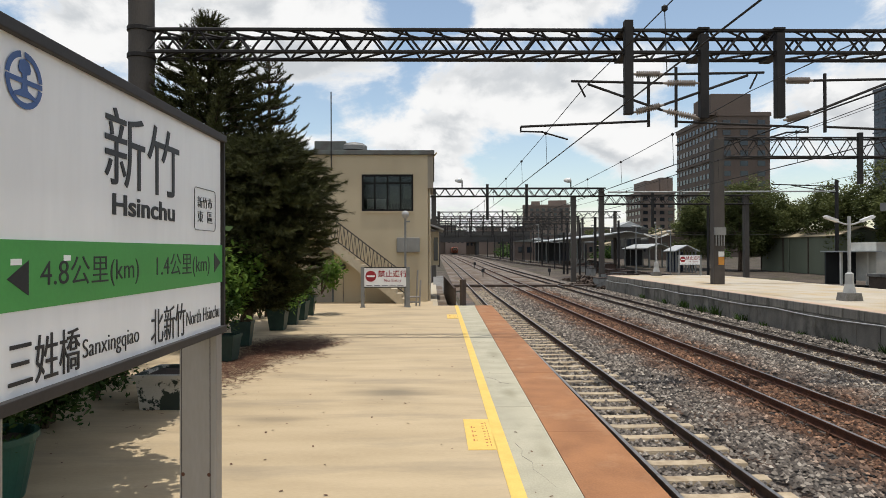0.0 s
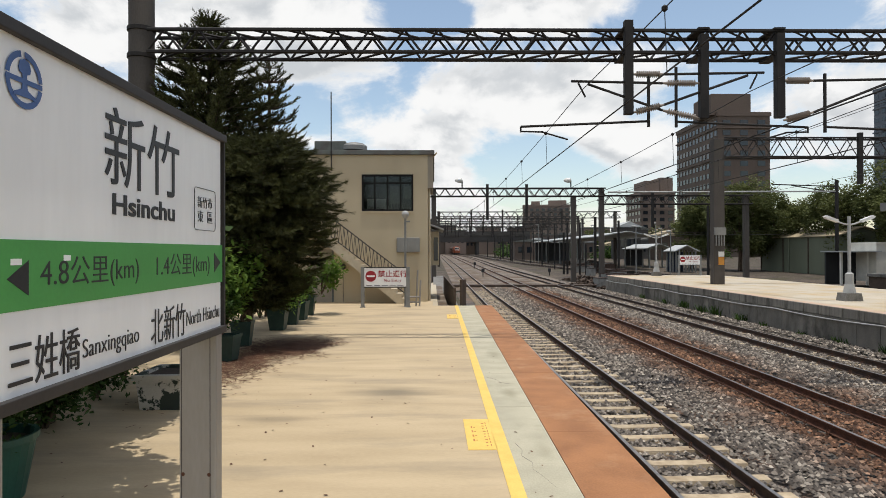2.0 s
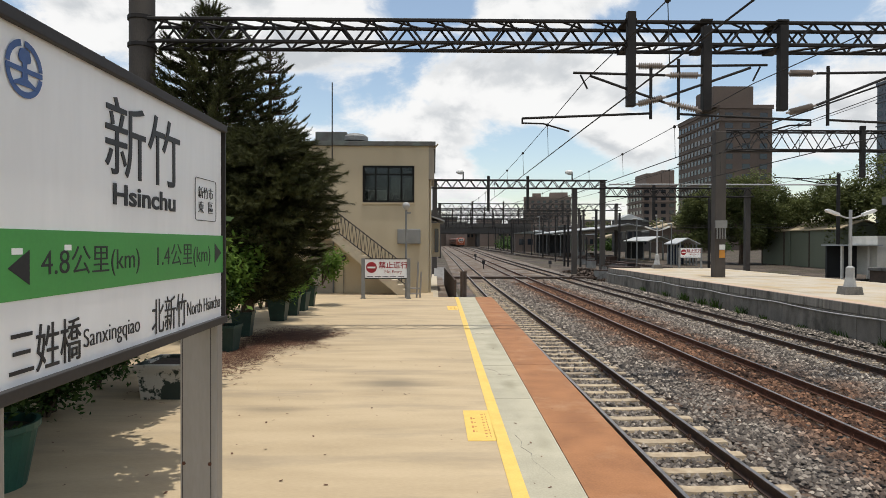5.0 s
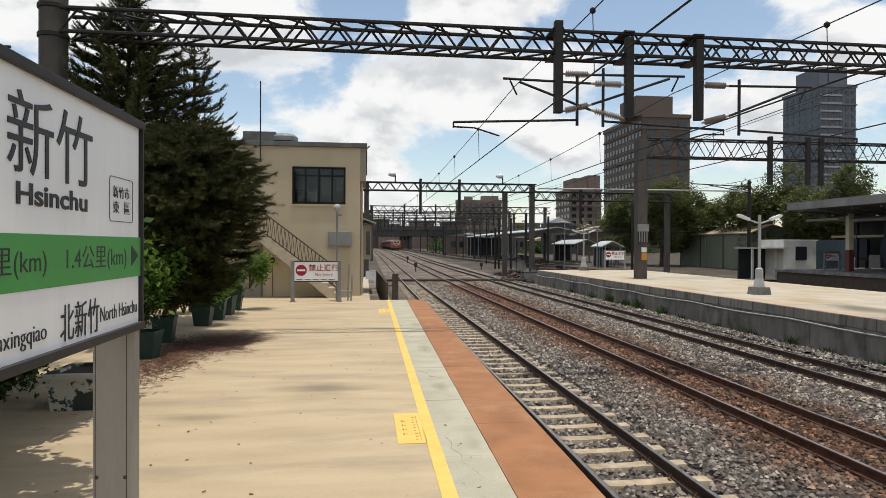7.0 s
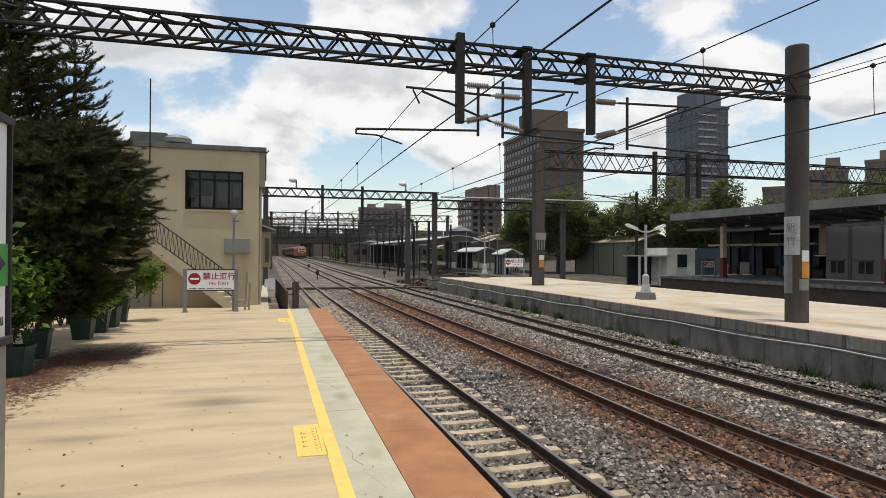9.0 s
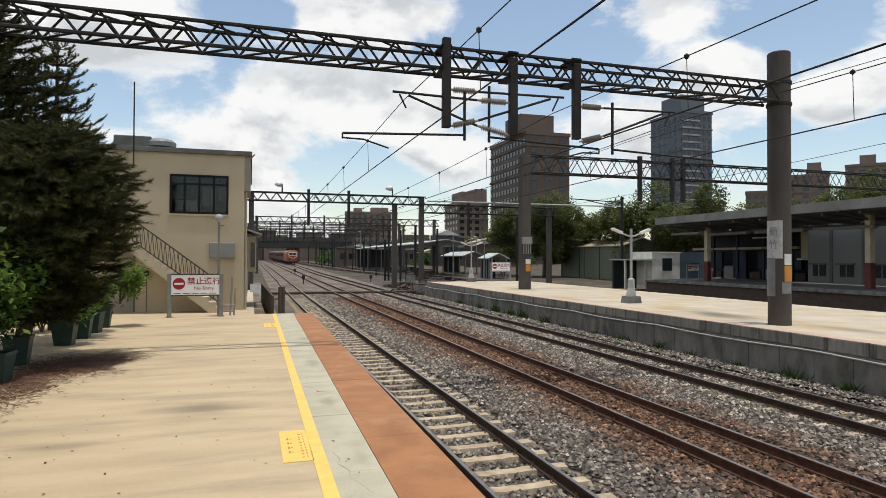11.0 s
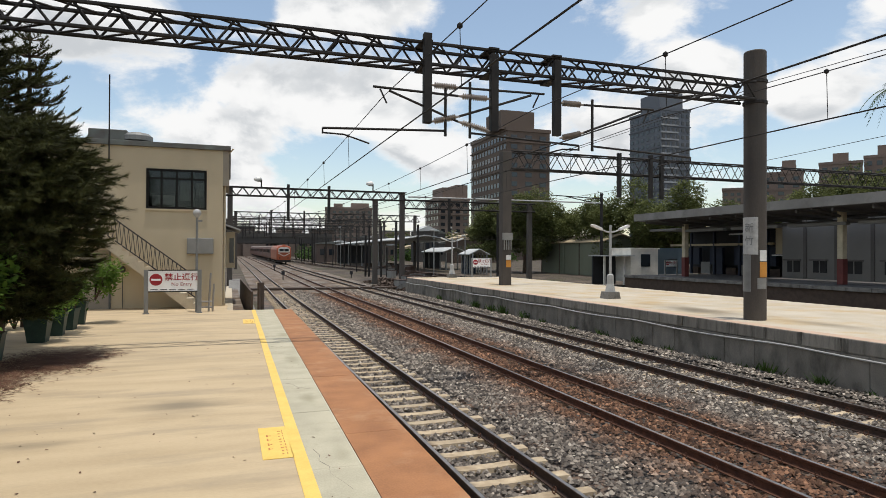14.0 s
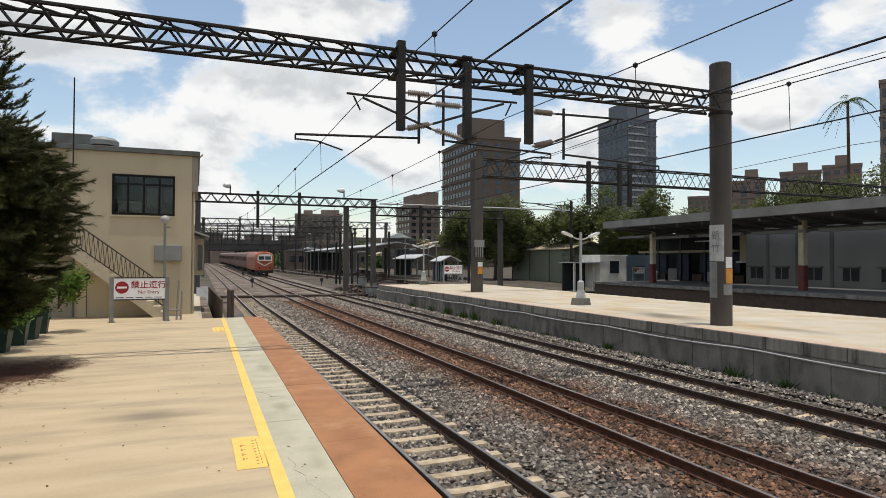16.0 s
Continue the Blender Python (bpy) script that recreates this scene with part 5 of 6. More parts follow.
def conifer(x, y, label, seed, levels, spread, boughs, shape, lean=(0.0, 0.0)):
    """Whorls of boughs set with brush-like twigs; spread gives the bough's reach by height.
    shape: droop of the bough, upturn of its tip, twig length, needle length, needles to a twig, twigs to a metre."""
    rng = np.random.default_rng(seed)
    droop, upturn, twig, needle, count, dens = shape
    t = thing("conifer_tree", label, "tree", (x, y, 0.0), "potted conifers")
    z0, top, step = levels
    bm = bmesh.new()
    limb(bm, [(0, 0, 0.25), (lean[0] * 0.4, lean[1] * 0.4, top * 0.4), (lean[0] * 0.8, lean[1] * 0.8, top * 0.75), (lean[0], lean[1], top)], 0.14, 0.012)
    vs, fs = [], []

    def brush(p, d, L, n, nl):
        d = d / np.linalg.norm(d)
        u = np.cross(d, (0.31, 0.2, 0.93)); u /= np.linalg.norm(u) + 1e-6
        w = np.cross(d, u)
        for _ in range(n):
            f, a = rng.uniform(0.0, 1.0), rng.uniform(0, 6.283)
            out = math.cos(a) * u + math.sin(a) * w
            c = p + d * L * f
            q = d * rng.uniform(0.55, 1.0) + out * rng.uniform(0.45, 0.9)
            q = q / np.linalg.norm(q) * nl * rng.uniform(0.7, 1.25) * (1.0 - 0.25 * f)
            sd = np.cross(q, out); sd = sd / (np.linalg.norm(sd) + 1e-6) * 0.007
            k = len(vs)
            vs.extend((tuple(c - sd), tuple(c + sd), tuple(c + q)))
            fs.append((k, k + 1, k + 2))

    z = z0
    while z < top - 0.08:
        f = (z - z0) / (top - z0)
        R = interp(z, spread)
        nb = boughs if R > 0.5 else max(5, boughs - 3)
        a00 = rng.uniform(0, 6.28)
        cx, cy = lean[0] * z / top, lean[1] * z / top
        for b in range(nb):
            a = a00 + 6.283 * b / nb + rng.uniform(-0.3, 0.3)
            Rb = R * rng.uniform(0.72, 1.12)
            out = np.array([math.cos(a), math.sin(a), 0.0])
            side = np.array([-out[1], out[0], 0.0])
            at = lambda u: np.array([cx, cy, z]) + out * Rb * u + np.array([0, 0, 0.22 * Rb * u - droop * Rb * u * u + upturn * Rb * u ** 4])
            pts = [at(q / 5) for q in range(6)]
            limb(bm, [tuple(p) for p in pts], 0.016 + 0.008 * Rb, 0.005, 4)
            m = max(3, int(Rb * dens))
            for q in range(m):
                u = 0.2 + 0.8 * (q + rng.uniform(0, 1)) / m
                p = at(u)
                fw = at(min(1.0, u + 0.1)) - at(u - 0.1)
                fw /= np.linalg.norm(fw)
                sg = 1 if q % 2 else -1
                d = fw * rng.uniform(0.5, 1.0) + side * sg * rng.uniform(0.3, 1.0) * (1.05 - 0.6 * u) + np.array([0, 0, rng.uniform(-0.25, 0.35) + upturn * 0.8])
                brush(p, d, twig * rng.uniform(0.6, 1.2), count, needle)
            brush(at(0.85), at(1.0) - at(0.86) + np.array([0, 0, 0.04]), twig * 0.9, int(count * 1.6), needle)
        z += step * rng.uniform(0.85, 1.15)
    brush(np.array([lean[0], lean[1], top - 0.3]), np.array([0, 0, 1.0]), 0.42, count, needle * 0.8)
    for b in range(5):
        a = 6.283 * b / 5 + 0.4
        brush(np.array([lean[0], lean[1], top - 0.02]), np.array([math.cos(a), math.sin(a), 0.35]), 0.2, count, needle * 0.7)
    part("trunk", bm, M_BARK, t)
    raw("needles", vs, fs, M_NEEDLE, t)
    return t


def pot(x, y, w, h, seed, square=True, material=None, label="dark green plastic tapered plant pot", group="green plant pots"):
    t = thing("plant_pot", label, "plant pot", (x, y, 0), group)
    bm = bmesh.new()
    n = 4 if square else 24
    k = 0.7071 if square else 0.5
    prof = [(w * k * 0.74, 0), (w * k, h * 0.90), (w * k * 1.06, h * 0.90), (w * k * 1.06, h), (w * k * 0.96, h), (w * k * 0.93, h * 0.86)]
    lathe(bm, prof, n=n)
    if square:
        bm.transform(Euler((0, 0, radians(45 + random.uniform(-6, 6)))).to_matrix().to_4x4())
    part("shell", bm, material or M_POT, t)
    bm = bmesh.new()
    lathe(bm, [(w * k * 0.9, h * 0.84), (w * k * 0.9, h * 0.87)], n=n)
    if square:
        bm.transform(Euler((0, 0, radians(45))).to_matrix().to_4x4())
    part("soil", bm, M_SOIL, t)
    return t


def shrub(x, y, z, r, h, seed, material, label, count=260, size=0.11, per=5, narrow=0.45, lean=(0, 0)):
    rng = np.random.default_rng(seed)
    t = thing("shrub", label, "shrub", (x, y, z), "potted shrubs")
    pts = []
    bm = bmesh.new()
    nst = 7
    for i in range(nst):
        a = rng.uniform(0, 6.28)
        top = np.array([math.cos(a) * r * rng.uniform(0.3, 0.9) + lean[0], math.sin(a) * r * rng.uniform(0.3, 0.9) + lean[1], h * rng.uniform(0.6, 1.0)])
        mid = top * np.array([0.45, 0.45, 0.55])
        limb(bm, [(0, 0, -0.05), tuple(mid), tuple(top)], 0.018, 0.006, 5)
        for _ in range(count // nst):
            u = rng.uniform(0.35, 1.0)
            pts.append(mid + (top - mid) * (u * 2 - 1 if u > 0.5 else 0) * 1.0 + rng.normal(size=3) * r * 0.26 + np.array([0, 0, rng.uniform(-0.1, 0.1)]))
    part("stems", bm, M_BARK, t)
    leaves("foliage", pts, size, material, t, seed + 1, per=per, spread=0.06, narrow=narrow, droop=0.15)
    return t


# row of pots with their plants along the platform's back
conifer(-5.2, 14.5, "tall dark green conifer with tiered boughs behind the pots", 3, (1.2, 7.25, 0.27),
        [(1.2, 1.0), (2.5, 1.6), (3.8, 1.75), (4.8, 1.62), (5.6, 1.32), (6.2, 1.0), (6.7, 0.5), (7.25, 0.08)], 12, (0.25, 0.24, 0.30, 0.11, 54, 16))
conifer(-4.2, 16.0, "slender dark conifer with separate flat tiers of upturned boughs", 8, (1.9, 6.95, 0.36),
        [(1.9, 1.3), (4.0, 1.1), (5.0, 0.85), (5.6, 0.64), (6.3, 0.52), (6.95, 0.08)], 9, (0.16, 0.32, 0.15, 0.07, 34, 20))
conifer(-3.85, 12.75, "bushy dark conifer with brush-like needle shoots growing in a pot", 5, (0.8, 4.2, 0.19),
        [(0.8, 0.6), (1.4, 1.1), (2.3, 1.38), (3.0, 1.45), (3.6, 1.15), (4.2, 0.4)], 13, (0.42, 0.16, 0.40, 0.14, 52, 17), lean=(0.45, 0.0))
pot(-3.88, 12.7, 0.40, 0.50, 1)
pot(-3.62, 10.95, 0.38, 0.46, 2)
pot(-3.80, 15.25, 0.44, 0.52, 3)
pot(-3.74, 16.4, 0.42, 0.52, 4)
pot(-3.74, 17.5, 0.42, 0.52, 5)
pot(-3.80, 18.8, 0.46, 0.60, 6)
shrub(-3.70, 10.95, 0.5, 0.40, 0.75, 20, M_LEAF2, "small grey-green potted shrub with pale flowers", 220, 0.09)
shrub(-3.85, 11.5, 0.5, 0.62, 1.55, 21, M_LEAF, "bright green leafy shrub leaning out over the pots", 420, 0.15, lean=(0.15, -0.1))
shrub(-3.62, 15.25, 0.55, 0.42, 0.55, 22, M_LEAF, "bright green feathery potted plant", 280, 0.13, narrow=0.25)
shrub(-3.60, 16.6, 0.55, 0.45, 0.75, 23, M_LEAF, "bright green leafy potted plant", 280, 0.13)
shrub(-3.62, 17.7, 0.55, 0.40, 0.8, 24, M_LEAF2, "mid-green leafy potted plant", 220, 0.12)
shrub(-3.40, 18.9, 0.66, 0.52, 0.95, 25, M_LEAF, "yellow-green leafy shrub in a square pot", 300, 0.12, lean=(0.35, 0))
pot(-3.42, 4.85, 0.62, 0.50, 7, square=False, material=M_POT2, label="round sea-green plastic plant pot")
shrub(-3.5, 4.85, 0.42, 0.42, 0.40, 26, M_LEAF2, "dark green leafy plant in a round green pot", 300, 0.09)
# Tall ones near x -5.5, y 2.6 to 8.6: unseen hedge blocking skylight.
for i, (x, y, r, h) in enumerate(((-4.3, 5.9, 0.55, 0.75), (-4.2, 6.8, 0.5, 0.7), (-4.4, 8.2, 0.5, 0.85), (-4.6, 9.3, 0.6, 1.1), (-5.5, 7.2, 0.9, 2.3), (-5.4, 10.0, 0.9, 2.3), (-5.6, 12.2, 0.9, 2.2), (-5.5, 2.6, 0.9, 2.2), (-5.6, 4.0, 0.9, 2.3), (-5.5, 5.6, 0.9, 2.4), (-5.6, 8.6, 0.9, 2.3), (-4.4, 3.6, 0.6, 0.9), (-5.0, 14.2, 0.7, 1.3), (-5.0, 18.0, 0.7, 1.4), (-4.8, 20.3, 0.6, 1.2))):
    shrub(x, y, 0.02, r, h, 40 + i, M_LEAF2, "dark green leafy shrub behind the platform", 520, 0.085, per=6)


def trough():
    t = thing("planter_trough", "peeling white-painted planter trough", "planter", (-3.28, 7.75, 0))
    bm = bmesh.new()
    prism(bm, [(-0.26, 0.0), (0.22, 0.0), (0.27, 0.36), (-0.31, 0.36)], "y", -0.2, 0.5)
    part("shell", bm, M_TROUGH, t)
    bm = bmesh.new()
    for y0, y1, x0, x1 in ((-0.24, -0.16, -0.34, 0.31), (0.46, 0.54, -0.34, 0.31), (-0.16, 0.46, -0.34, -0.27), (-0.16, 0.46, 0.24, 0.31)):
        box(bm, x0, x1, y0, y1, 0.36, 0.42)
    part("rim", bm, M_TROUGH, t)
    one_box("soil", (-0.27, 0.24, -0.16, 0.46, 0.36, 0.385), M_SOIL, t)


trough()


def broad_tree(name, x, y, z, h, r, seed, material, label, clumps, size, per=9, trunk=0.25, group="", squash=0.62, low=0.35, category="tree", limbs=9):
    """Trunk, limbs and a lumpy crown of leaf clumps with gaps."""
    rng = np.random.default_rng(seed)
    t = thing(name, label, category, (x, y, z), group)
    bm = bmesh.new()
    limb(bm, [(0, 0, -0.3), (0.1, 0, h * 0.25), (0, 0.1, h * 0.55)], trunk, trunk * 0.5)
    lobes = []
    for i in range(limbs):
        a = rng.uniform(0, 6.28)
        rr = r * rng.uniform(0.25, 0.72)
        lobes.append((np.array([math.cos(a) * rr, math.sin(a) * rr, h * rng.uniform(low + 0.18, 0.86)]), r * rng.uniform(0.3, 0.5)))
        limb(bm, [(0, 0, h * 0.35), tuple(lobes[-1][0] * np.array([0.5, 0.5, 0.85])), tuple(lobes[-1][0])], trunk * 0.4, trunk * 0.08, 5)
    part("trunk", bm, M_BARK, t)
    pts = []
    for i in range(clumps):
        c, lr = lobes[i % len(lobes)]
        d = rng.normal(size=3)
        d /= np.linalg.norm(d)
        pts.append(c + d * np.array([1, 1, squash]) * lr * rng.uniform(0.6, 1.12) ** 0.7)
    leaves("crown", pts, size, material, t, seed + 5, per=per, spread=size * 0.7, narrow=0.6, droop=0.05)
    return t


# Crowns hidden by the name board, added to shade the floor beneath them.
broad_tree("shade_tree", -4.35, 7.0, 0, 2.9, 1.85, 62, M_SHADELEAF, "unseen leafy tree behind the name board, added to shade the floor", 7500, 0.14, 7, 0.10, low=0.34, squash=0.45, limbs=22)
broad_tree("shade_tree", -4.25, 4.75, 0, 2.75, 1.95, 60, M_SHADELEAF, "unseen leafy tree behind the name board, added to shade the floor", 9500, 0.14, 7, 0.10, low=0.34, squash=0.45, limbs=28)
broad_tree("shade_tree", -5.7, 5.6, 0, 3.2, 2.2, 64, M_SHADELEAF, "unseen leafy tree behind the name board, added to shade the floor", 7000, 0.15, 7, 0.12, low=0.25, squash=0.5, limbs=24)
broad_tree("sapling", -4.75, 7.9, 0, 4.5, 0.3, 61, M_LEAF2, "thin sapling with a few leaves at its tip", 26, 0.11, 4, 0.03, low=0.6)
# far trees along the yard: bearing, distance, slope to the top, radius
FAR = [(22.6, 96, 0.074, 4), (24.3, 92, 0.090, 4.5), (26.3, 90, 0.105, 5), (28.9, 92, 0.093, 4.5), (31.5, 92, 0.085, 4.5), (34.0, 86, 0.102, 5), (36.2, 80, 0.118, 5), (39.0, 80, 0.121, 5.5), (41.3, 82, 0.087, 3.5),
       (44.5, 88, 0.075, 5), (48.0, 85, 0.108, 5.5), (50.6, 82, 0.114, 5.5), (53.2, 80, 0.122, 5.5), (56.2, 76, 0.13, 6), (59.5, 74, 0.13, 6), (63, 72, 0.13, 6)]
for i, (az, dist, top, r) in enumerate(FAR):
    broad_tree("broadleaf_tree", math.sin(radians(az)) * dist, math.cos(radians(az)) * dist, -0.9, (top * dist + 2.8) / 1.02, r, 100 + i, M_LEAF3,
               "large leafy green tree behind the railway yard", 1400, 0.30, 13, 0.3, "trees behind the yard", 0.85, 0.08)


def palm(az, dist, top):
    x, y = math.sin(radians(az)) * dist, math.cos(radians(az)) * dist
    h = top * dist + 2.0
    t = thing("palm_tree", "tall slender palm with a ragged crown of fronds", "tree", (x, y, -1))
    bm = bmesh.new()
    limb(bm, [(0, 0, 0), (0.15, 0, h * 0.5), (0, 0, h)], 0.28, 0.16)
    part("trunk", bm, M_BARK, t)
    rng2 = np.random.default_rng(12)
    for i in range(13):
        a, lift, L = 6.283 * i / 13 + rng2.uniform(-0.2, 0.2), rng2.uniform(-0.3, 1.0), rng2.uniform(2.6, 3.8)
        vs, fs = [], []
        for s in range(16):
            u = s / 15
            c = np.array([math.cos(a) * L * u * 0.9, math.sin(a) * L * u * 0.9, h + lift * L * u * 0.8 - 1.9 * u * u * L * 0.5])
            side = np.array([-math.sin(a), math.cos(a), 0])
            for sg in (-1, 1):
                e = c + side * sg * 0.55 * math.sin(3.0 * u + 0.15) + np.array([math.cos(a) * 0.3, math.sin(a) * 0.3, -0.35])
                k = len(vs)
                q = np.array([math.cos(a), math.sin(a), 0]) * 0.07
                vs += [tuple(c - q), tuple(c + q), tuple(e)]
                fs.append((k, k + 1, k + 2))
        raw("frond", vs, fs, M_LEAF2, t)


palm(54.6, 95, 0.228)


def litter():
    rng = np.random.default_rng(9)
    vs, fs = [], []
    n = 9000
    for i in range(n):
        u = rng.normal(size=2)
        x, y = -2.85 + u[0] * 0.45, 12.5 + u[1] * 0.6
        if i % 3 == 0:
            x, y = -3.3 + rng.normal() * 0.3, 10.6 + rng.normal() * 1.0
        if x > -1.95 + 0.3 * math.sin(y * 3):
            continue
        a, L = rng.uniform(0, 6.28), rng.uniform(0.05, 0.14)
        d = np.array([math.cos(a), math.sin(a), 0]); s = np.array([-d[1], d[0], 0]) * 0.006
        c = np.array([x, y, 0.004 + rng.uniform(0, 0.02)])
        k = len(vs)
        vs += [tuple(c - s), tuple(c + s), tuple(c + d * L + s), tuple(c + d * L - s)]
        fs.append((k, k + 1, k + 2, k + 3))
    for i in range(170):
        x, y = (rng.uniform(-3.4, 1.5), rng.uniform(4.3, 16)) if i % 3 else (rng.uniform(-4, -1.6), rng.uniform(4.2, 9))
        a, L = rng.uniform(0, 6.28), rng.uniform(0.012, 0.035)
        d = np.array([math.cos(a), math.sin(a), 0.2]); s = np.array([-d[1], d[0], 0]) * L * 0.3
        c = np.array([x, y, 0.004])
        k = len(vs)
        vs += [tuple(c - s), tuple(c + s), tuple(c + d * L + s), tuple(c + d * L - s)]
        fs.append((k, k + 1, k + 2, k + 3))
    tagged(raw("leaf_litter", vs, fs, M_LITTER), "fallen brown needles and leaves scattered on the platform", "leaf litter", kind="stuff")


litter()


# ---- far platform, canopy and station buildings ----
def far_platform():
    t = thing("platform", "third platform under a grey steel canopy", "platform", kind="structure")
    one_box("platform_floor", (33.2, 46, 2, 47, -1.1, OPP_Z), M_CANOPY, t)
    one_box("edge_wall", (33.12, 33.2, 2, 47, -1.1, OPP_Z - 0.22), M_BOARD, t)
    for k in range(30):
        one_box("coping_block", (32.95, 33.5, 2 + k * 1.5, 3.47 + k * 1.5, OPP_Z - 0.22, OPP_Z + 0.004), M_CONC, t, bevel=0.02)


far_platform()


def canopy():
    t = thing("platform_canopy", "long grey steel platform canopy on cream and maroon columns", "canopy")
    bm = bmesh.new()
    prism(bm, [(33.0, 4.75), (33.0, 5.35), (33.3, 5.38), (39.5, 4.6), (39.5, 4.45), (33.2, 4.78)], "y", 4, 45.5)
    part("roof", bm, M_CANOPY, t)
    for y in (6, 13.5, 21, 28.4, 35.5, 42.4):
        c = new("column"); c.parent = t
        one_box("shaft", (35.54, 35.90, y - 0.18, y + 0.18, 1.7, 4.7), M_CREAM, c, "cream painted shaft")
        one_box("base", (35.52, 35.92, y - 0.2, y + 0.2, OPP_Z, 1.7), M_MAROON, c, "maroon painted base")
        bm = bmesh.new()
        tube(bm, (35.7, y, 4.3), (33.2, y, 4.75), 0.09, 6)
        tube(bm, (35.7, y, 4.3), (39.3, y, 4.5), 0.09, 6)
        part("bracket", bm, M_CANOPY, c)
    one_box("fascia", (32.93, 32.998, 4, 45.5, 4.78, 5.36), M_FASCIA, t, "pale grey roof edge")
    for k in range(17):
        y = 5 + 2.45 * k
        bm = bmesh.new()
        prism(bm, [(33.25, 4.70), (33.25, 4.52), (39.3, 4.2), (39.3, 4.42)], "y", y - 0.06, y + 0.06)
        part("rafter", bm, M_CANOPY, t)
    for y0 in range(8, 43, 5):
        one_box("light_trough", (35.5, 35.9, y0, y0 + 4.2, 3.78, 3.98), M_GREYWALL, t)
    tubes("gutter", [((36.2, 5, 4.02), (36.2, 44, 4.02))], 0.13, M_CANOPY, t)


canopy()


def station_wall():
    t = thing("station_building", "long grey station building with shuttered windows under the canopy", "building")
    bm = bmesh.new()
    box(bm, 41.5, 46, 2, 38.1, OPP_Z, 4.6)
    part("wall", bm, M_GREYWALL, t)
    for y in (7.5, 10.2, 12.9, 15.6, 18.3, 21.0, 23.7, 26.2, 28.8, 31.5, 34.2, 36.5):
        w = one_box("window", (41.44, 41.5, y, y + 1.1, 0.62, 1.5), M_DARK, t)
        one_box("hood", (41.15, 41.5, y - 0.12, y + 1.22, 1.5, 1.62), M_CANOPY, w)
        one_box("window_frame", (41.40, 41.44, y + 0.52, y + 0.58, 0.62, 1.5), M_GREYSTEEL, w)
    for y in (9.2, 14.6, 20.0, 25.4, 30.6, 33.3, 35.9):
        one_box("pilaster", (41.42, 41.5, y, y + 0.25, OPP_Z, 4.6), M_CANOPY, t)
    one_box("vent", (41.4, 41.5, 20.4, 21.6, 3.6, 4.3), M_DARK, t)
    b = thing("waiting_shelter", "dark open shelter with blue boards under the canopy", "shelter")
    # near-black wall: the dimness of the interior is put into its colour
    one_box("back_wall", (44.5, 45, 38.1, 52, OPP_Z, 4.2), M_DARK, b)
    one_box("side_panel", (42.2, 42.3, 38.15, 39.4, 2.0, 4.2), M_WALL, b, "pale greenish wall panel")
    one_box("strip_light", (41.9, 42.1, 38.2, 39.5, 1.86, 1.96), M_WHITE, b, "white strip lamp")
    one_box("strip_light", (41.0, 41.15, 41.5, 43.2, 3.66, 3.76), M_WHITE, b, "white strip lamp")
    # roof added to keep sun and sky off the interior
    one_box("roof", (39.5, 46, 38.1, 52, 4.2, 4.4), M_CANOPY, b)
    for y in (40.0, 43.0, 46.0, 49.0):
        one_box("post", (42, 42.2, y, y + 0.2, OPP_Z, 4.0), M_BLUEBOARD, b)
        one_box("board", (43.2, 43.5, y + 0.3, y + 1.9, 1.0, 2.6), M_BLUEBOARD, b)
    one_box("lintel", (42, 42.3, 39.6, 52, 2.75, 2.95), M_TANROOF, b)
    for k in range(7):
        one_box("bench", (43.3, 43.8, 40.0 + k * 1.6, 41.2 + k * 1.6, OPP_Z, 0.75 + 0.25 * (k % 3)), (M_BOARD, M_BLUEBOARD, M_BOXGREY)[k % 3], b)


station_wall()


def booth():
    t = thing("platform_booth", "small off-white flat-roofed booth with dark windows", "booth")
    one_box("wall", (35.0, 38.0, 48.8, 52.0, -0.6, 2.42), M_WHITEWALL, t)
    one_box("roof", (34.9, 38.1, 48.7, 52.1, 2.42, 2.54), M_WHITEWALL, t)
    one_box("window", (36.1, 37.1, 48.74, 48.8, 0.8, 1.95), M_GLASS, t)
    s = thing("platform_shelter", "small pale awning shelter beside the booth", "shelter")
    one_box("roof", (32.2, 35.0, 48.2, 51.5, 1.75, 1.85), M_SLATE, s)
    for x in (32.5, 34.6):
        one_box("post", (x - 0.08, x + 0.08, 49.2, 49.36, -0.9, 1.75), M_WHITEWALL, s)
    one_box("back_wall", (32.5, 35.0, 51.2, 51.4, -0.9, 1.75), M_DARK, s)


booth()


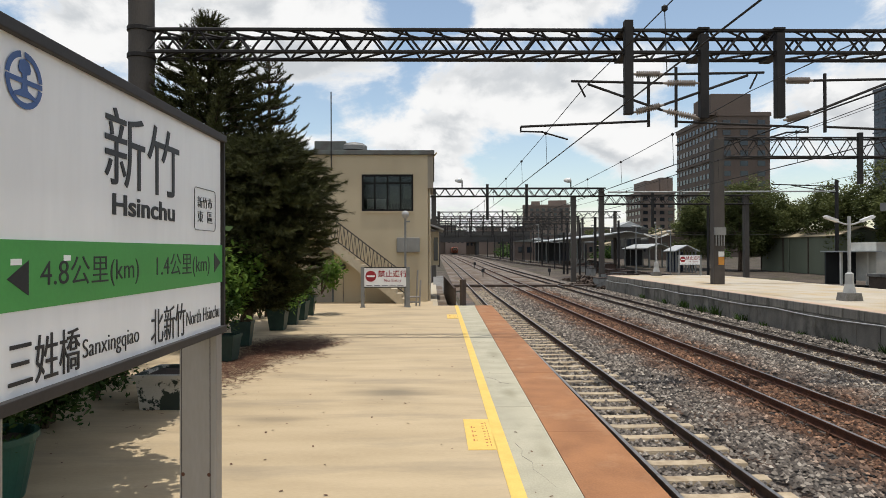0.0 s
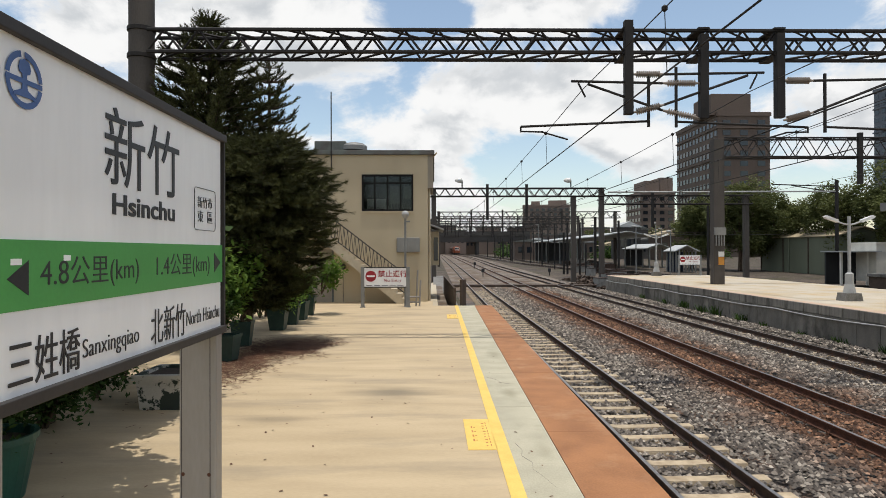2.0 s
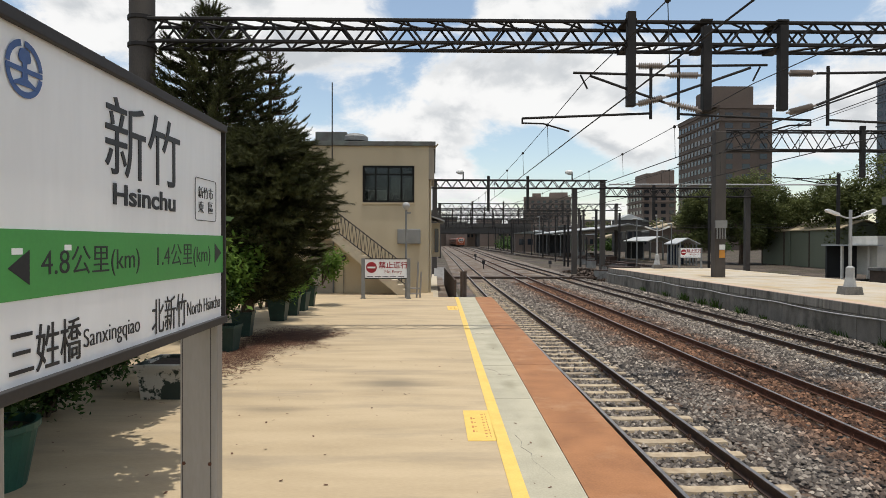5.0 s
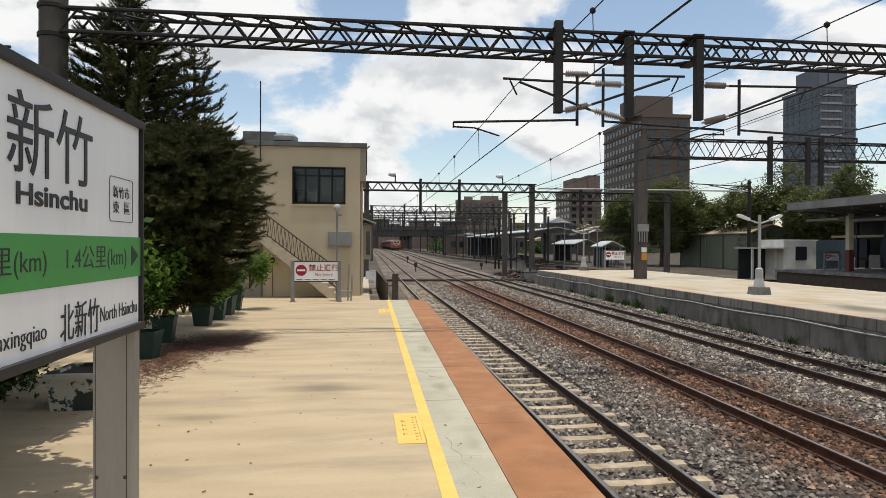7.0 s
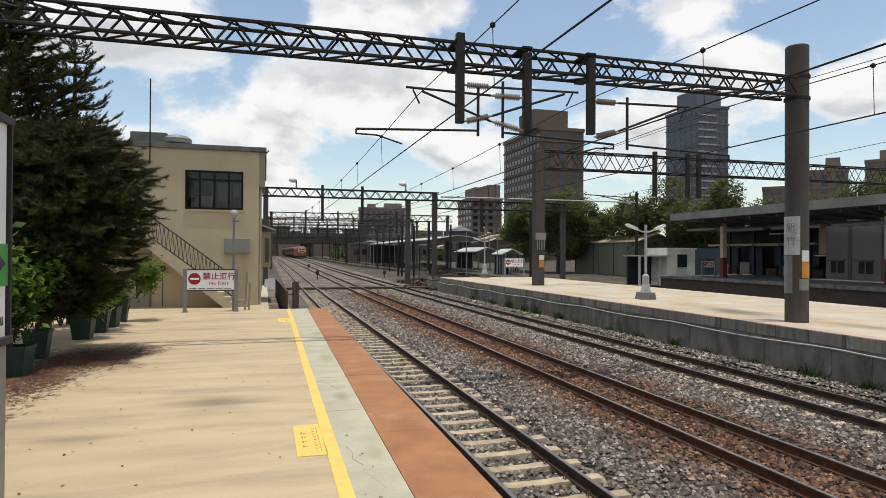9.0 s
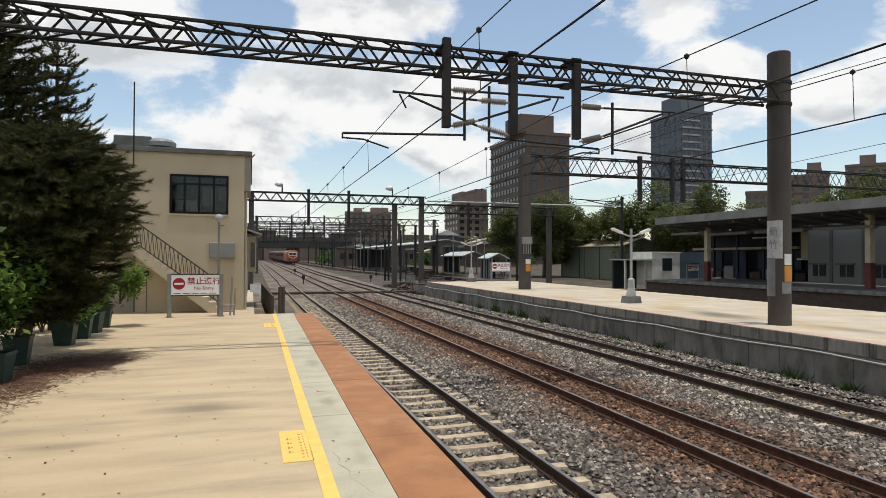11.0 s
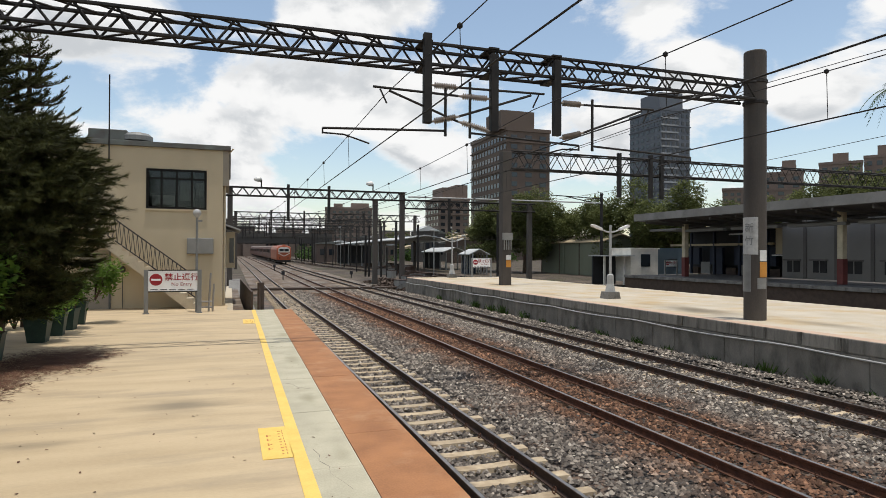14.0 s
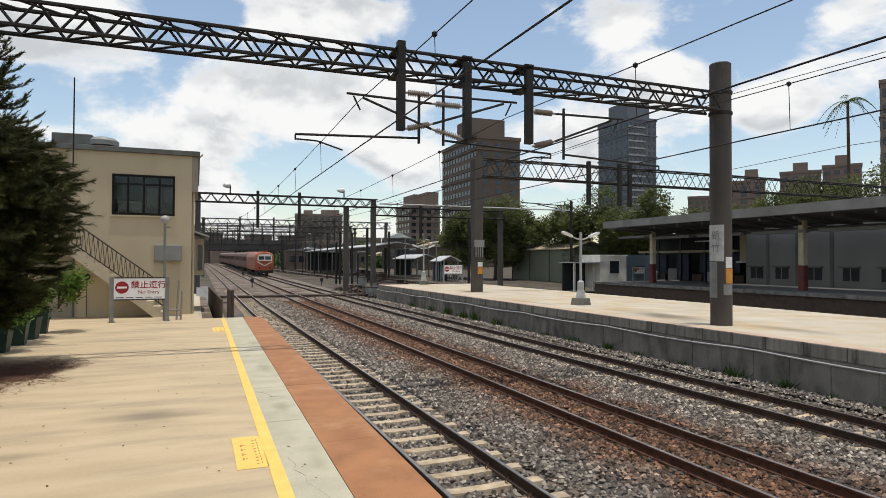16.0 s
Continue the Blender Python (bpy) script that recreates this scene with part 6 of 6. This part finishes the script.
def green_shed():
    t = thing("metal_shed", "long olive sheet metal shed with a tan roof", "shed", (0, 0, -0.9))
    x0, x1, y0, y1, z, zr = 44.0, 50.6, 67.2, 83.2, 4.45, 5.35
    bm = bmesh.new()
    prism(bm, [(x0, 0), (x1, 0), (x1, z - 0.3), ((x0 + x1) / 2 - 0.7, zr - 0.1), (x0, z)], "y", y0, y1)
    part("wall", bm, M_GREENSHED, t)
    bm = bmesh.new()
    xm = (x0 + x1) / 2 - 0.7
    prism(bm, [(x0 - 0.35, z - 0.1), (xm, zr), (x1 + 0.3, z - 0.4), (x1 + 0.3, z - 0.3), (xm, zr + 0.1), (x0 - 0.35, z)], "y", y0 - 0.4, y1 + 0.3)
    part("roof", bm, M_TANROOF, t)
    for k in range(3):
        ya, yb = y0 + 0.15 + k * 5.25, y0 + 0.15 + (k + 1) * 5.25 - 0.1
        p = one_box("wall_panel", (x0 - 0.05, x0, ya, yb, 0.1, z - 0.2), M_GREENSHED, t)
        one_box("panel_post", (x0 - 0.12, x0 - 0.05, yb - 0.04, yb + 0.1, 0.05, z - 0.15), M_BOARD, p)
    for y in (y0 + 0.3, y0 + 9.2):
        tubes("downpipe", [((x0 - 0.16, y, 0), (x0 - 0.16, y, z))], 0.07, M_GREENSHED, t)
    t2 = thing("partition_wall", "dull blue partition wall beyond the booth", "wall", (0, 0, -0.9))
    one_box("panel", (41.6, 46.0, 54.0, 54.2, 0, 3.5), mat("pale_blue_panel", (0.075, 0.11, 0.135), (0.06, 0.088, 0.11), 0.7, 1, 0.0), t2)
    one_box("window", (43.3, 44.4, 53.94, 54.0, 1.6, 2.4), M_DARK, t2)


green_shed()


def yard_shelter(x0, x1, y0, y1, zr, label, wall=M_DARK):
    g = rail_z(y0) - 0.2
    t = thing("yard_shelter", label, "shelter", (0, 0, g), "open sheds in the yard")
    bm = bmesh.new()
    xm = (x0 + x1) / 2
    prism(bm, [(x0, zr - 0.7), (xm, zr), (x1, zr - 0.7), (x1, zr - 0.82), (xm, zr - 0.12), (x0, zr - 0.82)], "y", y0, y1)
    part("roof", bm, M_SLATE, t)
    for i in range(5):
        y = y0 + (y1 - y0) * i / 4
        for x in (x0 + 0.5, x1 - 0.5):
            tubes("post", [((x, y, 0), (x, y, zr - 0.6))], 0.1, M_GREYSTEEL, t, n=6)
    # wall defaults to near-black, painting in the shade beneath the roof
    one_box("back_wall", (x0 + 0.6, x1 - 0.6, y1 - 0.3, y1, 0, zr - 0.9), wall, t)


yard_shelter(22.0, 30.6, 84, 138, 5.3, "long open shelter with a pale corrugated roof")
yard_shelter(31.5, 35.5, 92, 104, 3.6, "low open shelter with a pale corrugated roof")
yard_shelter(29.6, 32.6, 76, 80, 3.4, "small open shed with a pale gabled roof", M_BLUEBOARD)


# ---- distant buildings ----
def tower(label, cx, cy, w, d, h, yaw, material, floors, cols, cols2, band=None, crown=()):
    t = thing("apartment_tower", label, "building", (cx, cy, -1))
    t.rotation_euler = (0, 0, radians(yaw))
    one_box("wall", (-w / 2, w / 2, -d / 2, d / 2, 0, h), material, t)
    for x0, x1, y0, y1, z1 in crown:
        one_box("roof_block", (x0, x1, y0, y1, h, h + z1), material, t)
    one_box("parapet", (-w / 2 - 0.3, w / 2 + 0.3, -d / 2 - 0.3, d / 2 + 0.3, h - 0.6, h + 0.5), material, t)
    fh = (h - 4) / floors
    for f in range(0, floors, 3):
        one_box("ledge", (-w / 2 - 0.35, w / 2 + 0.35, -d / 2 - 0.35, d / 2 + 0.35, 3 + fh * f - 0.2, 3 + fh * f + 0.2), material, t)
    bm = bmesh.new(); box(bm, -0.5, 0.5, -0.12, 0.02, -0.5, 0.5)
    first = part("window", bm, M_GLASS, t)
    made = 0
    for f in range(floors):
        z = 3 + fh * (f + 0.5)
        for face, n, width in ((0, cols, w), (1, cols2, d)):
            for i in range(n):
                u = -width / 2 + width * (i + 0.5) / n
                o = first if made == 0 else first.copy()
                if made:
                    scene.collection.objects.link(o)
                made += 1
                ww = min(width / n * 0.55, 2.2)
                m = Matrix.Translation((u, -d / 2, z)) if face == 0 else Matrix.Translation((-w / 2, u, z)) @ Euler((0, 0, radians(-90))).to_matrix().to_4x4()
                o.matrix_basis = m @ Matrix.Diagonal((ww, 1, fh * 0.5, 1))
        if band:
            one_box("balcony", (-w / 2 - 0.25, w / 2 * band[0], -d / 2 - 0.5, -d / 2, z - fh * 0.5, z - fh * 0.28), M_BAND, t)
    return t


def place(az, dist):
    return math.sin(radians(az)) * dist, math.cos(radians(az)) * dist


tower("tall brown tiled apartment tower with rows of windows", 88.8, 192, 15, 30, 42, 0, M_TOWER, 13, 3, 12, None, ((-9, 2.5, -14, -2, 6),))
tower("tall blue-grey apartment tower with pale balcony bands", 165.4, 212, 13.6, 20, 60, 0, M_TOWER2, 20, 6, 6, (0.15,), ((-6, 5, -8, 4, 7),))
tower("pale brown apartment block with stepped roof", 83.5, 240, 12.5, 18, 24.5, 0, M_TOWER3, 8, 4, 5, None, ((-4.5, 1, -8, 5, 4.6), (1.2, 6.0, -8, 5, 5.8)))
x, y = place(10.2, 380)
tower("distant brown apartment block on the skyline", x, y, 27, 22, 29.5, -8, M_TOWER3, 9, 8, 4, None, ((-8.6, -3.5, -5, 5, 3), (1.6, 12, -5, 5, 3.4)))
for az, dist, w, h, cr in ((44.0, 300, 10, 31, ()), (46.8, 305, 22, 37.5, ((3.0, 8.5, -3, 3, 3.4), (3.8, 7.7, -2, 2, 5.0), (3.2, 8.3, -2.6, 2.6, 5.8))), (51.4, 310, 15, 41, ((-3.5, 3.5, -3, 3, 1.2), (-2, 2, -2, 2, 3.8), (-2.8, 2.8, -2.8, 2.8, 4.6))), (54.2, 320, 14, 44, ((-2.5, 2.5, -3, 3, 5.0),)), (58.2, 230, 12, 56, ())):
    x, y = place(az, dist)
    tower("brown apartment block with a crowned stair tower", x, y, w, 15, h, -az, M_TOWER3, 11, 4, 3, None, cr)


def overpass():
    t = thing("road_bridge", "dark concrete road bridge crossing over the tracks", "bridge")
    y = 285
    one_box("deck", (-70, 44, y, y + 12, 6.2, 9.2), M_BRIDGE, t)
    one_box("parapet", (-70, 44, y - 0.3, y, 9.0, 10.8), M_BRIDGE, t)
    one_box("abutment", (40, 95, y - 2, y + 12, 0, 7.0), M_BRIDGE, t)
    for x in (-40, -25, -12, -2.5, 1.5, 20, 32):
        one_box("pier", (x - 0.7, x + 0.7, y + 1, y + 10, 0, 6.2), M_BRIDGE, t)
    for x in range(-66, 44, 6):
        one_box("rail_post", (x - 0.1, x + 0.1, y - 0.2, y, 10.8, 12.0), M_STEEL, t)


overpass()
rng = random.Random(4)
for i in range(26):
    x, y = -60 + i * 8 + rng.uniform(-1, 1), 312 + rng.uniform(0, 40)
    w, h = rng.uniform(9, 15), rng.uniform(9, 16)
    t = thing("town_house", "low grey-brown town building behind the yard", "building", (x, y, 0.3), "low town buildings")
    one_box("wall", (-w / 2, w / 2, -5, 5, 0, h), rng.choice([M_TOWER3, M_BRIDGE, M_TOWER]), t)
    one_box("roof", (-w / 2 - 0.3, w / 2 + 0.3, -5.3, 5.3, h, h + 0.6), M_ROOFEDGE, t)
    for k in range(4):
        one_box("window", (-w * 0.4 + k * w * 0.22, -w * 0.4 + k * w * 0.22 + w * 0.12, -5.06, -5, h * 0.5, h * 0.5 + 1.6), M_GLASS, t)
for i in range(6):
    x, y = 46 + i * 10 + rng.uniform(-2, 2), 175 + rng.uniform(0, 40)
    broad_tree("broadleaf_tree", x, y, 0.2, rng.uniform(7, 10), rng.uniform(5, 7), 300 + i, M_LEAF3, "dark green tree in the distance beyond the yard", 300, 0.8, 7, 0.3, "trees behind the yard", 0.8, 0.1)


# ---- small things by the track ----
def end_boards():
    for x0, y0, x1, y1, h in ((0.74, 21.95, 0.54, 33.0, 0.60), (0.93, 21.9, 1.12, 22.15, 0.90)):
        t = thing("end_board", "brown weathered board fence panel at the platform's end", "fence", (x0, y0, -0.45), "boards at the platform's end")
        dxx, dyy = x1 - x0, y1 - y0
        L = math.hypot(dxx, dyy)
        t.rotation_euler = (0, 0, math.atan2(dyy, dxx))
        n = max(2, int(L / 0.35))
        for i in range(n):
            bm = bmesh.new()
            box(bm, L * i / n + 0.004, L * (i + 1) / n - 0.004, -0.035, 0.035, 0, h + 0.45, bevel=0.01)
            part("board", bm, M_BOARD, t)


end_boards()


def end_path():
    t = thing("path", "pale worn concrete path sloping down from the platform's end", "path", (0, 0, 0), kind="structure")
    for x0, x1, y1, m, dz in ((-1.3, -0.24, 23.55, M_BEDFAR, -0.03), (-0.2, 0.14, 48, M_STAIR, 0.0), (0.14, 0.50, 48, M_BEDFAR, -0.03)):
        bm = bmesh.new()
        prism(bm, [(21.86, -1.2), (y1, -1.2), (y1, -0.05 - (y1 - 21.86) * 0.018 + dz), (21.86, -0.05 + dz)], "x", x0, x1)
        part("slab", bm, m, t)
    t = thing("pipe", "pale upright pipes and a rail at the building's corner", "pipe", (0, 0, 0))
    tubes("pipe", [((-0.62, 21.6, 0.0), (-0.56, 21.6, 1.25)), ((-0.5, 21.6, 0.0), (-0.46, 21.6, 0.9))], 0.03, M_ALU, t, n=8)
    tubes("pipe", [((-0.95, 21.6, 0.32), (-0.5, 21.6, 0.32)), ((-0.95, 21.6, 0.14), (-0.5, 21.6, 0.14))], 0.03, M_ALU, t, n=8)


end_path()


def crossing():
    t = thing("track_crossing", "dark timber foot crossing laid across the tracks", "crossing", (0, 50.5, 0))
    z = rail_z(50.5) + 0.005
    for x0, x1 in ((1.2, 2.75), (2.88, 3.85), (4.0, 6.3), (6.5, 7.4), (7.6, 10.0), (10.2, 11.0), (11.3, 14)):
        for k in range(3):
            one_box("plank", (x0, x1, -0.6 + k * 0.42, -0.22 + k * 0.42, z - 0.12, z), M_BOARD, t)


crossing()


def dwarf_signal(x, y, h=0.55):
    z = rail_z(y) - 0.2
    t = thing("dwarf_signal", "small dark trackside signal on a short post", "signal", (x, y, z), "trackside signals")
    tubes("post", [((0, 0, 0), (0, 0, h))], 0.05, M_STEEL, t)
    one_box("head", (-0.16, 0.16, -0.1, 0.1, h, h + 0.4), M_DARK, t)


for i in range(34):
    y = rng.uniform(70, 190)
    x = rng.uniform(14.5, 17) + (y - 60) * rng.uniform(0.0, 0.09)
    mast_pole(x, y, rail_z(y) - 0.2, rail_z(y) + rng.uniform(3.0, 6.5), None, rng.uniform(0.06, 0.14))
for i in range(44):
    y = rng.uniform(48, 110)
    x = rng.uniform(13.6, 21) + (y - 48) * 0.12
    t = thing("yard_equipment", "dark rusty equipment case lying by the sidings", "equipment box", (x, y, rail_z(y) - 0.2), "equipment in the yard")
    t.rotation_euler = (0, 0, rng.uniform(0, 1.5))
    a0, b0, c0 = rng.uniform(0.3, 1.2), rng.uniform(0.2, 0.5), rng.uniform(0.25, 0.9)
    one_box("case", (-a0, a0, -b0, b0, 0, c0), rng.choice([M_RUST, M_BOARD, M_BOXGREY, M_STEEL]), t, bevel=0.03)
    one_box("lid", (-a0 - 0.04, a0 + 0.04, -b0 - 0.04, b0 + 0.04, c0, c0 + 0.06), M_RUST, t)
for i in range(15):
    az, dist = 8.5 + i * 1.05 + rng.uniform(-0.3, 0.3), rng.uniform(150, 205)
    x, y = place(az, dist)
    w, h, d = rng.uniform(4, 8), rng.uniform(2.4, 4.6) + max(0, min(4, (az - 9.5) * 1.5)) * rng.uniform(0.2, 1.1), rng.uniform(4, 8)
    t = thing("yard_building", "low dark railway building among the sidings", "building", (x, y, rail_z(y) - 0.3), "low railway buildings")
    one_box("wall", (-w / 2, w / 2, -d / 2, d / 2, 0, h), rng.choice([M_TOWER, M_BOARD, M_CANOPY, M_BRIDGE, M_TOWER]), t)
    bm = bmesh.new()
    prism(bm, [(-w / 2 - 0.3, h), (w / 2 + 0.3, h), (w / 2 + 0.3, h + 0.12), (0, h + rng.uniform(0.5, 1.4)), (-w / 2 - 0.3, h + 0.12)], "y", -d / 2 - 0.3, d / 2 + 0.3)
    part("roof", bm, rng.choice([M_SLATE, M_ROOFEDGE, M_TANROOF, M_CANOPY]), t)
    for k in range(3):
        one_box("window", (-w * 0.38 + k * w * 0.28, -w * 0.38 + k * w * 0.28 + w * 0.16, -d / 2 - 0.06, -d / 2, h * 0.4, h * 0.72), M_GLASS, t)


def scrub():
    """Dark bushes and small trees grown wild between the sidings and the bridge."""
    rs = np.random.default_rng(77)
    pts = []
    for _ in range(150):
        az, dist = rs.uniform(6.2, 25), rs.uniform(165, 250)
        x, y = place(az, dist)
        r, h = rs.uniform(1.5, 3.5), rs.uniform(1.2, 4.5)
        for _ in range(46):
            d = rs.normal(size=3); d /= np.linalg.norm(d)
            pts.append((x + d[0] * r, y + d[1] * r, rail_z(y) - 0.2 + h * 0.5 + d[2] * h * 0.5))
    o = leaves("scrub", pts, 0.75, M_LEAF2, None, 78, per=4, spread=0.4, narrow=0.6)
    tagged(o, "dark green scrub grown wild between the sidings", "scrub", kind="stuff")


scrub()


def yard_lamp(x, y, h):
    z = rail_z(y) - 0.2
    t = thing("yard_lamp", "slim grey yard lamp post with a pale lamp head", "lamp", (x, y, z), "lamp posts of the yard")
    tubes("pole", [((0, 0, 0), (0, 0, h))], 0.06, M_GREYSTEEL, t, n=6)
    bm = bmesh.new()
    lathe(bm, [(0.04, -0.4), (0.09, -0.25), (0.10, 0.1), (0.04, 0.16)], (-0.12, 0, h), 8, "x")
    part("lamp_head", bm, M_LAMPPAINT, t, "pale grey lamp head")


for x, y, h in ((21.5, 66, 5.4), (27.5, 72, 5.0), (24.5, 95, 6.4), (31.5, 88, 6.5), (18.5, 110, 7.0), (36, 98, 6.0), (29, 122, 7.5)):
    yard_lamp(x, y, h)
for i in range(9):
    y = (62, 74, 86, 96, 108, 118, 128, 150, 165)[i]
    z = rail_z(y) + 4.6 + 0.5 * (i % 4)
    wire("cross_wire", [Vector((13 + k * 5.5, y + 0.6 * k, z - 0.35 * 4 * (k / 6) * (1 - k / 6))) for k in range(7)], 0.022, "dark cable slung across the sidings")


def rubble():
    """A low heap of dark broken stone past the end of the platform."""
    rs = np.random.default_rng(41)
    vs, fs = [], []
    for cx, cy, r, h, n in ((14.2, 47.2, 1.7, 0.9, 420), (12.6, 52.0, 1.3, 0.6, 220), (17.0, 54.0, 2.2, 0.7, 320), (14.5, 60.0, 2.0, 0.6, 220)):
        for _ in range(n):
            a, q = rs.uniform(0, 6.283), math.sqrt(rs.uniform(0, 1))
            c = np.array([cx + math.cos(a) * r * q, cy + math.sin(a) * r * q * 1.6, rail_z(cy) - 0.25 + h * (1 - q) * rs.uniform(0.6, 1.05)])
            sz = rs.uniform(0.08, 0.26)
            k = len(vs)
            o8 = rs.normal(size=(5, 3)); o8 /= np.linalg.norm(o8, axis=1)[:, None]
            vs.extend(tuple(c + o * sz) for o in o8)
            fs.extend([(k, k + 1, k + 2), (k, k + 2, k + 3), (k, k + 3, k + 4), (k, k + 4, k + 1), (k + 1, k + 2, k + 3), (k + 1, k + 3, k + 4)])
    tagged(raw("rubble_heap", vs, fs, M_BOARD), "low heap of dark broken stone beside the sidings", "rubble", kind="stuff")


rubble()
dwarf_signal(5.2, 66)
dwarf_signal(5.9, 90)
dwarf_signal(13.0, 70, 0.4)
for i, (x, y) in enumerate(((-0.35, 34), (-0.1, 36.5), (-0.2, 39), (0.1, 42), (0.0, 46))):
    t = thing("relay_box", "dark rusty trackside equipment box on a stand", "equipment box", (x - 0.5, y, rail_z(y) - 0.2), "trackside equipment")
    one_box("case", (-0.16, 0.16, -0.14, 0.14, 0.7, 1.25 + 0.14 * (i % 3)), M_RUST, t, bevel=0.02)
    one_box("stand", (-0.07, 0.07, -0.07, 0.07, 0, 0.55), M_RUST, t)


# ---- train ----
def train():
    t = thing("train", "orange diesel train with a rounded nose and cream window band", "train")
    # outline of the cross-section, half width 1.42 m, 3.55 m high over the rails
    sec = [(-1.30, 0.75), (-1.42, 1.1), (-1.42, 2.7), (-1.30, 3.15), (-0.85, 3.48), (0, 3.58), (0.85, 3.48), (1.30, 3.15), (1.42, 2.7), (1.42, 1.1), (1.30, 0.75)]
    rings = [(0.0, 0.80, 0.93), (0.25, 0.93, 0.97), (0.7, 0.99, 0.995), (1.3, 1, 1), (14.5, 1, 1)]
    bm = bmesh.new()
    prev = None
    for y, s, sz in rings:
        ring = [bm.verts.new((u * s, y, 0.75 + (v - 0.75) * sz)) for u, v in sec]
        if prev:
            for i in range(len(sec)):
                j = (i + 1) % len(sec)
                bm.faces.new((prev[i], prev[j], ring[j], ring[i]))
        else:
            bm.faces.new(ring)
        prev = ring
    bm.faces.new(prev[::-1])
    bmesh.ops.recalc_face_normals(bm, faces=bm.faces)
    body = part("body", bm, M_TRAIN, t)
    bm = bmesh.new()
    prism(bm, [(-1.0, 2.2), (1.0, 2.2), (1.08, 2.5), (0.98, 3.0), (0.6, 3.2), (-0.6, 3.2), (-0.98, 3.0), (-1.08, 2.5)], "y", -0.06, 0.1)
    part("window_band", bm, M_TRAINW, body, "cream band round the windscreen")
    for s in (-1, 1):
        one_box("windscreen", (s * 0.46 - 0.40, s * 0.46 + 0.40, -0.09, -0.05, 2.38, 2.88), M_GLASS, body)
        bm = bmesh.new()
        prism(bm, [(s * 1.12, 2.15), (s * 1.12, 2.02), (s * 0.02, 1.42), (s * 0.02, 1.54)], "y", -0.05, 0.02)
        part("stripe", bm, M_TRAINW, body, "cream V-shaped stripe")
        bm = bmesh.new()
        lathe(bm, [(0.12, 0), (0.12, 0.05)], n=12)
        bm.transform(Matrix.Translation((s * 0.75, -0.02, 1.15)) @ Euler((radians(90), 0, 0)).to_matrix().to_4x4())
        part("headlight", bm, M_GLASS, body)
    one_box("horn_box", (-0.25, 0.25, 0.3, 0.8, 3.5, 3.72), M_TRAIN, body)
    one_box("buffer_beam", (-1.25, 1.25, 0.0, 0.5, 0.35, 0.8), M_STEEL, t)
    one_box("coupler", (-0.15, 0.15, -0.5, 0.2, 0.5, 0.75), M_STEEL, t)
    for car in range(8):
        y0 = car * 15.2
        if car:
            bm = bmesh.new()
            prism(bm, [(-1.3, 0.8), (-1.4, 1.1), (-1.4, 2.8), (-1.2, 3.25), (-0.7, 3.5), (0.7, 3.5), (1.2, 3.25), (1.4, 2.8), (1.4, 1.1), (1.3, 0.8)], "y", y0, y0 + 14.5)
            c = part("carriage", bm, M_CARRIAGE, t)
            bm = bmesh.new()
            prism(bm, [(-1.25, 3.26), (-0.7, 3.52), (0.7, 3.52), (1.25, 3.26)], "y", y0 - 0.02, y0 + 14.52)
            part("roof", bm, M_TRAINROOF, c, "dusty roof")
            for k in range(6):
                one_box("side_window", (-1.43, -1.39, y0 + 1.2 + k * 2.2, y0 + 2.5 + k * 2.2, 2.0, 2.75), M_GLASS, c)
        for yb in (2.5, 11.5):
            bm = bmesh.new()
            box(bm, -1.05, 1.05, y0 + yb - 1.2, y0 + yb + 1.2, 0.35, 0.75)
            for dyy in (-0.8, 0.8):
                for s in (-1, 1):
                    tube(bm, (s * 0.50, y0 + yb + dyy, 0.42), (s * 0.62, y0 + yb + dyy, 0.42), 0.42, 14)
            part("bogie", bm, M_STEEL, t)
    return t


TRAIN = train()
TRAIN_AT = [(0.0, 298, 10.2), (2.0, 273, 10.15), (3.5, 254, 10.0), (5.0, 235.5, 10.05), (6.5, 216.5, 10.08), (8.0, 197.5, 10.05), (9.0, 185, 10.03), (10.5, 166, 9.95),
            (12.5, 141, 9.8), (13.5, 128.5, 9.75), (14.5, 115.5, 9.72), (15.0, 109, 9.6), (15.5, 102.5, 9.5), (16.0, 96, 9.35)]


def motions():
    rows = []
    for t, y, x in TRAIN_AT:
        slope = math.degrees(math.atan2(rail_z(y + 20) - rail_z(y), 20))
        rows.append((t, pose(x, y, rail_z(y), slope, 0, 0.55)))
    walk(TRAIN, rows)


motions()
